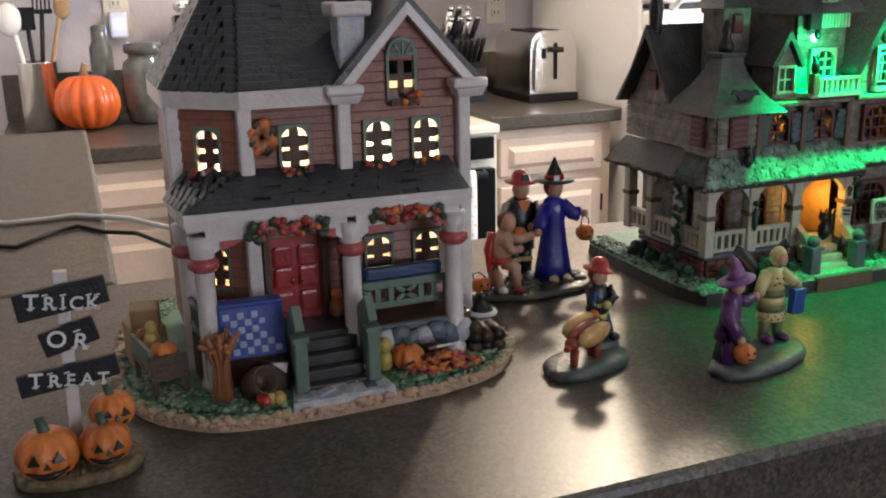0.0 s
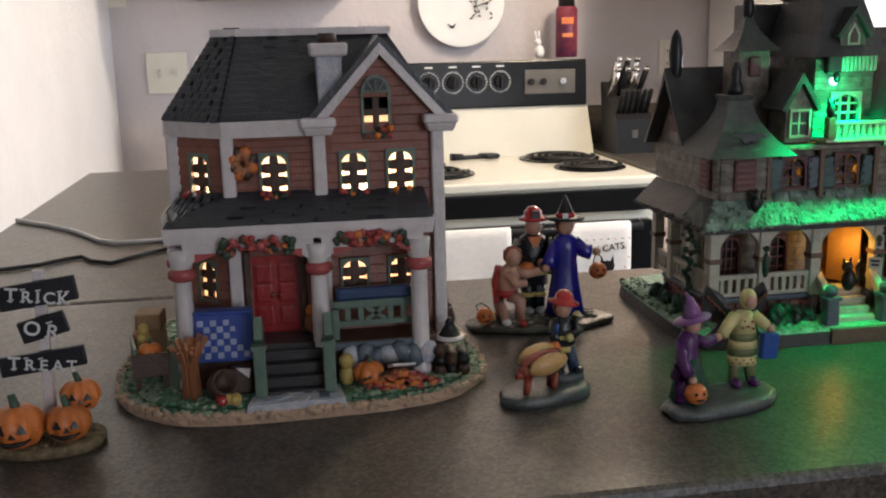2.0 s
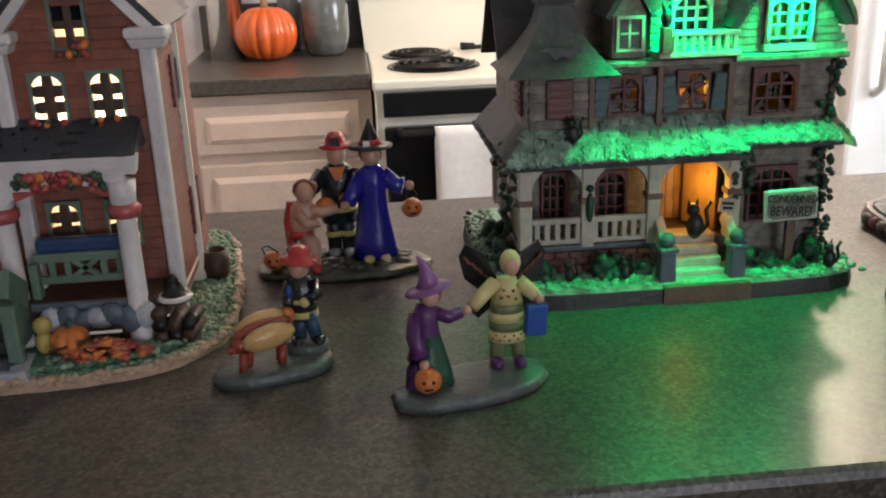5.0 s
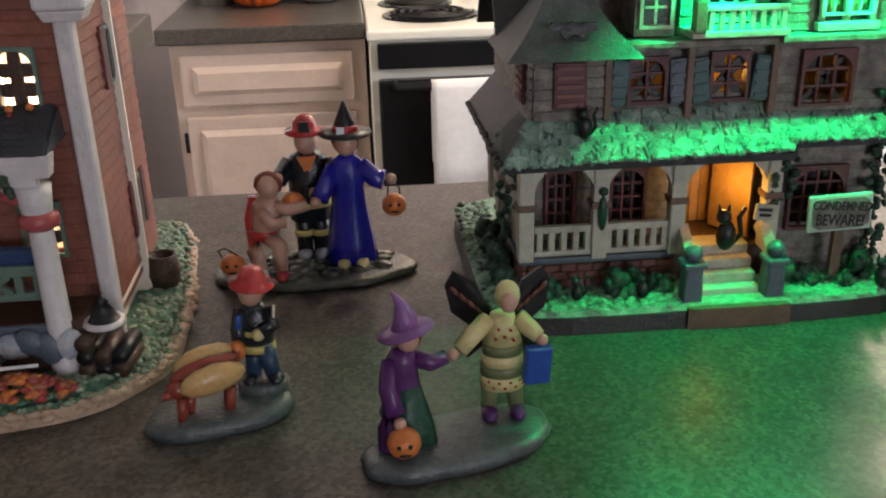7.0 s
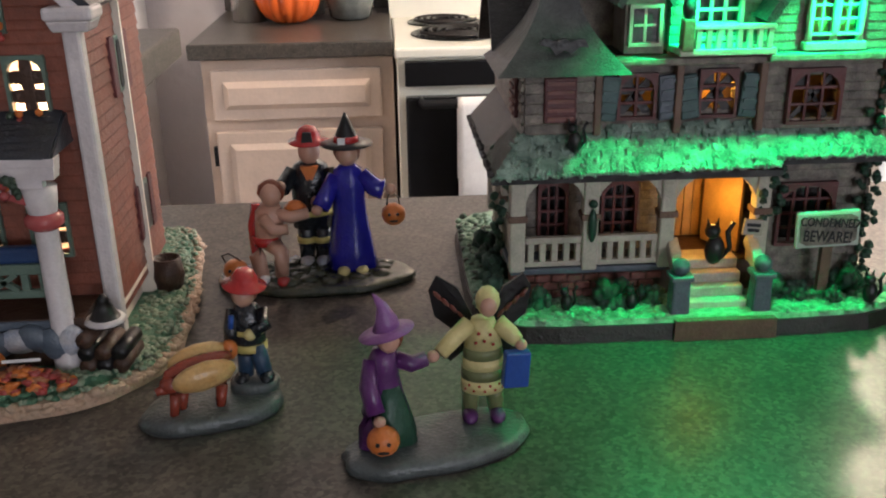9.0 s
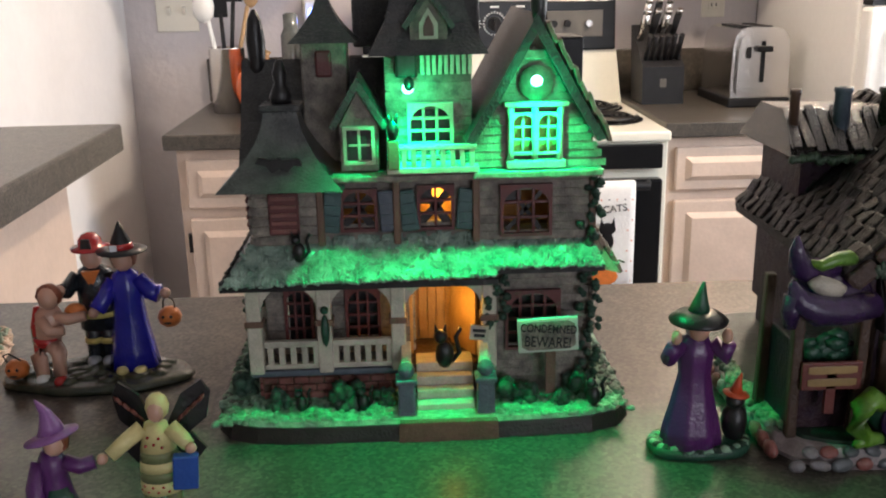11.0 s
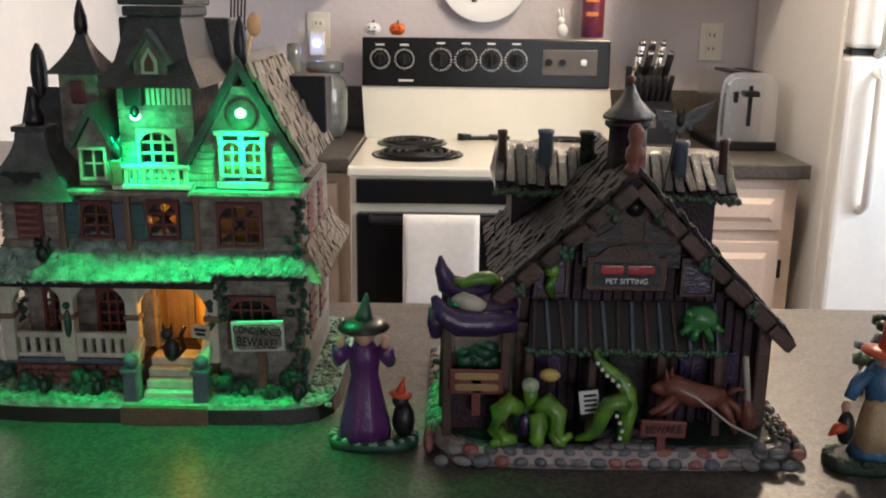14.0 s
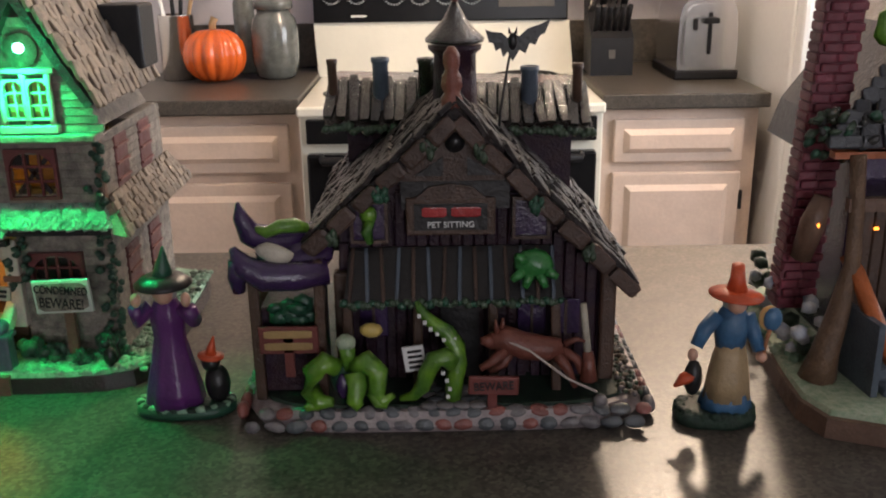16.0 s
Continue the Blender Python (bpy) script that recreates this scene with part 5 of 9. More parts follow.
for xg, w in ((0.2045, 0.019), (0.264, 0.019)):
    b = Sculpt(ao)
    for k in range(46):
        t = random.uniform(-1, 1)
        b.ball((xg + t * w, 0.4315 + random.uniform(-0.002, 0.0015), 0.0835 + 0.002 * (1 - abs(t)) + random.uniform(-0.0035, 0.0035)), random.uniform(0.0016, 0.0029), (REDFL, PINKBAND, REDFL, LEAFG, ORANGEP)[k % 5] if abs(t) < 0.8 else LEAFG, 1, 0.3)
    b.make("garland", A, "red berry and leaf garland")
# door
b = Sculpt(ao)
b.box((0.213, W + 0.003, 0.051), (0.030, 0.002, 0.047), REDDOOR)
dr = b.make("door", A, "panelled red double door")
for dx in (-0.0062, 0.0062):
    for z in (0.039, 0.052, 0.063):
        piece("door_panel", dr, (0.213 + dx - ao[0], W + 0.0012 - ao[1], z), (0.0092, 0.0022, 0.0105), REDDOOR)
for dx in (-0.0015, 0.0015):
    b = Sculpt(ao)
    b.tube([(0.213 + dx, W - 0.001, 0.049), (0.213 + dx * 1.6, W - 0.0025, 0.051), (0.213 + dx, W - 0.001, 0.053)], 0.0004, CHROME, 6)
    b.make("door_handle", dr, "small metal handle")
for x in (0.1985, 0.2275):
    b = Sculpt(ao)
    b.box((x, W - 0.001, 0.053), (0.0035, 0.003, 0.046), DKWOOD, bevel=0.0005)
    b.make("door_jamb", A, "dark door jamb")
# stair rails, balustrade, bench, quilt
for x in (0.2035, 0.2385):
    b = Sculpt(ao)
    b.box((x, 0.4165, 0.021), (0.0062, 0.0055, 0.028), GREENW, bevel=0.0008)
    b.box((x, 0.4165, 0.0355), (0.0075, 0.0068, 0.0022), GREENW)
    b.box((x, 0.427, 0.0385), (0.0045, 0.024, 0.0125), GREENW, (-34, 0, 0), bevel=0.0007)
    b.box((x, 0.427, 0.024), (0.003, 0.02, 0.022), GREENW)
    b.make("stair_rail", A, "sage green stair rail with newel")
b = Sculpt(ao)
for z in (0.046, 0.034):
    b.tube([(0.164, 0.442, z), (0.162, 0.455, z), (0.1615, 0.468, z)], 0.0017, GREENW, 6)
for k in range(4):
    b.box((0.1638 - k * 0.0006, 0.445 + k * 0.0065, 0.037), (0.0022, 0.0025, 0.018), GREENW)
b.make("side_railing", A, "sage green side railing")
b = Sculpt(ao)
b.box((0.1855, 0.4345, 0.0365), (0.030, 0.0022, 0.026), BLUEQ, (-10, 0, -3), bevel=0.0007)
b.box((0.1855, 0.439, 0.049), (0.030, 0.009, 0.0022), BLUEQ, (0, 0, -3), bevel=0.0008)
qt = b.make("quilt", A, "blue checked quilt over the railing")
for i in range(8):
    for j in range(6):
        if (i + j) % 2:
            piece("quilt_patch", qt, (0.1737 + i * 0.0033 - ao[0], 0.4331 + 0.0007 * (j - 2.5) - ao[1], 0.0275 + j * 0.0033), (0.0031, 0.0006, 0.0031), PALEQ, (-10, 0, -3))
b = Sculpt(ao)
for z, t in ((0.053, 0.0045), (0.0425, 0.0035)):
    b.box((0.2655, 0.4445, z), (0.046, 0.003, t), GREENW, bevel=0.0008)
for x in (0.2435, 0.2875):
    b.box((x, 0.4415, 0.037), (0.004, 0.006, 0.030), GREENW, bevel=0.0008)
for x in (0.2505, 0.2575, 0.2735, 0.2805):
    b.box((x, 0.4445, 0.0475), (0.0028, 0.002, 0.009), GREENW)
for s_ in (-1, 1):
    b.box((0.2655, 0.444, 0.0478), (0.0125, 0.0022, 0.0022), GREENW, (0, 35 * s_, 0))
b.box((0.2655, 0.4395, 0.033), (0.048, 0.012, 0.004), BLUEGREY, bevel=0.001)
bn = b.make("bench", A, "sage green porch bench with blue seat")
b = Sculpt(ao)
b.box((0.265, 0.4465, 0.0585), (0.041, 0.006, 0.007), BLUECUSH, bevel=0.0018)
b.make("cushion", bn, "dark blue cushion roll")
bn.location.z -= 0.0065
for k in range(7):
    pebble("footing_stone", A, (0.2505 + k * 0.0068 - ao[0], 0.4325 - ao[1], 0.0205 + 0.0015 * math.sin(k * 2.1)), (0.0100, 0.0058, 0.0125), BLUEGREY if k % 3 else STONEB, (0, 35 * k, 0))
# yard things moulded on the base
b = Sculpt(ao)
for dx, z in ((0.0, 0.013), (0.0, 0.021)):
    b.ball((0.2475 + dx, 0.427, z), (0.0042, 0.0042, 0.006 if z < 0.02 else 0.0042), YELLOWP, 2, 0.1)
b.make("gourd", A, "yellow gourd")
b = Sculpt(ao)
knobbly_pumpkin(b, (0.2590, 0.4255, 0.008), 0.0085, 0.0120, ORANGEP, 8)
b.make("pumpkin", A, "orange pumpkin")
b = Sculpt(ao)
for k in range(120):
    a, t = random.uniform(0, 6.28), random.random() ** 0.5
    b.ball((0.2755 + 0.0185 * t * math.cos(a), 0.4195 + 0.0075 * t * math.sin(a), 0.0088 + 0.0075 * (1 - t)), (0.0028, 0.0024, 0.0011), (ORANGEP, STALK, REDFL)[k % 3], 1, 0.3, rot=(random.uniform(-30, 30), random.uniform(-30, 30), 0))
b.make("leaf_heap", A, "heap of orange fallen leaves")["kind"] = "stuff"
b = Sculpt(ao)
b.box((0.276, 0.4205, 0.0185), (0.0135, 0.0065, 0.0012), TRIMW, (-25, 8, 20))
b.tube([(0.2695, 0.421, 0.0155), (0.252, 0.4165, 0.0125)], 0.0009, DKWOOD, 6)
b.make("rake", A, "pale garden rake on the leaves")
for k in range(7):
    b = Sculpt(ao)
    b.tube([(0.3035 + (k % 3) * 0.0065 - 0.006, 0.428, 0.0105 + (k // 3) * 0.0055), (0.3055 + (k % 3) * 0.0065 - 0.006, 0.446, 0.0105 + (k // 3) * 0.0055)], 0.0032, BLACKP if k % 2 else DKWOOD, 10)
    b.make("log", A, "dark firewood log")
b = Sculpt(ao)
b.lathe([(0.0075, 0.0), (0.0078, 0.0015), (0.0055, 0.003), (0.004, 0.006), (0.002, 0.009), (0.0026, 0.0095), (0.001, 0.012)], (0.3045, 0.437, 0.0255), BLACKP, 14)
b.lathe([(0.0072, 0.001), (0.0082, 0.0022), (0.0072, 0.0036)], (0.3045, 0.437, 0.0245), TRIMW, 14)
b.make("kettle", A, "black kettle on the log pile")
b = Sculpt(ao)
b.lathe([(0.0062, 0.008), (0.0078, 0.015), (0.0066, 0.0235), (0.0054, 0.0235), (0.0054, 0.020)], (0.3125, 0.510, 0), DKWOOD, 14)
b.make("barrel", A, "dark wooden barrel")
b = Sculpt(ao)
b.box((0.1435, 0.4555, 0.020), (0.017, 0.030, 0.003), DKWOOD, (0, 0, 12), bevel=0.0006)
b.box((0.136, 0.4565, 0.025), (0.0018, 0.030, 0.011), GREENW, (0, 0, 12))
b.box((0.1465, 0.4405, 0.022), (0.018, 0.002, 0.012), DKWOOD, (0, 0, 12))
for x, y in ((0.140, 0.4405), (0.1535, 0.4435), (0.134, 0.469), (0.147, 0.472)):
    b.box((x, y, 0.013), (0.0025, 0.0025, 0.013), DKWOOD)
b.make("garden_cart", A, "dark wooden cart with gourds")
b = Sculpt(ao)
knobbly_pumpkin(b, (0.1455, 0.449, 0.021), 0.0068, 0.0105, ORANGEP, 8)
b.make("pumpkin", A, "orange pumpkin in the cart")
b = Sculpt(ao)
b.ball((0.1415, 0.4585, 0.029), (0.0042, 0.0042, 0.0062), YELLOWP, 2, 0.1)
b.ball((0.1415, 0.4585, 0.036), (0.003, 0.003, 0.0038), YELLOWP, 2)
b.ball((0.1385, 0.466, 0.029), (0.0045, 0.0045, 0.005), STALK, 2, 0.2)
b.make("gourd", A, "yellow gourd in the cart")
b = Sculpt(ao)
b.box((0.140, 0.492, 0.018), (0.018, 0.02, 0.02), WOODL, (0, 0, 8), bevel=0.001)
b.box((0.141, 0.490, 0.033), (0.014, 0.016, 0.010), WOODL, (0, 0, -6), bevel=0.001)
b.make("crate", A, "pale wooden crates")
b = Sculpt(ao)
for k in range(26):
    a = k * 2.4
    r = 0.0006 * k ** 0.6
    b.tube([(0.1685 + r * math.cos(a), 0.4245 + r * math.sin(a), 0.0085), (0.1685 + r * 0.8 * math.cos(a), 0.4245 + r * 0.8 * math.sin(a), 0.026), (0.1685 + r * 1.6 * math.cos(a), 0.4245 + r * 1.6 * math.sin(a), 0.035), (0.1685 + r * 2.5 * math.cos(a), 0.4245 + r * 2.3 * math.sin(a), 0.040 - 0.003 * (k % 3))], [0.0013, 0.001, 0.0016, 0.0011], STALK, 6)
b.make("corn_shock", A, "brown bundle of corn stalks")
b = Sculpt(ao)
b.lathe([(0.0052, -0.008), (0.0072, -0.002), (0.0075, 0.003), (0.0068, 0.008), (0.0058, 0.008), (0.005, 0.0)], (0.1835, 0.4195, 0.0155), DKWOOD, 16, rot=(60, 0, 25))
bk2 = b.make("basket", A, "tipped woven basket")
for k, (dx, dy, mt) in enumerate([(0, 0, REDDOOR), (0.004, -0.0015, YELLOWP), (0.0075, -0.0005, YELLOWP), (0.001, -0.003, REDDOOR), (0.004, 0.0015, LEAFG), (0.0075, -0.0035, YELLOWP)]):
    b = Sculpt(ao)
    b.ball((0.1835 + dx, 0.411 + dy, 0.0115), 0.0029, mt, 2)
    b.make("apple", bk2)
b = Sculpt(ao)
b.box((0.1935, 0.427, 0.0155), (0.011, 0.008, 0.014), DKWOOD, (0, 0, 10), bevel=0.001)
b.prism([(0.191, 0.0235), (0.1985, 0.0225), (0.1975, 0.0175)], 0.4215, 0.4225, TRIMW)
b.make("sack", A, "brown sack with a white cloth")
b = Sculpt(ao)
b.ball((0.231, 0.450, 0.036), (0.0042, 0.0042, 0.0055), STALK, 2, 0.2)
b.ball((0.231, 0.450, 0.043), (0.003, 0.003, 0.0038), ORANGEP, 2)
b.make("porch_gourd", A, "brown gourd by the door")


# ---- the village: haunted mansion ----
bo_ = (0.552, 0.50, 0)
B = thing("toy_haunted_house", (0.552, 0.50, BAR), "grey haunted mansion with turrets, lit by green lamps", "toy house", "village houses")
F = 0.476
b = Sculpt(bo_)
bp = outline(0.5505, 0.527, 0.098, 0.077, 56, 7.0, 0.004, 2)
b.slab(bp, 0.0, 0.0075, DKBASE, 0.99)
b.make("base_edge", B, "black base edge")
b = Sculpt(bo_)
b.slab([(0.5505 + (x - 0.5505) * 0.985, 0.527 + (y - 0.527) * 0.98) for x, y in bp], 0.0065, 0.0098, TURFB, 0.985)
b.make("lawn", B, "rough turf round the mansion")
b = Sculpt(bo_)
random.seed(21)
for k in range(700):
    x, y = random.uniform(0.456, 0.645), random.choice((random.uniform(0.4525, 0.478), random.uniform(0.4525, 0.59)))
    if 0.538 < x < 0.584 and y < 0.48 or (0.474 < x < 0.628 and y > 0.479):
        continue
    b.ball((x, y, 0.0098), (0.0021, 0.0021, 0.0014), TURFB, 1, 0.6)
for k in range(520):
    x = random.choice((random.uniform(0.4555, 0.4725), random.uniform(0.6315, 0.6455)))
    b.ball((x, random.uniform(0.47, 0.592), 0.0098), (0.0019, 0.0021, 0.0016), TURFB if k % 3 else LEAFG, 1, 0.6)
g = b.make("rough_grass", B, "lumpy moulded turf")
g["kind"] = "stuff"
b = Sculpt(bo_)
b.slab([(0.5385, 0.4485), (0.5835, 0.4485), (0.5815, 0.474), (0.541, 0.474)], 0.0, 0.0092, DKBROWN, 0.985)
b.make("front_walk", B, "brown front walk slab")
# porch base, brick foundation
b = Sculpt(bo_)
b.box((0.509, 0.512, 0.0165), (0.068, 0.07, 0.016), DKWOOD)
b.box((0.562, 0.512, 0.0165), (0.04, 0.066, 0.016), DKWOOD)
b.make("porch_base", B, "dark porch base")
for i in range(9):
    for j in range(3):
        x = 0.4785 + i * 0.0072 + (0.0036 if j % 2 else 0)
        if x < 0.538:
            piece("brick", B, (x - bo_[0], 0.4772 - bo_[1], 0.0122 + j * 0.0038), (0.0066, 0.003, 0.0032), BRICKB, (0, 0, random.uniform(-2, 2)))
for i in range(10):
    for j in range(3):
        piece("brick", B, (0.4745 - bo_[0], 0.482 + i * 0.0072 - bo_[1], 0.0122 + j * 0.0038), (0.003, 0.0066, 0.0032), BRICKB)
b = Sculpt(bo_)
b.box((0.5055, 0.510, 0.0245), (0.070, 0.074, 0.003), BLUEGREY, bevel=0.0008)
b.make("porch_deck", B, "slate grey porch deck edge")
# steps
for k in range(4):
    b = Sculpt(bo_)
    b.box((0.5605, 0.4605 + k * 0.0052 + 0.006, 0.0105 + k * 0.0046), (0.0265, 0.0125, 0.0046), BONE, bevel=0.0006)
    b.make("step", B, "pale stone step")
for x in (0.5425, 0.5785):
    b = Sculpt(bo_)
    b.box((x, 0.459, 0.0165), (0.0085, 0.0085, 0.018), BLUEGREY, taper=0.9, bevel=0.001)
    b.box((x, 0.459, 0.0262), (0.0098, 0.0098, 0.0025), BLUEGREY, bevel=0.0006)
    b.ball((x, 0.459, 0.0306), 0.0040, BLUEGREY, 2)
    b.make("stair_pillar", B, "blue-grey stair pillar with ball")
    b = Sculpt(bo_)
    b.box((x, 0.469, 0.031), (0.005, 0.018, 0.006), BONE, (35, 0, 0), bevel=0.0007)
    b.make("stair_wall", B, "bone coloured stair cheek")
# ground floor walls set back behind the porch
hl = [(0.4855, 0.4985, 0.028, 0.06), (0.5145, 0.5305, 0.032, 0.059), (0.5475, 0.5765, 0.024, 0.066)]
boards(B, bo_, 0.476, 0.585, 0.026, 0.074, 0.4935, hl, GREYSID, 0.004, wob=0.6)
b = Sculpt(bo_)
b.box((0.5585, 0.545, 0.062), (0.14, 0.05, 0.11), GREYSID)
b.make("rear_wall", B, "plain grey rear wall block")
b = Sculpt(bo_)
b.box((0.562, 0.5125, 0.046), (0.034, 0.0015, 0.044), DOORWOOD)
b.box((0.5455, 0.503, 0.046), (0.0015, 0.02, 0.044), DOORWOOD)
b.box((0.5785, 0.503, 0.046), (0.0015, 0.02, 0.044), DOORWOOD)
b.make("hall_lining", B, "plank lined hall")
for k in range(5):
    piece("door_plank", B, (0.5515 + k * 0.0044 - bo_[0], 0.5105 - bo_[1], 0.0455), (0.0041, 0.0016, 0.040), DOORWOOD)
b = Sculpt(bo_)
b.box((0.571, 0.4935, 0.046), (0.002, 0.022, 0.040), DOORWOOD, (0, 0, 30), bevel=0.0005)
b.make("door", B, "plank door standing ajar")
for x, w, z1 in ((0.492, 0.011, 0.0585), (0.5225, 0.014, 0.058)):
    # black sheet in place of the darkness inside the room
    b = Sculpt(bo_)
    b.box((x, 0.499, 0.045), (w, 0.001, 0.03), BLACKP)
    b.make("dark_room", B, "black sheet standing in for the unlit room")
    window(B, bo_, x, 0.033, z1, w, 0.4925, DKSHUT, True, (2, 3), label="dark red framed window")
# ground floor wall right of the door
hr = [(0.5905, 0.6135, 0.0335, 0.060)]
boards(B, bo_, 0.584, 0.6285, 0.010, 0.0745, F + 0.001, hr, GREYSID, 0.004, wob=0.8)
window(B, bo_, 0.602, 0.0335, 0.060, 0.023, F, DKSHUT, True, (3, 3), label="dark red framed arched window")
# black sheet painted in as the unlit inside of the bay
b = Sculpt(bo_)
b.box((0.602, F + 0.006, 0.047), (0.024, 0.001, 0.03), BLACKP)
b.make("dark_room", B, "black sheet standing in for the unlit room")
side_boards(B, bo_, F, 0.572, 0.010, 0.0745, 0.6290, [(0.492, 0.512, 0.03, 0.06), (0.53, 0.55, 0.03, 0.06)], GREYSID, 0.004)
for y in (0.502, 0.54):
    for z in (0.045, 0.10):
        b = Sculpt(bo_)
        b.box((0.6292, y, z), (0.003, 0.019, 0.027), DKSHUT, bevel=0.0008)
        for k in range(3):
            b.box((0.6312, y, z - 0.008 + k * 0.008), (0.001, 0.018, 0.0012), BRICKB)
        b.make("side_window", B, "dark red shuttered side window")
# porch posts, arches, rails
for x, y in ((0.4735, F), (0.5055, F), (0.5395, F), (0.5815, F), (0.4735, 0.505), (0.4735, 0.535), (0.4735, 0.562)):
    b = Sculpt(bo_)
    b.box((x, y, 0.0465), (0.0068, 0.0068, 0.044), BONE, bevel=0.0008)
    b.box((x, y, 0.0495), (0.0085, 0.0085, 0.003), DKBROWN, bevel=0.0005)
    b.make("porch_post", B, "bone coloured porch post")


def band(o, parent, x0, x1, ztop, zspr, y, rise, material, label, side=None):
    b = Sculpt(o)
    pts = [(x0, ztop), (x1, ztop), (x1, zspr)]
    for k in range(1, 14):
        t = k / 14
        pts.append((x1 + (x0 - x1) * t, zspr + rise * math.sin(math.pi * t) ** 0.6))
    pts.append((x0, zspr))
    b.prism(pts, -0.0022, 0.0022, material)
    ob = b.make("porch_arch", parent, label)
    ob.matrix_basis = side if side else pose(0, y, 0)
    return ob


for x0, x1 in ((0.4765, 0.5030), (0.508, 0.5365), (0.5425, 0.5785)):
    band((bo_[0], bo_[1], 0), B, x0, x1, 0.0705, 0.0555, F, 0.0125, BONE, "bone coloured porch arch")
for yc in (0.4905, 0.520, 0.5485):
    ob = band((0, 0, 0), B, -0.0135, 0.0135, 0.0705, 0.0555, 0, 0.0125, BONE, "bone coloured side porch arch", pose(0.4735 - bo_[0], yc - bo_[1], 0, 0, 0, 90))


def rail(x0, x1, y, z0, z1, side=False):
    b = Sculpt(bo_)
    c = ((x0 + x1) / 2, y) if not side else (y, (x0 + x1) / 2)
    s = (x1 - x0, 0.0035) if not side else (0.0035, x1 - x0)
    b.box((*c, z1), (*s, 0.0032), BONE, bevel=0.0006)
    b.box((*c, z0), (*s, 0.0026), BONE, bevel=0.0006)
    r = b.make("rail", B, "bone coloured porch rail")
    n = max(2, round((x1 - x0) / 0.0052))
    for k in range(n):
        t = x0 + (x1 - x0) * (k + 0.5) / n
        p = (t, y) if not side else (y, t)
        piece("baluster", r, (p[0] - bo_[0], p[1] - bo_[1], (z0 + z1) / 2), (0.0028, 0.0028, z1 - z0), BONE, (0, 0, random.uniform(-8, 8)))


rail(0.477, 0.5035, F, 0.0275, 0.0385)
rail(0.5075, 0.5375, F, 0.0275, 0.0385)
rail(0.4785, 0.503, 0.4735, 0.0275, 0.0385, True)
rail(0.507, 0.533, 0.4735, 0.0275, 0.0385, True)
rail(0.537, 0.560, 0.4735, 0.0275, 0.0385, True)


# porch roofs
def rough_roof(name, low, high, material, label, bumps=26, seed=1):
    b = Sculpt(bo_)
    b.loft(low, high, material)
    random.seed(seed)
    l0, l1, h0, h1 = (Vector(v) for v in (low[0], low[1], high[0], high[1]))
    for k in range(bumps * 4):
        u, v = random.random(), random.random() ** 1.2
        p = l0.lerp(l1, u).lerp(h0.lerp(h1, u), v)
        n_ = 5
        d = Vector((random.uniform(-0.004, 0.004), -0.004, -0.0045)) * random.uniform(0.4, 1.0)
        b.tube([p + d * (j / n_ - 0.5) + Vector((random.uniform(-0.0007, 0.0007), -0.0009, 0.0009)) for j in range(n_)], [0.0003, 0.0008, 0.001, 0.0008, 0.0003], material, 5)
    for k in range(int((l1 - l0).length / 0.0016)):
        p = l0.lerp(l1, k * 0.0016 / (l1 - l0).length)
        b.ball(p + Vector((0, -0.0004, random.uniform(-0.0006, 0.0010))), (0.0014, 0.0013, random.uniform(0.0008, 0.0020)), material, 1, 0.5)
    return b.make(name, B, label)


r1 = rough_roof("porch_roof", [(0.4615, 0.4655, 0.0705), (0.585, 0.4655, 0.0725), (0.585, 0.50, 0.0725), (0.4615, 0.50, 0.0705)], [(0.476, 0.4795, 0.0875), (0.585, 0.4795, 0.0885), (0.585, 0.50, 0.0885), (0.476, 0.50, 0.0875)], SNOWROOF, "mossy ragged porch roof", 44, 2)
r2 = rough_roof("bay_roof", [(0.583, 0.467, 0.0755), (0.6335, 0.467, 0.0755), (0.6335, 0.50, 0.0755), (0.583, 0.50, 0.0755)], [(0.584, 0.4785, 0.0865), (0.6285, 0.4785, 0.0865), (0.6285, 0.50, 0.0865), (0.584, 0.50, 0.0865)], SNOWROOF, "mossy ragged bay roof", 24, 3)
rough_roof("side_porch_roof", [(0.4615, 0.578, 0.0705), (0.4615, 0.466, 0.0705), (0.50, 0.466, 0.0705), (0.50, 0.578, 0.0705)], [(0.476, 0.574, 0.0875), (0.476, 0.4795, 0.0875), (0.50, 0.4795, 0.0875), (0.50, 0.574, 0.0875)], GREYROOF, "grey side porch roof", 0, 4)
shingles(r1, bo_, (0.4615, 0.4655, 0.0705), (0.585, 0.4655, 0.0725), (0.476, 0.4795, 0.0875), (0.585, 0.4795, 0.0885), 6, 0.0105, SNOWROOF, lift=0.0014, jit=5)
shingles(r2, bo_, (0.583, 0.467, 0.0755), (0.6335, 0.467, 0.0755), (0.584, 0.4785, 0.0865), (0.6285, 0.4785, 0.0865), 5, 0.0095, SNOWROOF, lift=0.0014, jit=5)
b = Sculpt(bo_)
b.loft([(0.629, 0.467, 0.074), (0.6405, 0.4665, 0.071), (0.6405, 0.585, 0.071), (0.629, 0.58, 0.074)], [(0.6285, 0.478, 0.0875), (0.6295, 0.478, 0.0875), (0.6295, 0.575, 0.0875), (0.6285, 0.575, 0.0875)], SHAKE)
r3 = b.make("right_eave_roof", B, "straw coloured shake roof along the side")
shingles(r3, bo_, (0.6405, 0.4665, 0.071), (0.6405, 0.585, 0.071), (0.6295, 0.478, 0.0875), (0.6295, 0.575, 0.0875), 5, 0.006, SHAKE, lift=0.002, jit=9)
b = Sculpt(bo_)
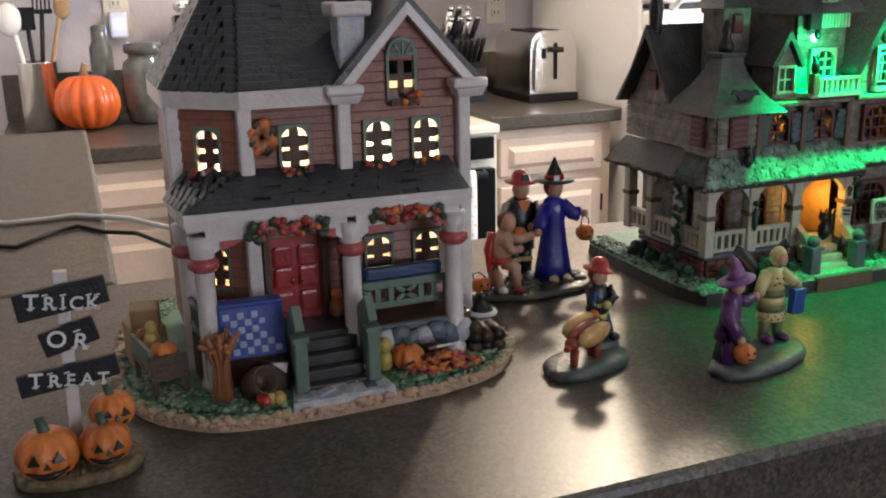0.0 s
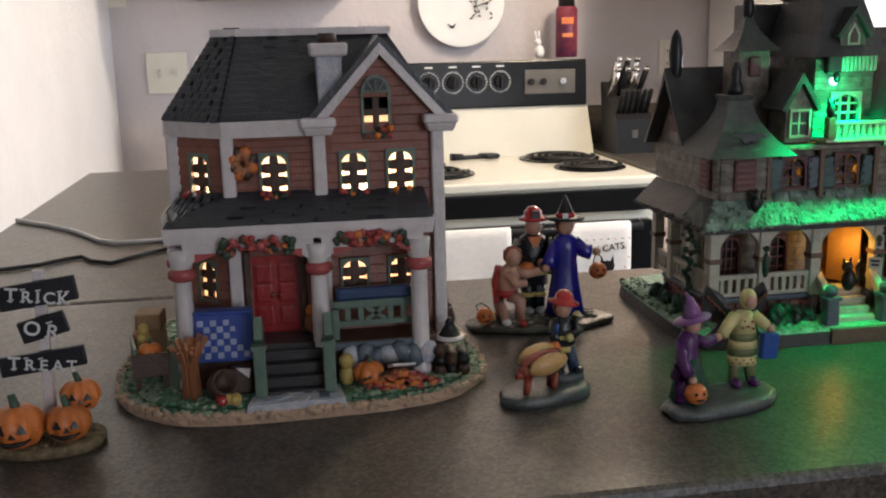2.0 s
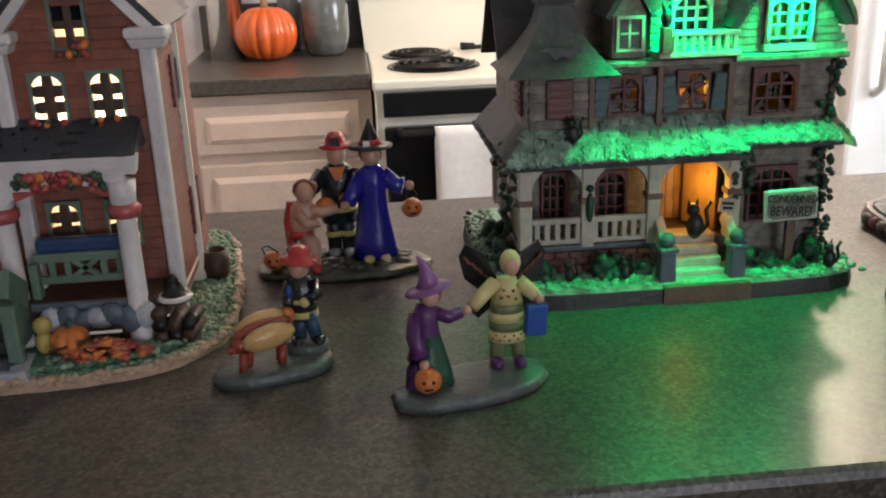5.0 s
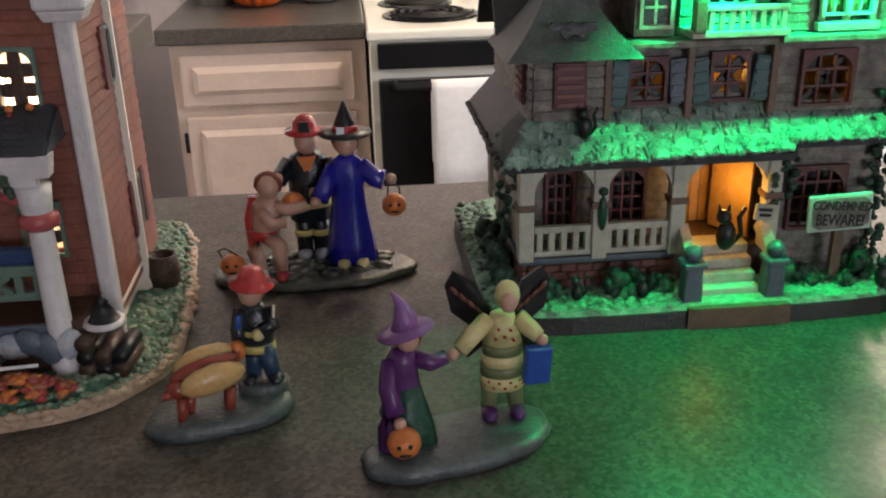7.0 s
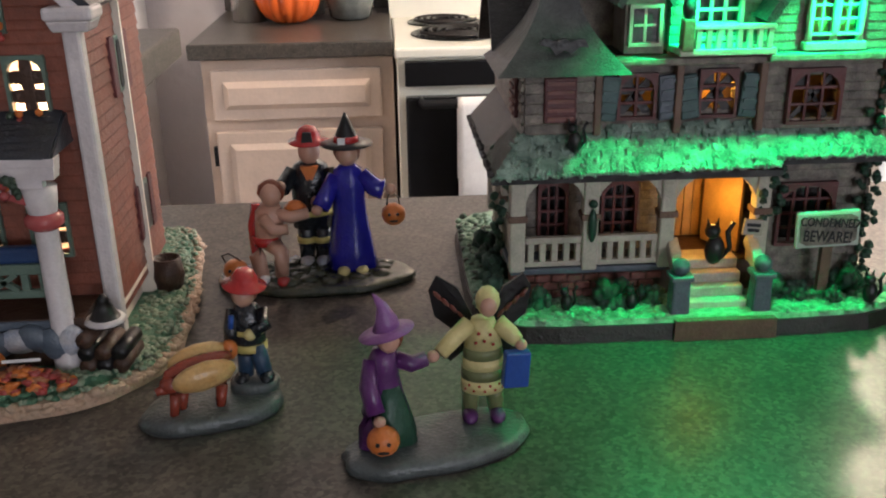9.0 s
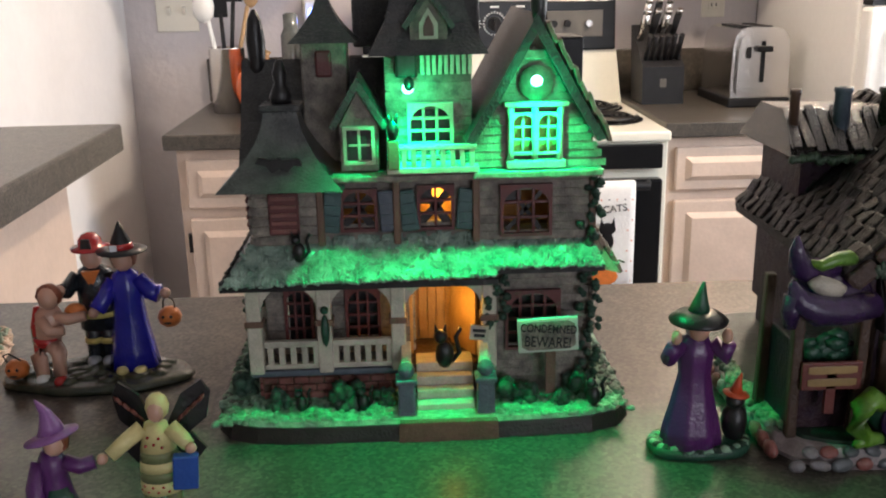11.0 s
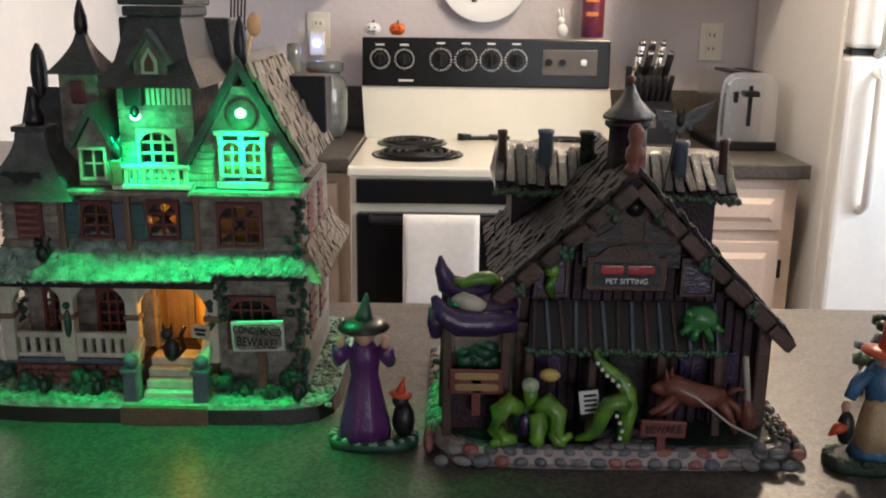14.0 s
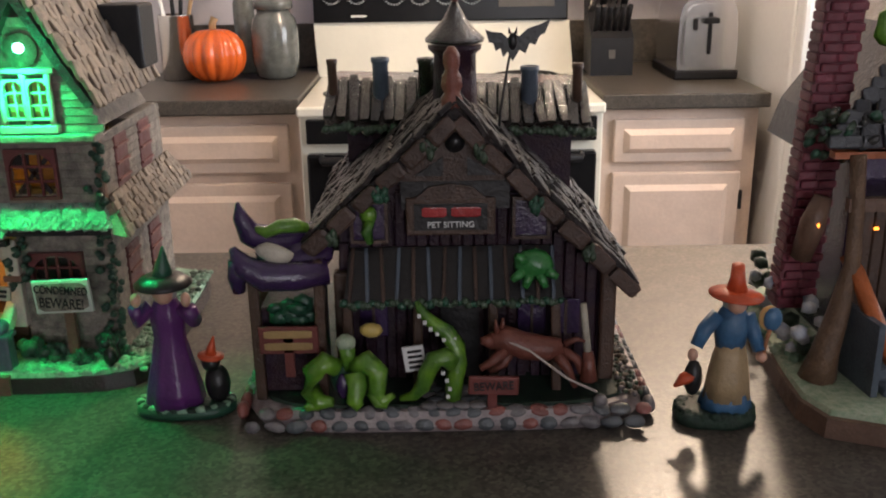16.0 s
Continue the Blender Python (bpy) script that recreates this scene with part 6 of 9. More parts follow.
b.box((0.523, 0.4665, 0.0695), (0.124, 0.004, 0.003), BLACKP)
b.box((0.608, 0.468, 0.074), (0.05, 0.004, 0.003), BLACKP)
b.make("gutter", B, "dark gutter line")
# first floor
hu = [(0.5165, 0.5305, 0.0925, 0.1095), (0.551, 0.565, 0.0925, 0.1105), (0.588, 0.6085, 0.0895, 0.1105)]
boards(B, bo_, 0.506, 0.576, 0.086, 0.1145, F + 0.003, hu[:2], GREYSID, 0.004, wob=1.0)
boards(B, bo_, 0.576, 0.629, 0.086, 0.1165, F - 0.001, hu[2:], GREYSID, 0.004, wob=1.0)
side_boards(B, bo_, F, 0.572, 0.0885, 0.1165, 0.6290, [], GREYSID, 0.004)
side_boards(B, bo_, 0.479, 0.572, 0.0885, 0.1165, 0.4755, [], GREYSID, 0.004, sign=-1)
b = Sculpt(bo_)
b.box((0.562, 0.512, 0.10), (0.12, 0.001, 0.03), DOORWOOD)
b.make("upper_lining", B, "amber lit inside wall")
for h in hu:
    xc, w = (h[0] + h[1]) / 2, h[1] - h[0]
    yy = F - 0.0025 if h[0] > 0.58 else F + 0.0015
    window(B, bo_, xc, h[2], h[3], w, yy, DKSHUT, True, (2 if w > 0.016 else 1, 2), label="dark red framed cracked window")
    b = Sculpt(bo_)
    th = 0.10 if h[0] > 0.58 else 0.26
    b.box((xc, yy + 0.0022, (h[2] + h[3]) / 2), (w * th, 0.001, (h[3] - h[2]) * 1.2), BLACKP, (0, 42, 0))
    b.box((xc, yy + 0.0022, (h[2] + h[3]) / 2), (w * th, 0.001, (h[3] - h[2]) * 1.1), BLACKP, (0, -35, 0))
    b.box((xc - w * 0.3, yy + 0.0025, h[3] - 0.004), (w * 0.4, 0.001, 0.008), BLACKP)
    b.make("broken_pane", B, "dark broken window pane")
for x, m_, a in ((0.5115, TEAL, 6), (0.5365, BLUEGREY, -4), (0.5455, TEAL, -8), (0.5715, TEAL, 5)):
    b = Sculpt(bo_)
    b.box((x, F + 0.0005, 0.1005), (0.0078, 0.002, 0.019), m_, (0, a, 0), bevel=0.0006)
    for k in range(4):
        b.box((x, F - 0.0008, 0.0935 + k * 0.0048), (0.0058, 0.001, 0.0018), m_, (0, a, 0))
    b.make("shutter", B, "crooked teal shutter")
for x in (0.5065, 0.5405, 0.576, 0.6285):
    b = Sculpt(bo_)
    b.box((x, F, 0.1005), (0.0032, 0.0045, 0.03), DKBROWN, bevel=0.0006)
    b.make("corner_board", B, "dark corner board")
b = Sculpt(bo_)
b.box((0.545, F - 0.001, 0.1165), (0.072, 0.012, 0.003), GREYSID, bevel=0.0008)
b.box((0.603, F - 0.004, 0.1175), (0.057, 0.012, 0.0035), GREYSID, bevel=0.0008)
b.make("cornice", B, "grey cornice ledge")
# corner turret
b = Sculpt(bo_)
b.box((0.4905, 0.4905, 0.0995), (0.030, 0.030, 0.027), GREYSID, bevel=0.0015)
b.make("turret_wall", B, "weathered grey turret wall")
for i in range(6):
    piece("clapboard", B, (0.4905 - bo_[0], 0.4752 - bo_[1], 0.0885 + i * 0.0044), (0.029, 0.0018, 0.0042), GREYSID, (-9, random.uniform(-1, 1), 0))
    piece("clapboard", B, (0.4752 - bo_[0], 0.4905 - bo_[1], 0.0885 + i * 0.0044), (0.0018, 0.029, 0.0042), GREYSID, (0, 9, 0))
for x, y, r in ((0.4905, 0.4738, 0), (0.4738, 0.4905, -90)):
    b = Sculpt((0, 0, 0))
    b.box((0, 0, 0), (0.0135, 0.0022, 0.019), DKSHUT, bevel=0.0005)
    for k in range(5):
        b.box((0, -0.0014, -0.0075 + k * 0.0037), (0.011, 0.001, 0.0016), BRICKB)
    ob = b.make("boarded_window", B, "dark red louvred window")
    ob.matrix_basis = pose(x - bo_[0], y - bo_[1], 0.101, 0, 0, r)


def bell_roof(c, w0, w1, z0, z1, material, name, label, n=8, flare=1.8):
    """Square roof with concave, flared sides."""
    b = Sculpt(bo_)
    rows = []
    for k in range(n + 1):
        t = k / n
        r, z = w1 + (w0 - w1) * (1 - t) ** flare, z0 + (z1 - z0) * t
        rows.append([b.bm.verts.new((c[0] + sx * r, c[1] + sy * r, z)) for sx, sy in ((-1, -1), (1, -1), (1, 1), (-1, 1))])
    for p, q in zip(rows, rows[1:]):
        for k in range(4):
            b.bm.faces.new((p[k], p[(k + 1) % 4], q[(k + 1) % 4], q[k]))
    b.bm.faces.new(rows[0][::-1])
    b.bm.faces.new(rows[-1])
    b._set([v for g in rows for v in g], material, False)
    return b.make(name, B, label)


bell_roof((0.4905, 0.4905), 0.0275, 0.0075, 0.113, 0.145, SLATEROOF, "turret_roof", "grey flared turret roof")
b = Sculpt(bo_)
b.box((0.4905, 0.4905, 0.1465), (0.018, 0.018, 0.003), GREYROOF, bevel=0.0006)
b.lathe([(0.0046, 0.148), (0.0052, 0.151), (0.0040, 0.154), (0.0026, 0.157), (0.0034, 0.161), (0.0014, 0.167)], (0.4905, 0.4905, 0), BLACKP, 12)
b.make("turret_finial", B, "dark turned finial")
b = Sculpt(bo_)
b.prism([(0.4905 + x, 0.1245 + z) for x, z in ((-0.0105, 0.0005), (-0.0085, 0.0030), (-0.0030, 0.0018), (0.0, 0.0028), (0.0020, 0.0018), (0.0085, 0.0022), (0.0100, -0.0012), (0.0062, -0.0008), (0.0035, -0.0036), (0.0, -0.0022), (-0.0032, -0.0040), (-0.0055, -0.0010))], 0.4688, 0.4706, BLACKP)
b.make("roof_bat", B, "flat black bat on the turret roof")
# gable at the side
b = Sculpt(bo_)
b.loft([(0.4745, 0.515, 0.115), (0.4745, 0.565, 0.115), (0.4745, 0.54, 0.1535)], [(0.53, 0.515, 0.115), (0.53, 0.565, 0.115), (0.53, 0.54, 0.1535)], GREYSID)
b.make("side_gable_wall", B, "grey side gable")
for s_ in (-1, 1):
    b = Sculpt(bo_)
    b.loft([(0.466, 0.54, 0.163), (0.466, 0.54 + s_ * 0.016, 0.135), (0.466, 0.54 + s_ * 0.034, 0.112), (0.466, 0.54 + s_ * 0.030, 0.112), (0.466, 0.54, 0.156)],
           [(0.55, 0.54, 0.163), (0.55, 0.54 + s_ * 0.016, 0.135), (0.55, 0.54 + s_ * 0.034, 0.112), (0.55, 0.54 + s_ * 0.030, 0.112), (0.55, 0.54, 0.156)], GREYROOF)
    b.make("side_gable_roof", B, "steep dark grey gable roof")
b = Sculpt(bo_)
b.box((0.4735, 0.54, 0.128), (0.002, 0.009, 0.012), DKSHUT, bevel=0.0006)
b.make("gable_window", B, "small red gable window")
b = Sculpt(bo_)
b.lathe([(0.003, 0.150), (0.004, 0.160), (0.0048, 0.172), (0.0035, 0.182), (0.001, 0.187)], (0.4735, 0.54, 0), BLACKP, 10)
b.make("gable_finial", B, "black pointed finial")
# left tower behind
b = Sculpt(bo_)
b.box((0.509, 0.515, 0.146), (0.021, 0.021, 0.056), GREYSID, bevel=0.001)
b.make("left_tower_wall", B, "grey stone tower")
b = Sculpt(bo_)
b.box((0.509, 0.5035, 0.1635), (0.0075, 0.002, 0.012), DKSHUT, bevel=0.001)
b.make("tower_window", B, "narrow red tower window")
bell_roof((0.509, 0.515), 0.0155, 0.002, 0.173, 0.197, GREYROOF, "left_tower_roof", "dark pointed tower roof")
b = Sculpt(bo_)
b.lathe([(0.002, 0.190), (0.0036, 0.196), (0.0034, 0.202), (0.0018, 0.208), (0.0005, 0.212)], (0.509, 0.515, 0), BLACKP, 10)
b.make("tower_finial", B, "black tower finial")
# central tower
boards(B, bo_, 0.537, 0.575, 0.118, 0.168, 0.482, [(0.5475, 0.5655, 0.1245, 0.1465)], GREYSID, 0.0038, wob=1.2)
b = Sculpt(bo_)
b.box((0.556, 0.512, 0.146), (0.038, 0.052, 0.056), GREYSID, bevel=0.001)
b.make("tower_wall", B, "grey tower core")
window(B, bo_, 0.5565, 0.1245, 0.1465, 0.0175, 0.4805, BONE, True, (2, 3), label="pale arched tower window")
# black sheet stands in for the shade inside the tower
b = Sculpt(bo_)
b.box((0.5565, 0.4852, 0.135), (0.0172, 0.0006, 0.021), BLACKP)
b.make("dark_room", B, "black sheet standing in for the unlit tower room")
for k in range(9):
    piece("fringe_slat", B, (0.5535 + k * 0.0026 - bo_[0], 0.4805 - bo_[1], 0.1645), (0.0018, 0.002, 0.009), BONE, (0, random.uniform(-3, 3), 0))
b = Sculpt(bo_)
sq = lambda x0, x1, y0, y1, z: [(x0, y0, z), (x1, y0, z), (x1, y1, z), (x0, y1, z)]
b.loft(sq(0.5305, 0.582, 0.472, 0.545, 0.169), sq(0.5375, 0.5745, 0.4815, 0.54, 0.182), GREYROOF)
b.loft(sq(0.5375, 0.5745, 0.4815, 0.54, 0.182), sq(0.543, 0.569, 0.489, 0.535, 0.203), GREYROOF)
b.make("tower_roof", B, "dark mansard tower roof")
b = Sculpt(bo_)
b.box((0.556, 0.511, 0.2055), (0.030, 0.05, 0.005), GREYROOF, bevel=0.001)
b.box((0.556, 0.511, 0.211), (0.033, 0.052, 0.005), GREYROOF, bevel=0.001)
b.box((0.556, 0.511, 0.217), (0.030, 0.048, 0.006), GREYROOF, bevel=0.001)
b.make("tower_crown", B, "dark stepped tower crown")
b = Sculpt(bo_)
b.prism([(0.5485, 0.174), (0.5645, 0.174), (0.5645, 0.182), (0.5565, 0.194), (0.5485, 0.182)], 0.4765, 0.498, GREYSID)
b.prism([(0.5525, 0.1755), (0.5605, 0.1755), (0.5605, 0.182), (0.5565, 0.1885), (0.5525, 0.182)], 0.4757, 0.4767, BONE)
b.prism([(0.5543, 0.1768), (0.5587, 0.1768), (0.5587, 0.181), (0.5565, 0.1855), (0.5543, 0.181)], 0.4749, 0.4759, DKSHUT)
dm = b.make("tower_dormer", B, "small pointed tower dormer")
for s_ in (-1, 1):
    b = Sculpt(bo_)
    b.prism([(0.5565, 0.1975), (0.5565, 0.1935), (0.5565 + s_ * 0.0095, 0.1795), (0.5565 + s_ * 0.0115, 0.181)], 0.4735, 0.498, GREYROOF)
    b.make("dormer_roof", dm, "dark dormer roof")
# balcony
b = Sculpt(bo_)
b.box((0.557, 0.474, 0.1205), (0.040, 0.016, 0.003), BONE, bevel=0.0006)
b.box((0.559, 0.4675, 0.1305), (0.034, 0.0025, 0.0024), BONE, (0, 0.8, 0), bevel=0.0005)
bl = b.make("balcony", B, "pale balcony with rail")
for k in range(8):
    piece("baluster", bl, (0.5445 + k * 0.0042 - bo_[0], 0.4675 - bo_[1], 0.1258), (0.0021, 0.0021, 0.0088), BONE, (0, random.uniform(-5, 5), 0))
b = Sculpt(bo_)
b.box((0.540, 0.468, 0.1275), (0.005, 0.005, 0.013), DKBROWN, bevel=0.0006)
b.ball((0.540, 0.468, 0.138), (0.0028, 0.0028, 0.0048), BLACKP, 2)
b.cone((0.539, 0.468, 0.141), (0.5375, 0.468, 0.1455), 0.0014, 0.0003, BLACKP)
b.cone((0.541, 0.468, 0.141), (0.542, 0.468, 0.1455), 0.0014, 0.0003, BLACKP)
b.make("cat_on_post", B, "black cat sitting on the balcony post")
b = Sculpt(bo_)
b.box((0.5465, 0.4795, 0.1645), (0.0095, 0.005, 0.011), BLACKP, bevel=0.0012)
b.ball((0.5475, 0.4765, 0.1565), (0.0024, 0.002, 0.0032), BLACKP, 2)
b.make("hanging_bat_box", B, "black bat hanging under the eave")
# small dormer left
b = Sculpt(bo_)
b.box((0.525, 0.487, 0.129), (0.0165, 0.02, 0.02), GREYSID)
b.prism([(0.5165, 0.139), (0.5335, 0.139), (0.525, 0.154)], 0.477, 0.497, GREYSID)
d2 = b.make("left_dormer", B, "leaning grey dormer")
window(B, bo_, 0.525, 0.1235, 0.1375, 0.011, 0.4762, BONE, False, (1, 1), label="pale four-pane dormer window")
# dormer's inner shade is a flat black sheet
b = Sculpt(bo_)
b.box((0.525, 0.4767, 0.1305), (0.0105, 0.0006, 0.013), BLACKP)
b.make("dark_room", B, "black sheet standing in for the unlit dormer room")
for s_ in (-1, 1):
    b = Sculpt(bo_)
    b.prism([(0.525, 0.1605), (0.525, 0.1545), (0.525 + s_ * 0.0105, 0.1375), (0.525 + s_ * 0.0128, 0.139)], 0.4735, 0.50, GREYROOF)
    b.make("dormer_roof", d2, "grey dormer roof")
# big right gable
gl = lambda z: (0.6018 - (0.178 - z) * 0.56, 0.6018 + (0.178 - z) * 0.56)
boards(B, bo_, 0.576, 0.628, 0.1195, 0.170, 0.473, [(0.5905, 0.6125, 0.1245, 0.145)], GREYSID, 0.0036, limit=gl, wob=1.5)
b = Sculpt(bo_)
b.prism([(0.577, 0.119), (0.627, 0.119), (0.6018, 0.172)], 0.4765, 0.56, GREYSID)
b.make("gable_core", B, "grey gable core")
for x in (0.5965, 0.6075):
    window(B, bo_, x, 0.1265, 0.143, 0.0085, 0.4712, BONE, True, (1, 2), label="pale arched gable window", bw=0.0010, frame_w=0.0009)
    # the room's amber light is only this sheet's colour; no lamp behind
    b = Sculpt(bo_)
    b.box((x, 0.4752, 0.1345), (0.0085, 0.0008, 0.018), DOORWOOD)
    b.make("amber_room", B, "amber-brown sheet standing in for the lit room")
b = Sculpt(bo_)
b.box((0.602, 0.4705, 0.1215), (0.026, 0.005, 0.0035), BONE, bevel=0.0006)
b.box((0.602, 0.4705, 0.1475), (0.028, 0.004, 0.0022), BONE, bevel=0.0004)
for x in (0.591, 0.6015, 0.6125):
    b.lathe([(0.0016, 0.123), (0.0012, 0.127), (0.0016, 0.134), (0.0012, 0.141), (0.0018, 0.1465)], (x, 0.4705, 0), BONE, 10)
b.make("gable_window_surround", B, "pale window surround with columns")
b = Sculpt(bo_)
b.lathe([(0.0075, -0.001), (0.0075, 0.001)], (0.602, 0.4715, 0.1565), GREYSID, 20, rot=(90, 0, 0))
b.make("gable_roundel", B, "weathered grey gable roundel")
for s_ in (-1, 1):
    b = Sculpt(bo_)
    b.prism([(0.6018, 0.1855), (0.6018, 0.1775), (0.6018 + s_ * 0.0165, 0.148), (0.6018 + s_ * 0.027, 0.131), (0.6018 + s_ * 0.0305, 0.1325), (0.6018 + s_ * 0.0195, 0.1505)], 0.467, 0.565, GREYROOF)
    gr = b.make("gable_roof", B, "steep grey gable roof")
    if s_ > 0:
        shingles(gr, bo_, (0.6335, 0.4665, 0.1315), (0.6335, 0.565, 0.1315), (0.606, 0.4665, 0.180), (0.606, 0.565, 0.180), 8, 0.0068, SHAKE, lift=0.0022, jit=9)
b = Sculpt(bo_)
b.lathe([(0.0024, 0.178), (0.0032, 0.186), (0.0036, 0.192), (0.0024, 0.199), (0.0007, 0.204)], (0.603, 0.472, 0), BLACKP, 10)
b.make("gable_finial", B, "black gable finial")
b = Sculpt(bo_)
b.box((0.552, 0.548, 0.185), (0.062, 0.022, 0.034), GREYROOF, bevel=0.0015)
b.make("rear_roof", B, "dark rear roof block")
b = Sculpt(bo_)
b.box((0.622, 0.552, 0.155), (0.026, 0.026, 0.032), BLACKMAT, bevel=0.0015)
b.make("battery_box", B, "black plastic box behind the roof")
# green lamps
for x, y, z in ((0.547, 0.4785, 0.1545), (0.602, 0.4695, 0.1575)):
    b = Sculpt(bo_)
    b.ball((x, y, z), (0.0026, 0.002, 0.0024), GREENLED, 2)
    b.make("green_lamp", B, "tiny bright green lamp")
# yard: shrubs, signs, animals, vines
for k, (x, y, r) in enumerate([(0.4825, 0.468, 0.007), (0.5145, 0.468, 0.0095), (0.5325, 0.468, 0.0065), (0.5885, 0.470, 0.0085), (0.598, 0.467, 0.007), (0.6235, 0.4715, 0.009), (0.613, 0.463, 0.006), (0.4665, 0.484, 0.0075), (0.4665, 0.503, 0.0085), (0.4655, 0.522, 0.0065), (0.4665, 0.541, 0.008)]):
    b = Sculpt(bo_)
    bush(b, (x, y, 0.0085), (r, r * 0.8, r * 1.25), SHRUB, 22, k + 40)
    b.make("shrub", B, "small rounded shrub")
random.seed(9)
for x0, z0, z1 in ((0.6275, 0.01, 0.115), (0.585, 0.045, 0.07), (0.4695, 0.02, 0.075)):
    b = Sculpt(bo_)
    z = z0
    y0 = F - 0.003 if x0 > 0.5 else 0.50
    while z < z1:
        b.ball((x0 + random.uniform(-0.005, 0.005), y0 + random.uniform(-0.001, 0.001), z), random.uniform(0.0016, 0.0026), SHRUB, 1, 0.5)
        z += 0.0016
    b.make("vine", B, "leafy climbing vine")
b = Sculpt(bo_)
b.box((0.6075, 0.4645, 0.0435), (0.0275, 0.0025, 0.0165), MINT, (0, -3, -3), bevel=0.0006)
b.box((0.609, 0.466, 0.026), (0.0045, 0.003, 0.024), DKBROWN)
sg = b.make("warning_sign", B, "pale board sign with dark words")
piece("sign_panel", sg, (0.6075 - bo_[0], 0.4629 - bo_[1], 0.0435), (0.0245, 0.0008, 0.0135), GREYSID, (0, -3, -3))
text_mesh("CONDEMNED", 0.0056, BLACKP, pose(0.6075 - bo_[0], 0.4623 - bo_[1], 0.0468, 90, 3, -3) @ Matrix.Diagonal((0.72, 1, 1, 1)), "sign_lettering", sg, 0.0002)
text_mesh("BEWARE!", 0.0072, BLACKP, pose(0.6072 - bo_[0], 0.4623 - bo_[1], 0.0403, 90, 3, -3) @ Matrix.Diagonal((0.72, 1, 1, 1)), "sign_lettering", sg, 0.0002)
b = Sculpt(bo_)
b.box((0.5765, 0.4695, 0.0435), (0.0085, 0.0016, 0.007), BONE, (0, 6, 0))
b.box((0.5765, 0.4684, 0.0448), (0.006, 0.0006, 0.0014), BLACKP, (0, 6, 0))
b.box((0.5765, 0.4684, 0.0424), (0.005, 0.0006, 0.0014), BLACKP, (0, 6, 0))
b.make("door_sign", B, "small pale sign with dark bars")
for x, y, z, s_ in ((0.5605, 0.470, 0.0265, 1.5), (0.628, 0.4585, 0.010, 1.1), (0.5225, 0.462, 0.010, 0.9), (0.494, 0.463, 0.0098, 0.9), (0.4965, 0.4705, 0.0795, 1.0)):
    b = Sculpt(bo_)
    b.ball((x, y, z + 0.0045 * s_), (0.003 * s_, 0.0025 * s_, 0.0048 * s_), BLACKP, 2)
    b.ball((x - 0.0012 * s_, y - 0.0005, z + 0.0105 * s_), 0.0023 * s_, BLACKP, 2)
    for d in (-0.0012, 0.0012):
        b.cone((x - 0.0012 * s_ + d * s_, y, z + 0.0118 * s_), (x - 0.0012 * s_ + d * 1.4 * s_, y, z + 0.0145 * s_), 0.0008 * s_, 0.0001, BLACKP, 6)
    b.tube([(x + 0.002 * s_, y, z + 0.002 * s_), (x + 0.0045 * s_, y, z + 0.005 * s_), (x + 0.0035 * s_, y, z + 0.010 * s_), (x + 0.005 * s_, y, z + 0.013 * s_)], 0.0008 * s_, BLACKP, 6)
    b.make("black_cat", B, "small black cat")
b = Sculpt(bo_)
b.ball((0.506, 0.4715, 0.046), (0.002, 0.0018, 0.008), DKGREEN, 2)
b.ball((0.506, 0.4715, 0.056), 0.002, DKGREEN, 2)
b.make("hanging_ghoul", B, "dark green hanging ornament")


# ---- the village: creature barn ----
cO = (0.787, 0.47, 0)
C = thing("toy_creature_barn", (0.787, 0.47, BAR), "dark glossy barn with creatures on a cobbled base", "toy house", "village houses")
b = Sculpt(cO)
cp_ = outline(0.7865, 0.492, 0.0905, 0.0845, 56, 6.0, 0.006, 5)
b.slab([(0.7865 + (x - 0.7865) * 0.985, 0.492 + (y - 0.492) * 0.985) for x, y in cp_], 0.0, 0.003, GROUT, 1.012)
b.slab(cp_, 0.003, 0.0092, GROUT, 0.975)
b.make("base_slab", C, "pale grouted base rim")
random.seed(31)
for k in range(19):
    x = 0.7045 + k * 0.0090
    for j in range(2):
        pebble("cobble", C, (x + (0.0045 if j else 0) - cO[0] + random.uniform(-0.0010, 0.0010), 0.4085 + j * 0.0022 - cO[1], 0.0034 + j * 0.0050), (random.uniform(0.0062, 0.0092), 0.0030, random.uniform(0.0042, 0.0058)), random.choice((COBBLE, COBBLER, COBBLED, COBBLED)), (-12 - 30 * j + random.uniform(-8, 8), random.uniform(-14, 14), random.uniform(-8, 8)))
for s_, x in ((-1, 0.6975), (1, 0.8755)):
    for k in range(15):
        pebble("cobble", C, (x - cO[0] + s_ * 0.0002, 0.422 + k * 0.0088 - cO[1], 0.0048), (0.005, 0.0095, 0.0072), random.choice((COBBLE, COBBLER, COBBLED)), (random.uniform(-10, 10), 0, 0))
b = Sculpt(cO)
b.slab([(0.7865 + (x - 0.7865) * 0.955, 0.492 + (y - 0.492) * 0.95) for x, y in cp_], 0.0075, 0.0105, DKTURF, 0.98)
b.make("lawn", C, "dark wet-looking turf")
for k in range(17):
    pebble("path_stone", C, (0.779 + (k % 4) * 0.007 + (0.003 if k // 4 % 2 else 0) - cO[0], 0.4125 + (k // 4) * 0.0048 - cO[1], 0.0106), (0.0076, 0.0056, 0.003), random.choice((COBBLE, COBBLED)), (0, 0, random.uniform(-20, 20)))
b = Sculpt(cO)
for k in range(260):
    b.ball((random.uniform(0.8625, 0.8715), random.uniform(0.42, 0.53), 0.0105 + random.uniform(0, 0.0015)), random.uniform(0.0011, 0.0019), (SHAKE, COBBLE, LEAFG)[k % 3], 1, 0.3)
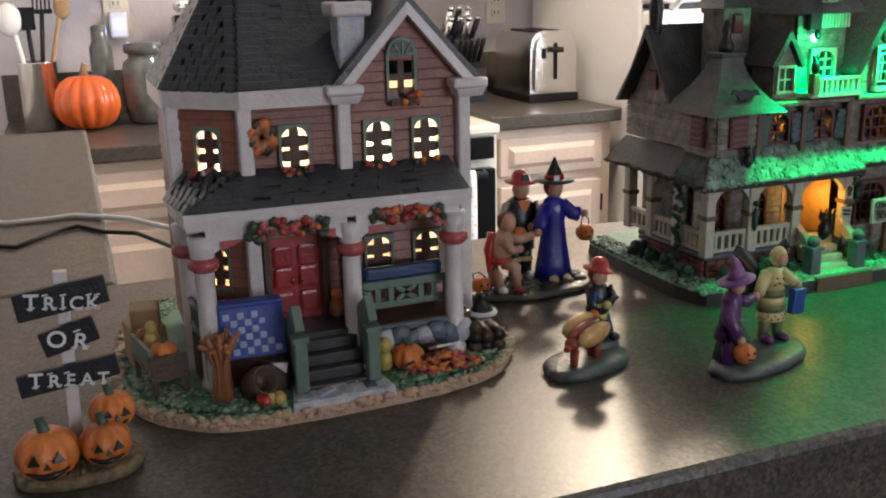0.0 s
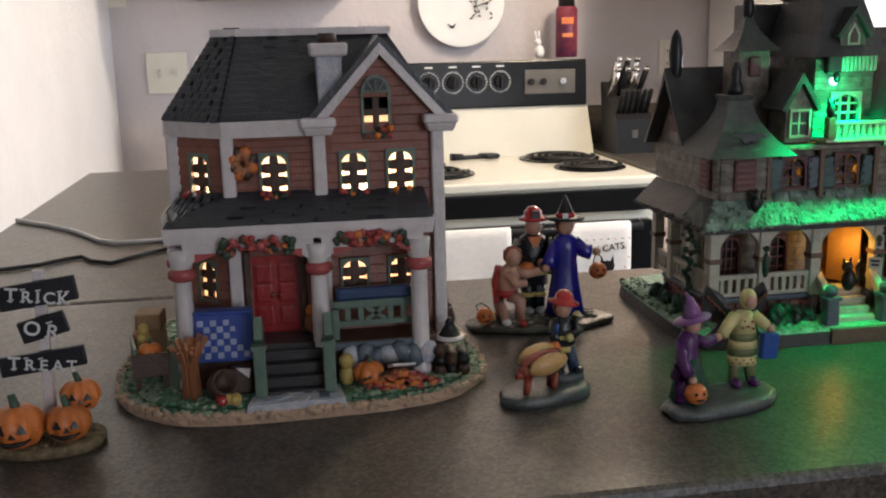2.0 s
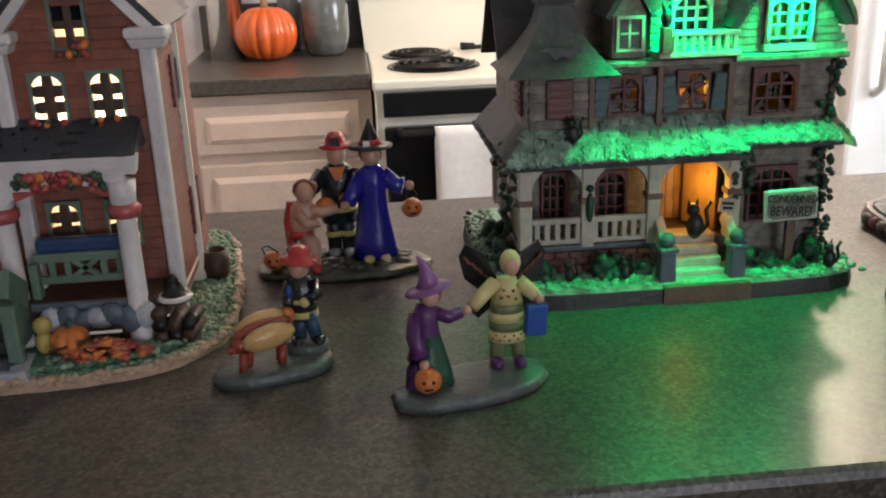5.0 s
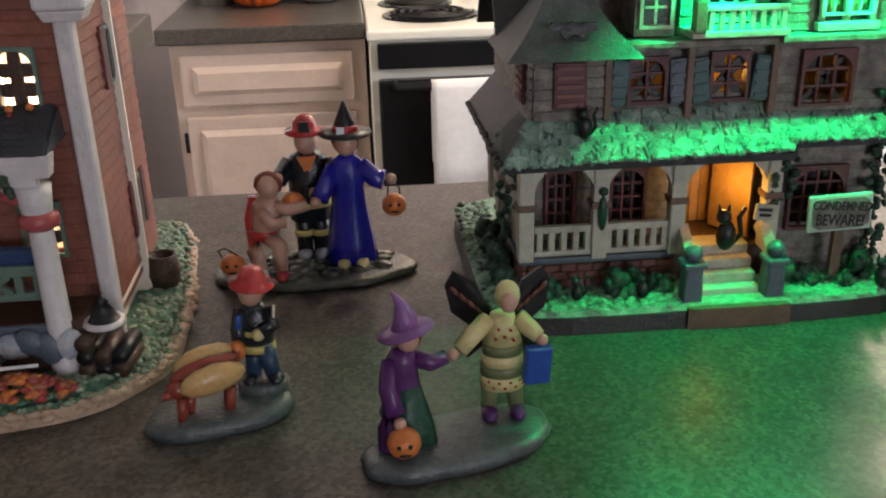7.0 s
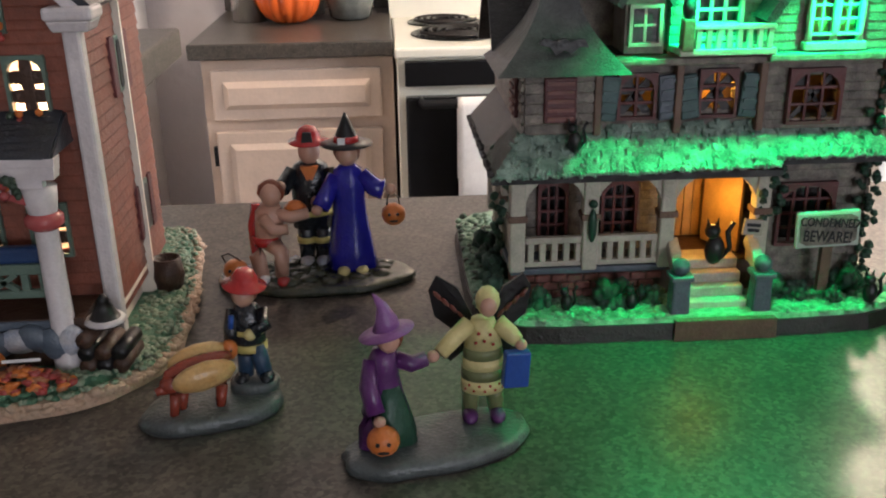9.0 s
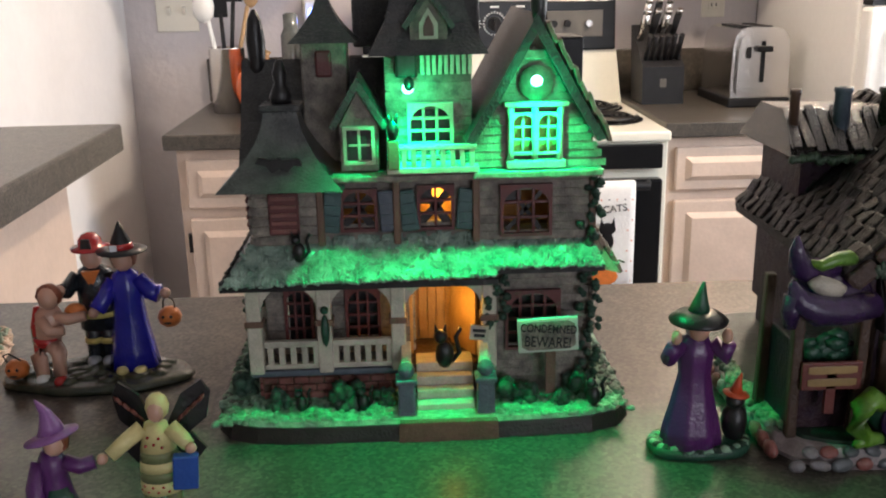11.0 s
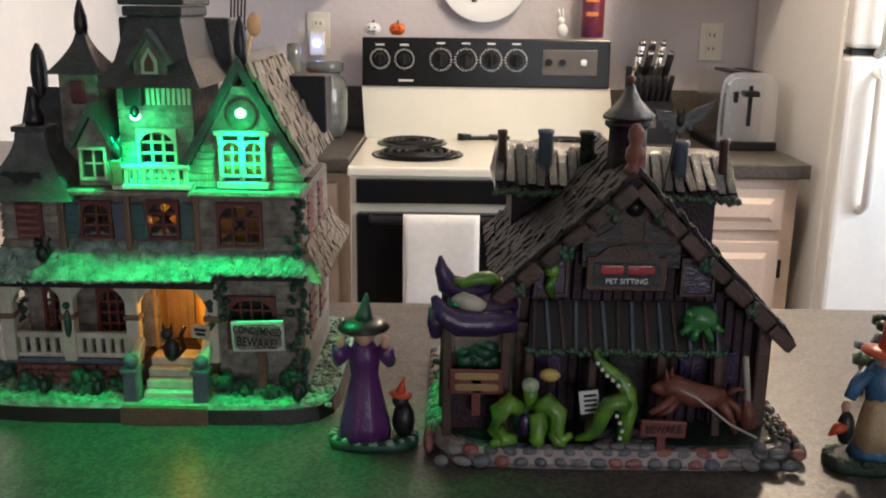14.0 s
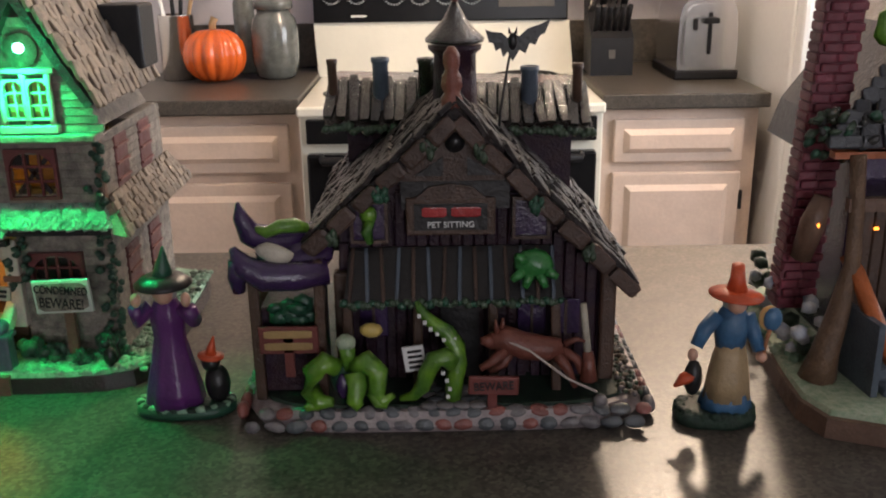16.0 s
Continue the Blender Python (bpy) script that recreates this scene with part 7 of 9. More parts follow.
g = b.make("gravel", C, "speckled olive gravel strip")
g["kind"] = "stuff"
b = Sculpt(cO)
for k in range(130):
    b.ball((random.uniform(0.6985, 0.707), random.uniform(0.43, 0.53), 0.0105), random.uniform(0.0014, 0.0024), (GRASSP, TURFB)[k % 2], 1, 0.4)
g = b.make("rough_grass", C, "lumpy green turf")
g["kind"] = "stuff"
# barn body and front planks
Y = 0.4405
b = Sculpt(cO)
b.prism([(0.741, 0.01), (0.859, 0.01), (0.859, 0.064), (0.7915, 0.126), (0.741, 0.08)], Y + 0.003, 0.56, CWOOD)
b.make("barn_body", C, "purple barn body, darkened for its shade")
for k in range(24):
    x = 0.7425 + k * 0.00495
    top = 0.126 - (x - 0.7915) * 0.92 if x > 0.7915 else 0.126 - (0.7915 - x) * 0.92
    z1 = max(0.06, top - 0.006)
    piece("plank", C, (x - cO[0], Y + 0.001 - cO[1], (0.010 + z1) / 2), (0.0046, 0.0034, z1 - 0.010), CWOOD, (0, random.uniform(-1, 1), 0))
for x in (0.7415, 0.8585):
    b = Sculpt(cO)
    b.box((x, Y - 0.001, 0.036), (0.007, 0.008, 0.054), DKWOOD, bevel=0.0012)
    b.make("corner_post", C, "dark rough corner post")
# main roof with shingles
for s_, xe, ze in ((-1, 0.7275, 0.0775), (1, 0.8695, 0.0565)):
    b = Sculpt(cO)
    b.prism([(0.7915, 0.1355), (0.7915, 0.1285), (xe, ze - 0.005), (xe + s_ * 0.001, ze)], 0.431, 0.566, CSHAKE)
    r = b.make("main_roof", C, "glossy dark shingled roof")
    a0, a1, c0, c1 = (xe, 0.43, ze + 0.0005), (xe, 0.566, ze + 0.0005), (0.7915, 0.43, 0.136), (0.7915, 0.566, 0.136)
    if s_ < 0:
        a0, a1, c0, c1 = a1, a0, c1, c0
    shingles(r, cO, a0, a1, c0, c1, 12, 0.0085, CSHAKE, lift=0.0026, jit=10)
    lean = math.degrees(math.atan2(0.1325 - ze, abs(xe - 0.7915)))
    nb_ = 7 if s_ > 0 else 6
    for k in range(nb_):
        t = (k + 0.5) / nb_
        piece("bargeboard_block", r, (0.7915 + (xe - 0.7915) * t - cO[0], 0.4295 - cO[1] + random.uniform(-0.0006, 0.0006), 0.1305 + (ze - 0.003 - 0.1305) * t), (math.hypot(xe - 0.7915, 0.1325 - ze) / nb_ * random.uniform(0.84, 0.97), 0.0036, random.uniform(0.0062, 0.0078)), CTRIM, (0, lean * s_ + random.uniform(-4, 4), 0))
        if k % 2:
            b = Sculpt(cO)
            bush(b, (0.7915 + (xe - 0.7915) * (t - 0.5 / nb_), 0.428, 0.1245 + (ze - 0.003 - 0.1305) * (t - 0.5 / nb_)), (0.0042, 0.002, 0.0060), LEAFG if k % 4 == 1 else DKGREEN, 12, 300 + k)
            b.make("moss_tuft", r, "dark green moss tuft")
b = Sculpt(cO)
b.prism([(0.7675, 0.104), (0.815, 0.104), (0.8115, 0.111), (0.7915, 0.1265), (0.7715, 0.111)], 0.4335, 0.4365, CTRIM)
b.prism([(0.7745, 0.1065), (0.7865, 0.1065), (0.7865, 0.1145)], 0.4325, 0.4337, BLACKP)
b.prism([(0.8085, 0.1065), (0.7965, 0.1065), (0.7965, 0.1145)], 0.4325, 0.4337, BLACKP)
b.lathe([(0.0042, -0.001), (0.0042, 0.001)], (0.7915, 0.433, 0.1205), BLACKP, 14, rot=(90, 0, 0))
b.make("gable_truss", C, "grey-brown gable truss")
# shade under the gable, put in as a black panel
b = Sculpt(cO)
b.box((0.7915, 0.4365, 0.0975), (0.046, 0.003, 0.012), BLACKP)
b.make("gable_recess", C, "black panel standing in for the gable's shade")
# name board: red and pale bars
b = Sculpt(cO)
b.box((0.7895, 0.4345, 0.0885), (0.038, 0.0028, 0.0165), DKWOOD, bevel=0.0006)
b.prism([(0.7745, 0.0965), (0.8045, 0.0965), (0.7985, 0.1015), (0.7895, 0.103), (0.7805, 0.1015)], 0.4331, 0.4359, CTRIM)
b.box((0.7895, 0.4329, 0.0885), (0.031, 0.001, 0.0115), BLACKP)
nb = b.make("name_board", C, "dark arched name board")
for k, w in enumerate((0.0105, 0.0125)):
    piece("red_bar", nb, (0.7825 + k * 0.0135 - cO[0], 0.4323 - cO[1], 0.0908), (w, 0.0008, 0.0042), REDDOOR)
text_mesh("PET SITTING", 0.0036, SIGNWHT, pose(0.7895 - cO[0], 0.4321 - cO[1], 0.0852, 90, 0, 0), "board_words", nb, 0.0002)
# corrugated porch roof
b = Sculpt(cO)
b.loft([(0.7435, 0.4235, 0.0535), (0.8375, 0.4235, 0.0535), (0.8375, 0.4425, 0.0535), (0.7435, 0.4425, 0.0535)], [(0.7455, 0.439, 0.0735), (0.8325, 0.439, 0.0735), (0.8325, 0.4425, 0.0735), (0.7455, 0.4425, 0.0735)], BLACKP)
prf = b.make("porch_roof", C, "black ribbed porch roof")
for k in range(14):
    x = 0.7465 + k * 0.00665
    piece("roof_rib", prf, (x - cO[0], 0.4305 - cO[1], 0.0637), (0.0016, 0.0016, 0.0245), BLUEGREY if k % 2 else CTRIM, (-38, random.uniform(-4, 4), 0))
b = Sculpt(cO)
random.seed(6)
for k in range(46):
    b.ball((0.7435 + k * 0.00205, 0.4232, 0.0532 + random.uniform(-0.0012, 0.0008)), random.uniform(0.0014, 0.0024), LEAFG if k % 3 else DKGREEN, 1, 0.4)
b.make("moss_fringe", prf, "dark moss along the eave")
for x in (0.7445, 0.7745, 0.8075, 0.8345):
    b = Sculpt(cO)
    b.box((x, 0.427, 0.0315), (0.0042, 0.0042, 0.044), DKWOOD, (0, random.uniform(-2, 2), 0), bevel=0.0008)
    b.make("porch_post", C, "dark crooked porch post")
# no opening here: the dark inside is a black sheet
b = Sculpt(cO)
b.box((0.793, 0.4385, 0.030), (0.017, 0.002, 0.038), BLACKP)
b.make("doorway", C, "black sheet standing in for the dark open doorway")
for x, z in ((0.7545, 0.0855), (0.824, 0.0865)):
    window(C, cO, x, z - 0.008, z + 0.008, 0.0135, 0.4375, CTRIM, False, (0, 0), label="grey framed loft window")
    b = Sculpt(cO)
    b.box((x, 0.4383, z), (0.0135, 0.001, 0.016), PURPLEA)
    b.make("window_pane", C, "dark purple window pane")
for x in (0.755, 0.825, 0.84):
    b = Sculpt(cO)
    b.box((x, 0.438, 0.0405), (0.0125, 0.002, 0.0165), PURPLEA, bevel=0.0006)
    b.box((x, 0.4366, 0.0405), (0.0012, 0.001, 0.0165), CTRIM)
    b.make("stall_window", C, "dim purple stall window")
# rear cross wing with its row of chimney stubs
b = Sculpt(cO)
b.box((0.7955, 0.54, 0.073), (0.112, 0.05, 0.095), CWOOD)
b.make("rear_wing", C, "dark rear wing")
b = Sculpt(cO)
b.loft([(0.7295, 0.503, 0.1145), (0.8610, 0.503, 0.1105), (0.8610, 0.575, 0.1105), (0.7295, 0.575, 0.1145)], [(0.7325, 0.523, 0.1345), (0.8580, 0.523, 0.1305), (0.8580, 0.555, 0.1305), (0.7325, 0.555, 0.1345)], CROOF)
rw = b.make("rear_roof", C, "glossy dark plank roof")
random.seed(15)
for k in range(23):
    piece("roof_plank", rw, (0.7325 + k * 0.00565 - cO[0], 0.5125 - cO[1], 0.1262 - 0.00018 * k + random.uniform(-0.001, 0.001)), (0.005, 0.0275, 0.0028), CROOF, (40 + random.uniform(-5, 5), random.uniform(-6, 6), random.uniform(-5, 5)))
b = Sculpt(cO)
for k in range(60):
    b.ball((0.7305 + k * 0.0022, 0.5035, 0.1138 - 0.00006 * k + random.uniform(-0.0015, 0.001)), random.uniform(0.0016, 0.0028), LEAFG, 1, 0.4)
b.make("moss_fringe", rw, "dark moss along the rear eave")
for x, z1, m_, r in ((0.7335, 0.1455, DKWOOD, 0.0024), (0.757, 0.146, BLUEGREY, 0.0040), (0.7795, 0.1455, MOSSB, 0.0042), (0.830, 0.141, BLUEGREY, 0.0042), (0.8535, 0.142, DKWOOD, 0.0026)):
    b = Sculpt(cO)
    b.lathe([(r, 0.112), (r * 0.96, z1 - 0.003), (r * 1.15, z1 - 0.002), (r * 1.1, z1), (r * 0.6, z1), (r * 0.6, z1 - 0.003)], (x, 0.514, 0), m_, 14)
    b.make("chimney_stub", C, "short crooked chimney stub")
# cupola and ridge figure
b = Sculpt(cO)
b.lathe([(0.0105, 0.118), (0.0095, 0.140), (0.0092, 0.1525), (0.0115, 0.1545), (0.0118, 0.1565)], (0.7925, 0.468, 0), CWOOD, 8)
cu = b.make("cupola", C, "dark eight-sided cupola")
b = Sculpt(cO)
b.lathe([(0.0126, 0.1575), (0.0130, 0.1592), (0.0092, 0.1628), (0.0050, 0.1675), (0.0026, 0.172), (0.0014, 0.1745)], (0.7925, 0.468, 0), CROOF, 8)
b.make("cupola_roof", cu, "glossy dark cupola roof")
b = Sculpt(cO)
b.ball((0.7925, 0.468, 0.1765), 0.0022, SIGNRED, 2)
b.make("cupola_finial", cu, "dull red finial")
b = Sculpt(cO)
b.lathe([(0.0046, 0.1345), (0.0052, 0.138), (0.0036, 0.1405), (0.0050, 0.1435), (0.0046, 0.147), (0.0030, 0.1495), (0.0040, 0.1525), (0.0038, 0.156), (0.0016, 0.159)], (0.7905, 0.436, 0), RUSTR, 12, ribs=6, rib=0.18)
b.make("gable_gargoyle", C, "rust red ornament on the gable peak")
# bat on a wire
b = Sculpt(cO)
b.tube([(0.8115, 0.47, 0.108), (0.813, 0.47, 0.128), (0.816, 0.47, 0.147), (0.8175, 0.47, 0.155)], 0.0006, BLACKP, 6)
bt = b.make("bat_wire", C, "thin black wire")
b = Sculpt(cO)
wing = [(0.0, 0.003), (0.003, 0.0016), (0.0065, 0.0042), (0.0125, 0.0052), (0.0165, 0.0068), (0.0140, 0.0008), (0.0118, 0.0004), (0.0100, -0.0034), (0.0074, -0.0022), (0.0056, -0.0064), (0.0030, -0.0044), (0.0, -0.0088)]
for s_, tip in ((-1, -0.10), (1, 0.16)):
    b.prism([(0.818 + s_ * x * (0.74 if s_ < 0 else 1.0), 0.1575 + z + x * tip) for x, z in wing], 0.4694, 0.4706, BLACKP)
b.ball((0.818, 0.47, 0.1572), (0.0022, 0.0018, 0.0040), BLACKP, 2)
for d in (-1, 1):
    b.cone((0.818 + d * 0.0012, 0.47, 0.1605), (0.818 + d * 0.0018, 0.47, 0.1635), 0.0008, 0.0001, BLACKP, 6)
b.make("bat", bt, "small black flying bat")
# purple canopy stall at the side
b = Sculpt(cO)
b.tube([(0.737, 0.446, 0.079), (0.724, 0.440, 0.0785), (0.712, 0.432, 0.0795), (0.7050, 0.427, 0.0845), (0.7022, 0.425, 0.0925), (0.7018, 0.4245, 0.0985)], [0.0050, 0.0060, 0.0066, 0.0052, 0.0032, 0.0008], PURPLEA, 12)
b.tube([(0.737, 0.426, 0.0675), (0.724, 0.4225, 0.0665), (0.711, 0.4205, 0.0675), (0.7025, 0.420, 0.0725), (0.6990, 0.4195, 0.0805)], [0.0058, 0.0062, 0.0066, 0.0052, 0.0016], PURPLEA, 12)
b.tube([(0.7008, 0.4205, 0.0745), (0.6998, 0.4205, 0.067), (0.7002, 0.4205, 0.0605)], [0.0044, 0.0040, 0.0026], PURPLEA, 10)
b.ball((0.722, 0.4345, 0.0735), (0.0165, 0.0135, 0.0048), PURPLEA, 3, 0.2, rot=(28, 0, 0), freq=3)
b.ball((0.7155, 0.4235, 0.0765), (0.0085, 0.0028, 0.0042), BONE, 2, 0.2, rot=(0, 14, 0))
b.make("canopy", C, "glossy purple draped canopy")
b = Sculpt(cO)
b.tube([(0.7075, 0.4255, 0.087), (0.7125, 0.424, 0.0855), (0.7185, 0.4245, 0.088), (0.7245, 0.426, 0.0880), (0.7285, 0.430, 0.0855)], [0.0012, 0.0024, 0.0030, 0.0032, 0.0022], LIME, 8)
b.make("tentacle", C, "lime green tentacle over the canopy")
for x, y in ((0.7055, 0.4245), (0.733, 0.4245), (0.704, 0.455)):
    b = Sculpt(cO)
    b.box((x, y, 0.041), (0.0045, 0.0045, 0.064), DKWOOD, (0, random.uniform(-2, 2), 0), bevel=0.0008)
    b.make("stall_post", C, "dark stall post")
b = Sculpt(cO)
b.box((0.7195, 0.444, 0.030), (0.026, 0.03, 0.04), CWOOD, bevel=0.001)
bush(b, (0.719, 0.4285, 0.043), (0.0115, 0.004, 0.010), DKGREEN, 14, 77)
b.make("stall_back", C, "dark stall with green foliage")
b = Sculpt(cO)
b.box((0.7195, 0.4205, 0.0385), (0.0255, 0.002, 0.0125), SIGNRED, bevel=0.0006)
b.box((0.7195, 0.4205, 0.0315), (0.004, 0.002, 0.02), SIGNRED)
ls = b.make("stall_sign", C, "dull red sign with tan bars")
for z in (0.0415, 0.036):
    piece("tan_bar", ls, (0.7195 - cO[0], 0.4192 - cO[1], z), (0.0205, 0.0008, 0.0034), SIGNTAN)
# creatures
b = Sculpt(cO)
b.ball((0.7435, 0.4195, 0.0215), (0.0070, 0.0055, 0.0095), DKGREEN, 2, 0.15)
b.ball((0.7425, 0.4140, 0.0195), (0.0030, 0.0022, 0.0062), PURPLEA, 2)
b.tube([(0.7450, 0.4185, 0.026), (0.7450, 0.4165, 0.032), (0.7445, 0.4150, 0.0385)], [0.0036, 0.0032, 0.0036], LIME, 10)
b.ball((0.7445, 0.4145, 0.0395), (0.0042, 0.0036, 0.0038), GRASSP, 2, 0.1)
for path_, rr in ((((0.7400, 0.4160, 0.027), (0.7350, 0.4140, 0.0310), (0.7300, 0.4130, 0.0265), (0.7288, 0.4120, 0.0185), (0.7330, 0.4100, 0.0138), (0.7385, 0.4090, 0.0148)), (0.0040, 0.0048, 0.0050, 0.0046, 0.0038, 0.0020)),
                  (((0.7330, 0.4120, 0.0155), (0.7295, 0.4095, 0.0130), (0.7265, 0.4085, 0.0118)), (0.0030, 0.0026, 0.0014)),
                  (((0.7480, 0.4150, 0.0275), (0.7530, 0.4130, 0.0315), (0.7575, 0.4125, 0.0265), (0.7570, 0.4115, 0.0185), (0.7600, 0.4100, 0.0140), (0.7640, 0.4090, 0.0175)), (0.0042, 0.0050, 0.0048, 0.0040, 0.0030, 0.0014)),
                  (((0.7480, 0.4135, 0.0260), (0.7490, 0.4110, 0.0205), (0.7475, 0.4090, 0.0145), (0.7500, 0.4082, 0.0122)), (0.0050, 0.0044, 0.0036, 0.0024)),
                  (((0.7550, 0.4120, 0.0180), (0.7580, 0.4098, 0.0135), (0.7615, 0.4090, 0.0122)), (0.0034, 0.0028, 0.0014))):
    b.tube(path_, list(rr), LIME, 10)
b.make("octopus_creature", C, "lime green many-armed creature")
b = Sculpt(cO)
b.ball((0.7545, 0.425, 0.0405), (0.0052, 0.003, 0.0034), YELLOWP, 2, 0.1)
b.make("skull_pumpkin", C, "small yellow skull ornament")
b = Sculpt(cO)
b.tube([(0.7745, 0.4225, 0.0545), (0.7765, 0.4215, 0.0500), (0.7810, 0.4205, 0.0455), (0.7870, 0.4195, 0.0415), (0.7910, 0.4185, 0.0355), (0.7915, 0.4175, 0.0280), (0.7900, 0.4165, 0.0200), (0.7895, 0.416, 0.0115)], [0.0012, 0.0022, 0.0030, 0.0036, 0.0040, 0.0042, 0.0040, 0.0034], LIME, 10)
b.tube([(0.7895, 0.4150, 0.0290), (0.7860, 0.4140, 0.0325), (0.7815, 0.4135, 0.0315), (0.7785, 0.4135, 0.0255), (0.7765, 0.4135, 0.0190), (0.7725, 0.4140, 0.0145), (0.7665, 0.4145, 0.0128)], [0.0040, 0.0042, 0.0042, 0.0040, 0.0034, 0.0024, 0.0012], LIME, 10)
tn = b.make("serpent_tail", C, "lime serpent tail with pale suckers")
for k, (x, z) in enumerate([(0.7755, 0.0502), (0.7778, 0.0470), (0.7802, 0.0442), (0.7830, 0.0418), (0.7858, 0.0392), (0.7880, 0.0362), (0.7902, 0.0395), (0.7922, 0.0345), (0.7852, 0.0255), (0.7868, 0.0218), (0.7880, 0.0180), (0.7872, 0.0142)]):
    piece("sucker", tn, (x - cO[0], 0.4128 + 0.0004 * (k % 2) + (0.0036 if k < 8 else 0) - cO[1], z), (0.0016, 0.0014, 0.0016), SIGNWHT)
b = Sculpt(cO)
b.box((0.773, 0.4195, 0.0295), (0.0092, 0.0012, 0.0115), SIGNWHT, (0, -8, 0))
pp = b.make("notice", C, "white notice with dark bars")
for k in range(4):
    piece("notice_bar", pp, (0.773 - cO[0] + 0.0003 * k, 0.4186 - cO[1], 0.0330 - k * 0.0024), (0.0062, 0.0006, 0.0011), BLACKP, (0, -8, 0))
b = Sculpt(cO)
b.tube([(0.8065, 0.418, 0.0375), (0.812, 0.419, 0.0385), (0.820, 0.4195, 0.0345), (0.830, 0.4195, 0.033), (0.8365, 0.4195, 0.034)], [0.0040, 0.0056, 0.0062, 0.0055, 0.0036], RUSTR, 10)
b.cone((0.8065, 0.418, 0.0375), (0.8015, 0.4165, 0.0385), 0.0038, 0.0014, RUSTR)
b.cone((0.8085, 0.4175, 0.0415), (0.8075, 0.4175, 0.0475), 0.0016, 0.0004, RUSTR, 6)
b.cone((0.8105, 0.4195, 0.042), (0.811, 0.4195, 0.0475), 0.0016, 0.0004, RUSTR, 6)
for p in (((0.812, 0.417, 0.034), (0.806, 0.4155, 0.029), (0.801, 0.4145, 0.0265)), ((0.815, 0.4205, 0.033), (0.811, 0.4195, 0.026), (0.805, 0.4185, 0.023)), ((0.834, 0.418, 0.031), (0.8385, 0.4165, 0.025), (0.842, 0.416, 0.0165)), ((0.836, 0.4205, 0.032), (0.843, 0.42, 0.0275), (0.8455, 0.4195, 0.020))):
    b.tube(p, [0.0028, 0.0021, 0.0014], RUSTR, 8)
b.tube([(0.8375, 0.4195, 0.035), (0.8425, 0.419, 0.0375), (0.846, 0.4185, 0.0365)], [0.0018, 0.0012, 0.0006], RUSTR, 6)
b.make("wolf_creature", C, "rust red leaping wolf")
b = Sculpt(cO)
b.tube([(0.8115, 0.4145, 0.0395), (0.822, 0.413, 0.035), (0.838, 0.4115, 0.0225), (0.8505, 0.411, 0.0165)], 0.0006, ROPE, 6)
b.make("chain", C, "thin pale chain")
b = Sculpt(cO)
b.ball((0.852, 0.4105, 0.0125), (0.0032, 0.003, 0.003), COBBLE, 2, 0.1)
b.make("anchor_stone", C, "grey stone at the chain's end")
b = Sculpt(cO)
b.box((0.8065, 0.4105, 0.0205), (0.0215, 0.002, 0.0085), SIGNRED, (0, 2, 0), bevel=0.0008)
b.box((0.806, 0.4112, 0.014), (0.004, 0.0018, 0.008), SIGNRED)
bs_ = b.make("warning_sign", C, "dull red sign with dark words")
text_mesh("BEWARE", 0.0052, BLACKP, pose(0.8065 - cO[0], 0.4093 - cO[1], 0.0205, 90, -2, 0) @ Matrix.Diagonal((0.85, 1, 1, 1)), "sign_lettering", bs_, 0.0003)
b = Sculpt(cO)
b.cone((0.845, 0.4205, 0.053), (0.8475, 0.4195, 0.030), 0.0014, 0.0018, BONE, 8)
b.cone((0.8475, 0.4195, 0.0315), (0.848, 0.4185, 0.0185), 0.0022, 0.0042, RUSTR, 10)
b.make("broom", C, "broom leaning on the barn wall")
b = Sculpt(cO)
b.ball((0.7545, 0.4345, 0.0895), (0.0038, 0.003, 0.0042), LIME, 2)
b.tube([(0.7545, 0.4345, 0.087), (0.7535, 0.4335, 0.082), (0.755, 0.433, 0.077)], [0.003, 0.0026, 0.0016], LIME, 8)
b.make("window_creature", C, "lime creature leaning out of the loft")
b = Sculpt(cO)
b.ball((0.8245, 0.4275, 0.0685), (0.0085, 0.0045, 0.0068), GREENC, 2, 0.25)
for dx, dz in ((-0.0095, -0.006), (-0.004, -0.0095), (0.005, -0.0095), (0.0098, -0.005), (-0.008, 0.005)):
    b.tube([(0.8245 + dx * 0.5, 0.426, 0.0685 + dz * 0.4), (0.8245 + dx, 0.4245, 0.0685 + dz)], [0.0026, 0.0014], GREENC, 8)
b.make("roof_creature", C, "green creature climbing the porch roof")

# ---- the village: witch's tree house ----
dO = (1.03, 0.47, 0)
D = thing("toy_witch_house", (1.03, 0.47, BAR), "crooked witch's house with leaning brick chimney and orange rails", "toy house", "village houses")
dpts = [(0.944, 0.398), (0.965, 0.389), (1.03, 0.386), (1.09, 0.392), (1.118, 0.43), (1.12, 0.52), (1.09, 0.565), (0.985, 0.57), (0.955, 0.545), (0.944, 0.49), (0.939, 0.44), (0.938, 0.415)]
b = Sculpt(dO)
b.slab(dpts, 0.0, 0.0085, DKBROWN, 0.985)
b.make("base_edge", D, "brown base edge")
b = Sculpt(dO)
b.slab([(1.03 + (x - 1.03) * 0.97, 0.475 + (y - 0.475) * 0.96) for x, y in dpts], 0.0075, 0.011, GRASSP, 0.985)
b.make("lawn", D, "speckled pale green turf")
b = Sculpt(dO)
random.seed(52)
for k in range(70):
    b.ball((random.uniform(0.944, 0.966), random.uniform(0.44, 0.53), random.uniform(0.012, 0.04) if k % 2 else 0.012), random.uniform(0.0025, 0.0048), (TURFB, STONEB, GRASSP, LEAFG)[k % 4], 1, 0.4)
b.make("flowering_bush", D, "mottled green and violet bush")
b = Sculpt(dO)
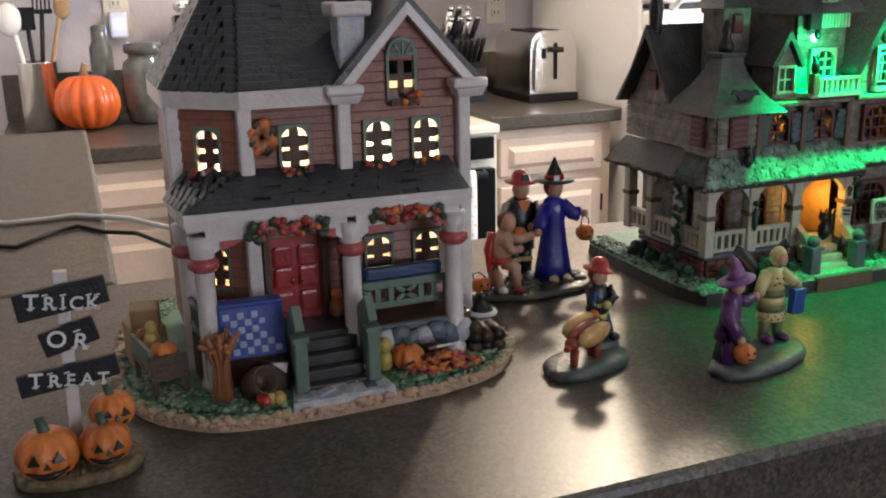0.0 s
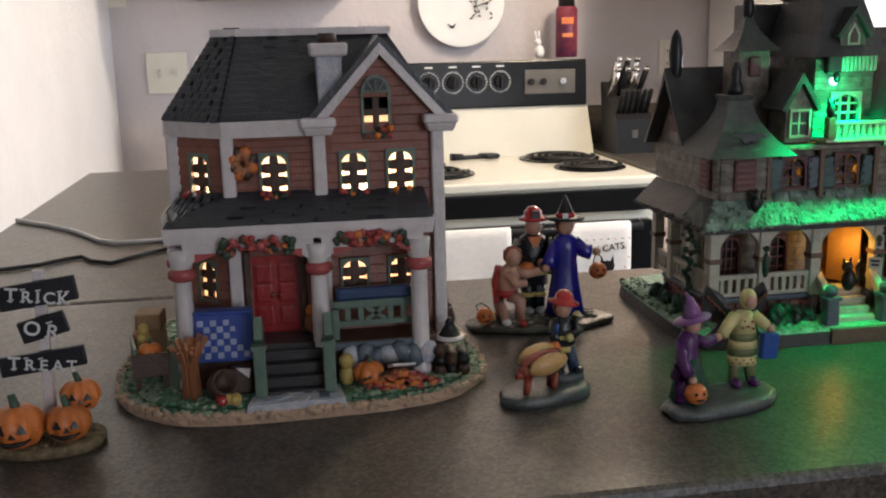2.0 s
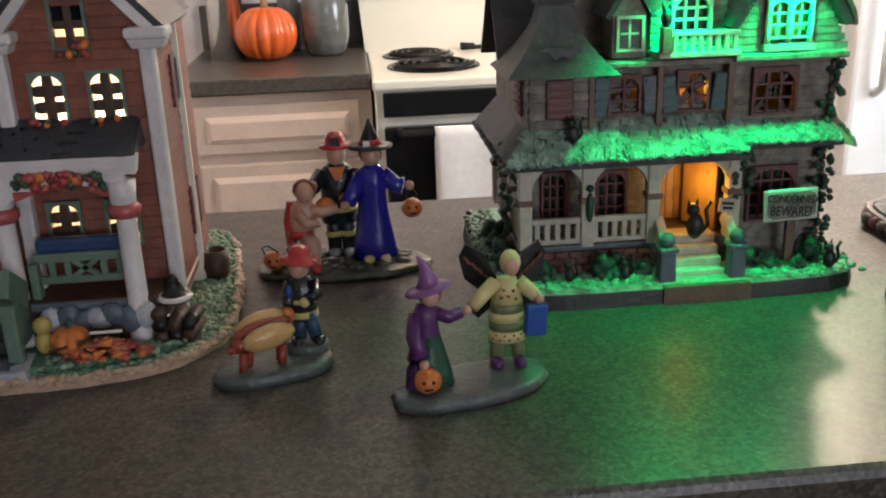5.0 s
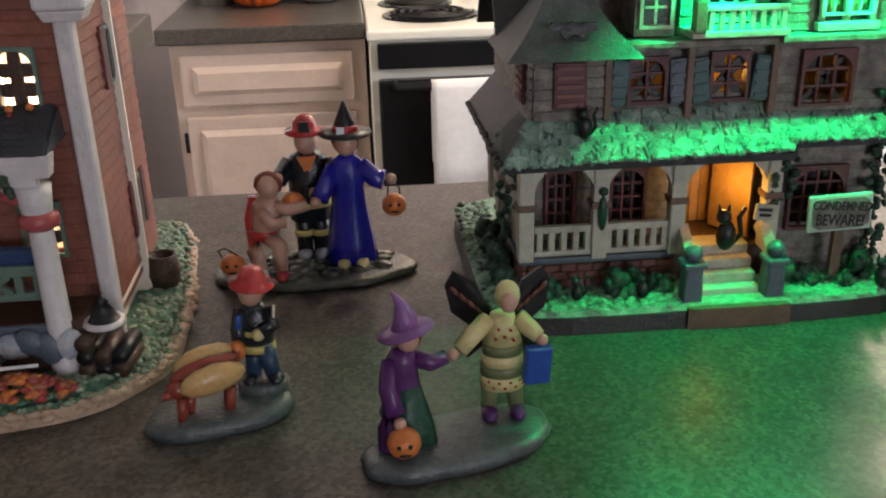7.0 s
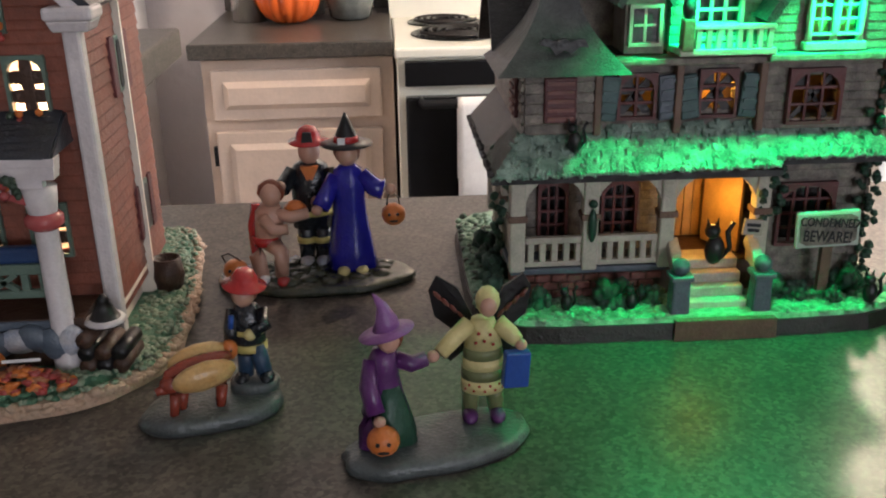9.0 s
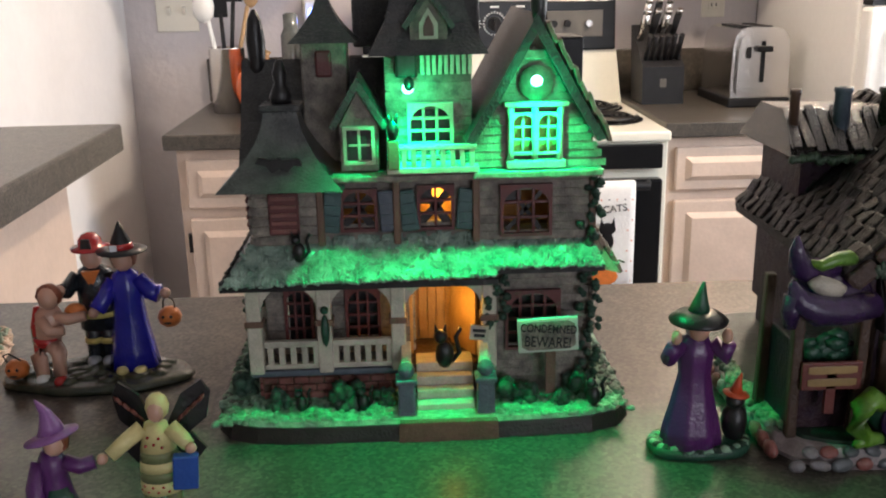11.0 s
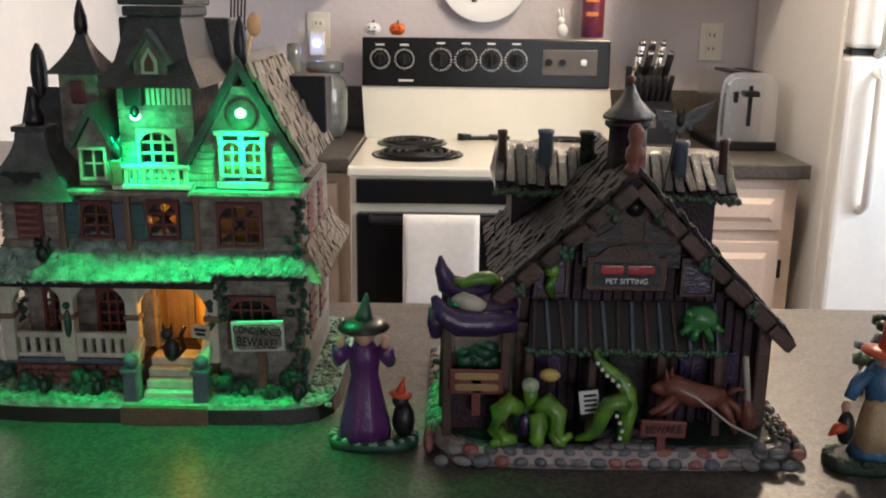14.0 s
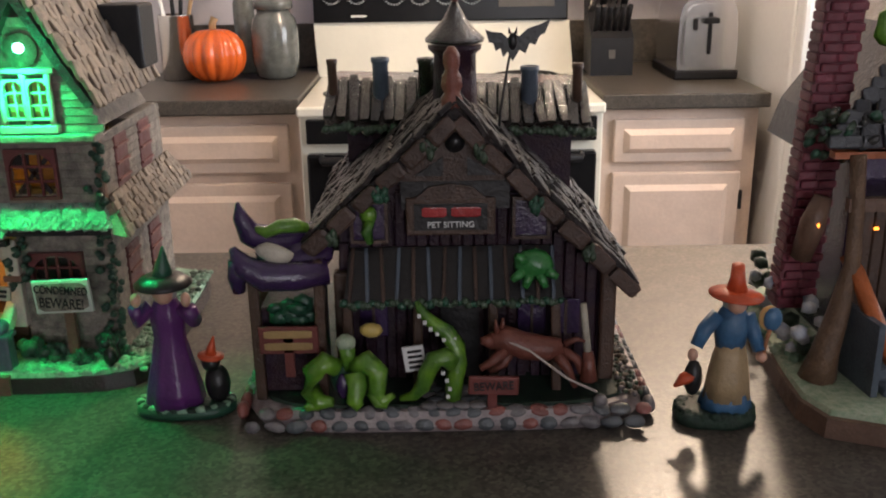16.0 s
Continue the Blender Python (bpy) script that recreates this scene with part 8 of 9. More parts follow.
b.box((1.035, 0.50, 0.065), (0.125, 0.075, 0.11), PURPLEA, bevel=0.002)
b.make("house_wall", D, "dark purple house wall")
b = Sculpt(dO)
b.prism([(0.962, 0.10), (1.112, 0.10), (1.10, 0.118), (1.06, 0.165), (1.03, 0.185), (0.998, 0.16), (0.968, 0.118)], 0.474, 0.55, ROOFDARK)
dr_ = b.make("roof", D, "dark sagging shingle roof")
shingles(dr_, dO, (0.950, 0.448, 0.112), (1.11, 0.448, 0.112), (0.998, 0.474, 0.168), (1.062, 0.474, 0.168), 12, 0.0085, ROOFDARK, lift=0.0026, jit=9)
b = Sculpt(dO)
for k in range(60):
    b.ball((random.uniform(0.947, 0.975), random.uniform(0.446, 0.46), random.uniform(0.106, 0.128)), (random.uniform(0.002, 0.004), 0.0016, random.uniform(0.0014, 0.0028)), (LEAFG, MOSSB, GREYROOF, DKGREEN)[k % 4], 1, 0.5, rot=(random.uniform(-40, 40), random.uniform(-60, 60), 0))
b.make("roof_moss", D, "mossy leaves on the roof corner")
b = Sculpt(dO)
b.box((1.03, 0.448, 0.1095), (0.15, 0.006, 0.003), ORANGERAIL)
b.make("orange_gutter", D, "thin orange eave line")
# leaning brick chimney
ch = Sculpt(dO)
ch.loft([(0.9455, 0.4685, 0.03), (0.9625, 0.4685, 0.03), (0.9625, 0.4805, 0.03), (0.9455, 0.4805, 0.03)], [(0.9545, 0.4685, 0.176), (0.9715, 0.4685, 0.176), (0.9715, 0.4805, 0.176), (0.9545, 0.4805, 0.176)], WITCHBRICK)
chm = ch.make("chimney", D, "leaning wine-red brick chimney")
for k in range(33):
    z = 0.034 + k * 0.0044
    f = (z - 0.03) / 0.146
    x0, x1 = 0.9455 + 0.0090 * f, 0.9625 + 0.0090 * f
    for j in range(2):
        xx = x0 + (x1 - x0) * (0.26 + 0.48 * j + (0.05 if k % 2 else -0.05))
        piece("brick", chm, (xx - dO[0], 0.4680 - dO[1], z), ((x1 - x0) * 0.47, 0.003, 0.0038), WITCHBRICK, (0, random.uniform(-3, 3), 0))
    piece("brick", chm, (x0 - dO[0], 0.4745 - dO[1], z), (0.0022, 0.0125, 0.0038), WITCHBRICK, (0, random.uniform(-6, 6), 0))
b = Sculpt(dO)
b.box((0.9630, 0.4745, 0.1775), (0.0190, 0.0145, 0.0035), BLUEGREY, bevel=0.0006)
b.box((0.9632, 0.4745, 0.1830), (0.0225, 0.0165, 0.0075), COBBLE, bevel=0.0012)
b.make("chimney_cap", chm, "grey stone cap")
b = Sculpt(dO)
b.lathe([(0.0062, 0.186), (0.0055, 0.189), (0.0048, 0.192), (0.0052, 0.204), (0.0062, 0.208), (0.0040, 0.208), (0.0038, 0.206)], (0.9632, 0.4745, 0), BLACKP, 14)
b.make("chimney_pot", chm, "dark chimney pot")
# tree trunk posts, porch, door, rail, steps
b = Sculpt(dO)
b.tube([(0.953, 0.432, 0.010), (0.956, 0.433, 0.025), (0.961, 0.436, 0.042), (0.966, 0.440, 0.062), (0.9665, 0.443, 0.085), (0.965, 0.445, 0.110)], [0.0085, 0.0062, 0.0048, 0.0036, 0.0032, 0.0036], BARKB, 10)
b.make("trunk_post", D, "twisted brown trunk post")
b = Sculpt(dO)
b.box((0.975, 0.4475, 0.105), (0.02, 0.004, 0.012), PURPLEA)
b.box((1.005, 0.444, 0.088), (0.085, 0.004, 0.006), DKBROWN)
b.make("lintel", D, "brown porch lintel")
for k in range(2):
    piece("sign_bar", D, (0.988 - dO[0], 0.4425 - dO[1], 0.1005 - k * 0.007), (0.018, 0.001, 0.0036), ORANGERAIL, (0, -4, 0))
for k in range(5):
    piece("door_plank", D, (0.980 + k * 0.0056 - dO[0], 0.4605 - dO[1], 0.056), (0.0052, 0.003, 0.056), DKWOOD)
b = Sculpt(dO)
b.ball((0.9835, 0.458, 0.0725), (0.0013, 0.0008, 0.0009), AMBER, 2)
b.make("door_lantern", D, "tiny glowing amber lamp")
b = Sculpt(dO)
b.tube([(0.967, 0.447, 0.062), (0.968, 0.438, 0.058), (0.9705, 0.428, 0.046), (0.974, 0.419, 0.034), (0.978, 0.413, 0.026)], 0.0042, ORANGERAIL, 4)
b.make("orange_rail", D, "orange sloping stair rail")
b = Sculpt(dO)
b.box((0.968, 0.428, 0.026), (0.003, 0.032, 0.036), BLUEGREY, (0, 0, 6))
b.make("stair_cheek", D, "grey stair side wall")
for k in range(4):
    b = Sculpt(dO)
    b.box((1.0, 0.413 + k * 0.0085 + 0.006, 0.0115 + k * 0.0055), (0.052, 0.014, 0.0055), BLUEGREY, bevel=0.0007)
    b.make("step", D, "grey stone step")
b = Sculpt(dO)
b.ball((0.990, 0.433, 0.034), (0.0085, 0.003, 0.0035), BLACKP, 2)
b.ball((0.983, 0.432, 0.0375), 0.003, BLACKP, 2)
b.cone((0.982, 0.432, 0.0395), (0.9815, 0.432, 0.043), 0.001, 0.0002, BLACKP, 6)
b.make("black_cat", D, "small black cat on the steps")
b = Sculpt(dO)
b.tube([(0.952, 0.462, 0.058), (0.954, 0.458, 0.075), (0.957, 0.457, 0.088)], [0.005, 0.006, 0.004], DKBROWN, 8)
b.ball((0.9545, 0.4525, 0.076), (0.0007, 0.0007, 0.0012), AMBER, 1)
b.make("side_lantern", D, "brown side window with a glowing dot")
b = Sculpt(dO)
b.ball((0.979, 0.462, 0.163), (0.006, 0.003, 0.009), LIME, 2, 0.3)
b.make("roof_leaf", D, "lime green leaf on the roof")


# ---- painted figurines ----
def hat_witch(s, c, r, h, cone_mat, brim_mat, lean=(0, 0)):
    s.lathe([(r, 0.0), (r * 1.02, 0.0006), (r * 0.5, 0.0018)], c, brim_mat, 20, rot=(lean[1], lean[0], 0))
    s.tube([(c[0], c[1], c[2] + 0.001), (c[0], c[1], c[2] + h * 0.35), (c[0] + lean[0] * 0.0001, c[1], c[2] + h * 0.7), (c[0] + lean[0] * 0.0003, c[1], c[2] + h)], [r * 0.52, r * 0.4, r * 0.2, r * 0.04], cone_mat, 12)


def head(s, c, r, hair=None):
    s.ball(c, (r * 0.92, r * 0.95, r * 1.08), SKIN, 2)
    if hair:
        s.ball((c[0], c[1] + r * 0.35, c[2] + r * 0.12), (r * 1.14, r * 0.95, r * 1.15), hair, 2, 0.15)


def jack_face(s, c, r, front=(0, -1)):
    """Dark carved eyes and grin on a small pumpkin."""
    fx, fy = front
    for d in (-0.34, 0.34):
        s.ball((c[0] + fx * r * 0.9 + d * r * abs(fy), c[1] + fy * r * 0.9 + d * r * abs(fx), c[2] + r * 0.25), (r * 0.16, r * 0.12, r * 0.17), BLACKP, 1)
    s.ball((c[0] + fx * r * 0.93, c[1] + fy * r * 0.93, c[2] - r * 0.3), (r * 0.42 if fy else r * 0.1, r * 0.1 if fy else r * 0.42, r * 0.13), BLACKP, 1)


# three trick-or-treaters on a mossy mound
o = (0.38, 0.53, BAR)
s = Sculpt((0.38, 0.53, 0))
s.mound([(0.381 + (x - 0.381) * (1 + 0.1 * math.sin(x * 210)), y) for x, y in outline(0.381, 0.531, 0.045, 0.0225, 36, 2.4, 0.08, 4)], 0.0, 0.005, MOSSB)
for k in range(30):
    a = k * 2.4
    s.ball((0.381 + 0.038 * math.cos(a) * (k / 30) ** 0.5, 0.532 + 0.016 * math.sin(a) * (k / 30) ** 0.5, 0.005), (0.006, 0.005, 0.002), MOSSB, 1, 0.4)
# fire helmet child
s.tube([(0.3755, 0.545, 0.006), (0.3755, 0.545, 0.03)], [0.004, 0.0048], FIREBLK)
s.tube([(0.3835, 0.545, 0.006), (0.3835, 0.545, 0.03)], [0.004, 0.0048], FIREBLK)
for x in (0.3755, 0.3835):
    s.ball((x, 0.541, 0.0065), (0.0036, 0.0055, 0.0028), STONEB, 2)
    s.cone((x, 0.545, 0.016), (x, 0.545, 0.019), 0.0049, 0.0049, FIREYEL)
s.lathe([(0.0105, 0.024), (0.0098, 0.035), (0.0105, 0.049), (0.0085, 0.056), (0.004, 0.059)], (0.3795, 0.546, 0), FIREBLK, 16, 0.75)
s.lathe([(0.0106, 0.031), (0.0106, 0.0335)], (0.3795, 0.546, 0), FIREYEL, 16, 0.76)
s.tube([(0.371, 0.545, 0.053), (0.3655, 0.539, 0.046), (0.3655, 0.533, 0.049)], [0.0045, 0.0042, 0.0036], FIREBLK)
s.ball((0.3655, 0.5315, 0.0495), 0.003, SKIN, 2)
s.tube([(0.388, 0.545, 0.053), (0.3915, 0.538, 0.043), (0.3835, 0.534, 0.0405)], [0.0045, 0.0042, 0.0036], FIREBLK)
s.ball((0.3825, 0.534, 0.0405), 0.003, SKIN, 2)
s.prism([(0.375, 0.057), (0.384, 0.057), (0.3795, 0.047)], 0.5385, 0.5415, ORANGEP)
head(s, (0.3795, 0.544, 0.0635), 0.0062)
s.lathe([(0.0098, 0.0), (0.010, 0.0008), (0.0062, 0.0018), (0.0058, 0.005), (0.0038, 0.0078), (0.001, 0.0088)], (0.3795, 0.5445, 0.068), FIRERED, 18, 1.1)
s.prism([(0.3767, 0.069), (0.3823, 0.069), (0.3815, 0.0745), (0.3775, 0.0745)], 0.537, 0.5385, BLACKP)
# blue witch
s.lathe([(0.0135, 0.006), (0.0118, 0.015), (0.0092, 0.03), (0.008, 0.042), (0.0088, 0.05), (0.007, 0.0565), (0.003, 0.0595)], (0.3985, 0.5355, 0), NAVY, 22, 0.8, ribs=7, rib=0.10)
s.tube([(0.4045, 0.535, 0.054), (0.411, 0.534, 0.047), (0.4155, 0.533, 0.046)], [0.0042, 0.0048, 0.0052], NAVY)
s.ball((0.419, 0.532, 0.0465), 0.0028, SKIN, 2)
s.tube([(0.3925, 0.535, 0.053), (0.3875, 0.531, 0.044), (0.3845, 0.5275, 0.0395)], [0.0042, 0.0046, 0.0046], NAVY)
s.ball((0.383, 0.5265, 0.0385), 0.0028, SKIN, 2)
for x in (0.3945, 0.4035):
    s.ball((x, 0.5265, 0.0065), (0.0033, 0.005, 0.0025), CREAMY, 2)
head(s, (0.3985, 0.534, 0.0645), 0.006, HAIRR)
hat_witch(s, (0.3985, 0.5345, 0.069), 0.0125, 0.0155, BLACKP, BLACKP)
s.lathe([(0.0066, 0.0), (0.0058, 0.003)], (0.3985, 0.5345, 0.0705), FIRERED, 16)
s.box((0.3965, 0.5278, 0.072), (0.0035, 0.001, 0.0032), SIGNWHT)
s.tube([(0.419, 0.532, 0.0455), (0.4173, 0.532, 0.042), (0.417, 0.532, 0.038)], 0.0004, BLACKP, 6)
s.tube([(0.419, 0.532, 0.0455), (0.4227, 0.532, 0.042), (0.423, 0.532, 0.038)], 0.0004, BLACKP, 6)
s.ball((0.42, 0.532, 0.0335), (0.0062, 0.0062, 0.0058), ORANGEP, 2)
jack_face(s, (0.42, 0.532, 0.0335), 0.006)
# crouching child in red cape
s.tube([(0.356, 0.529, 0.024), (0.3525, 0.526, 0.016), (0.355, 0.5225, 0.006)], [0.0048, 0.0042, 0.0034], SKIN)
s.tube([(0.360, 0.527, 0.022), (0.365, 0.5215, 0.019), (0.3645, 0.520, 0.0075)], [0.0048, 0.004, 0.0034], SKIN)
s.ball((0.3655, 0.5175, 0.006), (0.0033, 0.0052, 0.0025), FIRERED, 2)
s.ball((0.3555, 0.5205, 0.0058), (0.0033, 0.0048, 0.0025), SIGNWHT, 2)
s.lathe([(0.006, 0.0), (0.0068, 0.008), (0.0072, 0.016), (0.004, 0.021)], (0.358, 0.528, 0.022), SKIN, 14, 0.8, rot=(0, 8, 0))
s.lathe([(0.0065, 0.0), (0.0072, 0.0045)], (0.3575, 0.528, 0.0215), FIRERED, 14, 0.85)
s.tube([(0.3535, 0.532, 0.041), (0.3515, 0.532, 0.03), (0.352, 0.530, 0.018), (0.3525, 0.529, 0.007)], [0.0028, 0.0034, 0.003, 0.002], FIRERED, 8)
s.tube([(0.3625, 0.527, 0.038), (0.370, 0.525, 0.036), (0.379, 0.526, 0.0375)], [0.0034, 0.003, 0.0026], SKIN)
s.tube([(0.357, 0.523, 0.037), (0.362, 0.5205, 0.031), (0.369, 0.521, 0.0315)], [0.0034, 0.003, 0.0026], SKIN)
head(s, (0.3615, 0.526, 0.0475), 0.0058, HAIRR)
s.ball((0.372, 0.532, 0.037), (0.006, 0.005, 0.0055), ORANGEP, 2)
s.ball((0.342, 0.523, 0.0105), (0.0062, 0.0062, 0.0056), ORANGEP, 2)
jack_face(s, (0.342, 0.523, 0.0105), 0.006)
s.tube([(0.3375, 0.523, 0.0145), (0.336, 0.522, 0.0185), (0.3395, 0.521, 0.020), (0.345, 0.522, 0.0155)], 0.0004, BLACKP, 6)
single(s, "costumed_children_figurine", o, "glazed figurine of three costumed dolls on a mossy mound", "figurine", "village figurines")

# fire child doll with hot dog hound
o = (0.35, 0.408, BAR)
s = Sculpt((0.35, 0.408, 0))
s.mound([(x, y + 0.22 * (x - 0.35)) for x, y in outline(0.3495, 0.4065, 0.0255, 0.0150, 36, 2.6, 0.08, 7)], 0.0, 0.0058, SLATEB)
s.mound([(x, y) for x, y in outline(0.364, 0.4165, 0.0095, 0.0075, 24, 2.3, 0.05, 8)], 0.005, 0.0095, SLATEB)
s.ball((0.3460, 0.403, 0.0225), (0.0135, 0.0036, 0.0040), SAUSAGE, 2, rot=(0, -8, 20))
s.ball((0.3490, 0.3985, 0.0205), (0.0122, 0.0042, 0.0060), BUN, 2, rot=(12, -8, 20))
s.ball((0.3455, 0.4080, 0.0228), (0.0122, 0.0042, 0.0058), BUN, 2, rot=(-12, -8, 20))
s.ball((0.3365, 0.3985, 0.0175), (0.0042, 0.0036, 0.0036), SAUSAGE, 2)
s.cone((0.3350, 0.3975, 0.0165), (0.3315, 0.396, 0.0158), 0.0022, 0.0014, SAUSAGE)
for p in ((0.3380, 0.398), (0.3400, 0.4025), (0.3540, 0.4035), (0.3530, 0.4075)):
    s.tube([(p[0], p[1], 0.014), (p[0] - 0.001, p[1] - 0.001, 0.005)], [0.0022, 0.0018], SAUSAGE)
s.tube([(0.3605, 0.4185, 0.009), (0.3615, 0.419, 0.0225)], [0.003, 0.0036], DENIM)
s.tube([(0.3685, 0.4155, 0.0105), (0.3655, 0.418, 0.0225)], [0.003, 0.0036], DENIM)
s.ball((0.3595, 0.4155, 0.0100), (0.003, 0.0046, 0.0022), FIREBLK, 2)
s.ball((0.3695, 0.413, 0.0112), (0.003, 0.0042, 0.0022), FIREBLK, 2)
s.lathe([(0.0066, 0.0195), (0.0062, 0.028), (0.0062, 0.034), (0.0045, 0.0385), (0.002, 0.040)], (0.363, 0.4195, 0), FIREBLK, 16, 0.8)
s.lathe([(0.0068, 0.0205), (0.0066, 0.0235)], (0.363, 0.4195, 0), FIREYEL, 16, 0.82)
s.lathe([(0.0064, 0.0275), (0.0064, 0.0295)], (0.363, 0.4195, 0), FIREYEL, 16, 0.82)
s.tube([(0.368, 0.4185, 0.037), (0.370, 0.415, 0.032), (0.3655, 0.413, 0.030)], [0.003, 0.0028, 0.0026], FIREBLK)
s.ball((0.3645, 0.4125, 0.0295), 0.0024, CREAMY, 2)
s.tube([(0.3585, 0.419, 0.037), (0.357, 0.4155, 0.031), (0.357, 0.413, 0.0275)], [0.003, 0.0028, 0.0024], FIREBLK)
s.ball((0.3565, 0.412, 0.024), (0.0032, 0.0032, 0.0042), ORANGEP, 2)
jack_face(s, (0.3565, 0.412, 0.024), 0.003)
s.tube([(0.358, 0.414, 0.037), (0.3575, 0.4135, 0.032)], 0.0011, BAGBLUE)
head(s, (0.3625, 0.418, 0.0438), 0.0048, HAIRR)
s.lathe([(0.0082, 0.0), (0.0084, 0.0006), (0.0052, 0.0016), (0.0048, 0.0042), (0.003, 0.0066), (0.001, 0.0072)], (0.363, 0.419, 0.0468), FIRERED, 18, 1.1, rot=(0, 8, 0))
single(s, "fire_child_figurine", o, "glazed figurine of a helmeted doll with a hot dog hound", "figurine", "village figurines")

# witch and bee pair
o = (0.432, 0.378, BAR)
s = Sculpt((0.432, 0.378, 0))
s.mound([(x, y + 0.25 * (x - 0.432)) for x, y in outline(0.4325, 0.3755, 0.0325, 0.0165, 36, 2.4, 0.09, 12)], 0.0, 0.0058, SLATEB)
s.lathe([(0.0105, 0.0055), (0.0092, 0.012), (0.0062, 0.022), (0.0045, 0.027)], (0.4155, 0.375, 0), DKGREEN, 18, 0.85, ribs=6, rib=0.12)
s.lathe([(0.0085, 0.016), (0.0062, 0.024), (0.005, 0.031), (0.0055, 0.036), (0.0035, 0.0405)], (0.4145, 0.3765, 0), PURPLE, 16, 0.85)
s.tube([(0.410, 0.374, 0.024), (0.409, 0.370, 0.014), (0.4075, 0.3685, 0.0065)], [0.0038, 0.004, 0.0028], PURPLE)
s.tube([(0.4105, 0.3755, 0.0365), (0.409, 0.3715, 0.028), (0.4115, 0.3665, 0.0205)], [0.003, 0.0032, 0.0032], PURPLE)
s.ball((0.4125, 0.365, 0.0185), 0.0022, SKIN, 2)
s.ball((0.4135, 0.363, 0.0125), (0.0058, 0.0055, 0.0054), ORANGEP, 2)
jack_face(s, (0.4135, 0.363, 0.0125), 0.0055)
s.tube([(0.4185, 0.3765, 0.036), (0.424, 0.377, 0.0335), (0.429, 0.3785, 0.0345)], [0.003, 0.003, 0.0028], PURPLE)
s.ball((0.4315, 0.379, 0.035), 0.0022, SKIN, 2)
head(s, (0.4165, 0.3755, 0.0435), 0.0042, HAIRR)
hat_witch(s, (0.416, 0.376, 0.0462), 0.0095, 0.0145, PURPLEH, PURPLEH, (-14, -6))
for x in (0.4445, 0.4545):
    s.tube([(x, 0.387, 0.007), (x * 0.7 + 0.4495 * 0.3, 0.388, 0.022)], [0.0026, 0.0036], OLIVE)
    s.ball((x, 0.384, 0.0078), (0.003, 0.0048, 0.0026), PURPLE, 2)
for k, (z0, z1, r0, r1) in enumerate(((0.017, 0.022, 0.0078, 0.0078), (0.022, 0.026, 0.0078, 0.0076), (0.026, 0.030, 0.0076, 0.0072), (0.030, 0.034, 0.0072, 0.0068), (0.034, 0.0445, 0.0068, 0.0042))):
    s.lathe([(r0, z0), (r1, z1)], (0.4495, 0.388, 0), CREAMY if k % 2 == 0 else OLIVE, 18, 0.8)
for k in range(9):
    a = -2.6 + k * 0.26
    s.ball((0.4495 + 0.0074 * math.cos(a), 0.388 + 0.006 * math.sin(a), 0.0185 + (k % 2) * 0.002), 0.0007, REDDOOR, 1)
for dx, dz in ((-0.002, 0.041), (0.002, 0.0405), (0.0, 0.038), (-0.003, 0.0375), (0.003, 0.0368)):
    s.ball((0.4495 + dx, 0.3825, dz), 0.0007, REDDOOR, 1)
s.tube([(0.4445, 0.3875, 0.0425), (0.4395, 0.384, 0.0395), (0.434, 0.380, 0.0355)], [0.0034, 0.0032, 0.0028], CREAMY)
s.tube([(0.4545, 0.388, 0.0425), (0.459, 0.3865, 0.0385), (0.4615, 0.3845, 0.0365)], [0.0034, 0.0032, 0.0026], CREAMY)
s.ball((0.4625, 0.384, 0.0355), 0.0022, SKIN, 2)
s.box((0.4605, 0.3815, 0.0275), (0.0092, 0.0042, 0.0135), BAGBLUE, (0, 4, 10), bevel=0.0006)
s.ball((0.451, 0.387, 0.0515), (0.0044, 0.0046, 0.0056), CREAMY, 2)
s.ball((0.451, 0.3838, 0.0505), (0.0031, 0.0022, 0.004), SKIN, 2)
for m_ in ((-1, 0.0), (1, 0.0)):
    d = m_[0]
    s.loft([(0.4495 + d * 0.002, 0.3945, 0.040), (0.4495 + d * 0.008, 0.3965, 0.052), (0.4495 + d * 0.0155, 0.398, 0.0565), (0.4495 + d * 0.0185, 0.3985, 0.051), (0.4495 + d * 0.0165, 0.398, 0.041), (0.4495 + d * 0.010, 0.3965, 0.036), (0.4495 + d * 0.0155, 0.398, 0.028), (0.4495 + d * 0.011, 0.397, 0.023), (0.4495 + d * 0.004, 0.395, 0.030)],
           [(0.4495 + d * 0.002, 0.396, 0.040), (0.4495 + d * 0.008, 0.398, 0.052), (0.4495 + d * 0.0155, 0.3995, 0.0565), (0.4495 + d * 0.0185, 0.40, 0.051), (0.4495 + d * 0.0165, 0.3995, 0.041), (0.4495 + d * 0.010, 0.398, 0.036), (0.4495 + d * 0.0155, 0.3995, 0.028), (0.4495 + d * 0.011, 0.3985, 0.023), (0.4495 + d * 0.004, 0.3965, 0.030)], BLACKP)
    for k in range(4):
        s.ball((0.4495 + d * (0.007 + k * 0.0028), 0.3963, 0.042 + k * 0.0026), (0.0009, 0.0012, 0.0026), RUSTR, 1, rot=(0, d * 38, 0))
single(s, "witch_and_bee_figurine", o, "glazed figurine of a purple witch doll and a striped bee doll", "figurine", "village figurines")

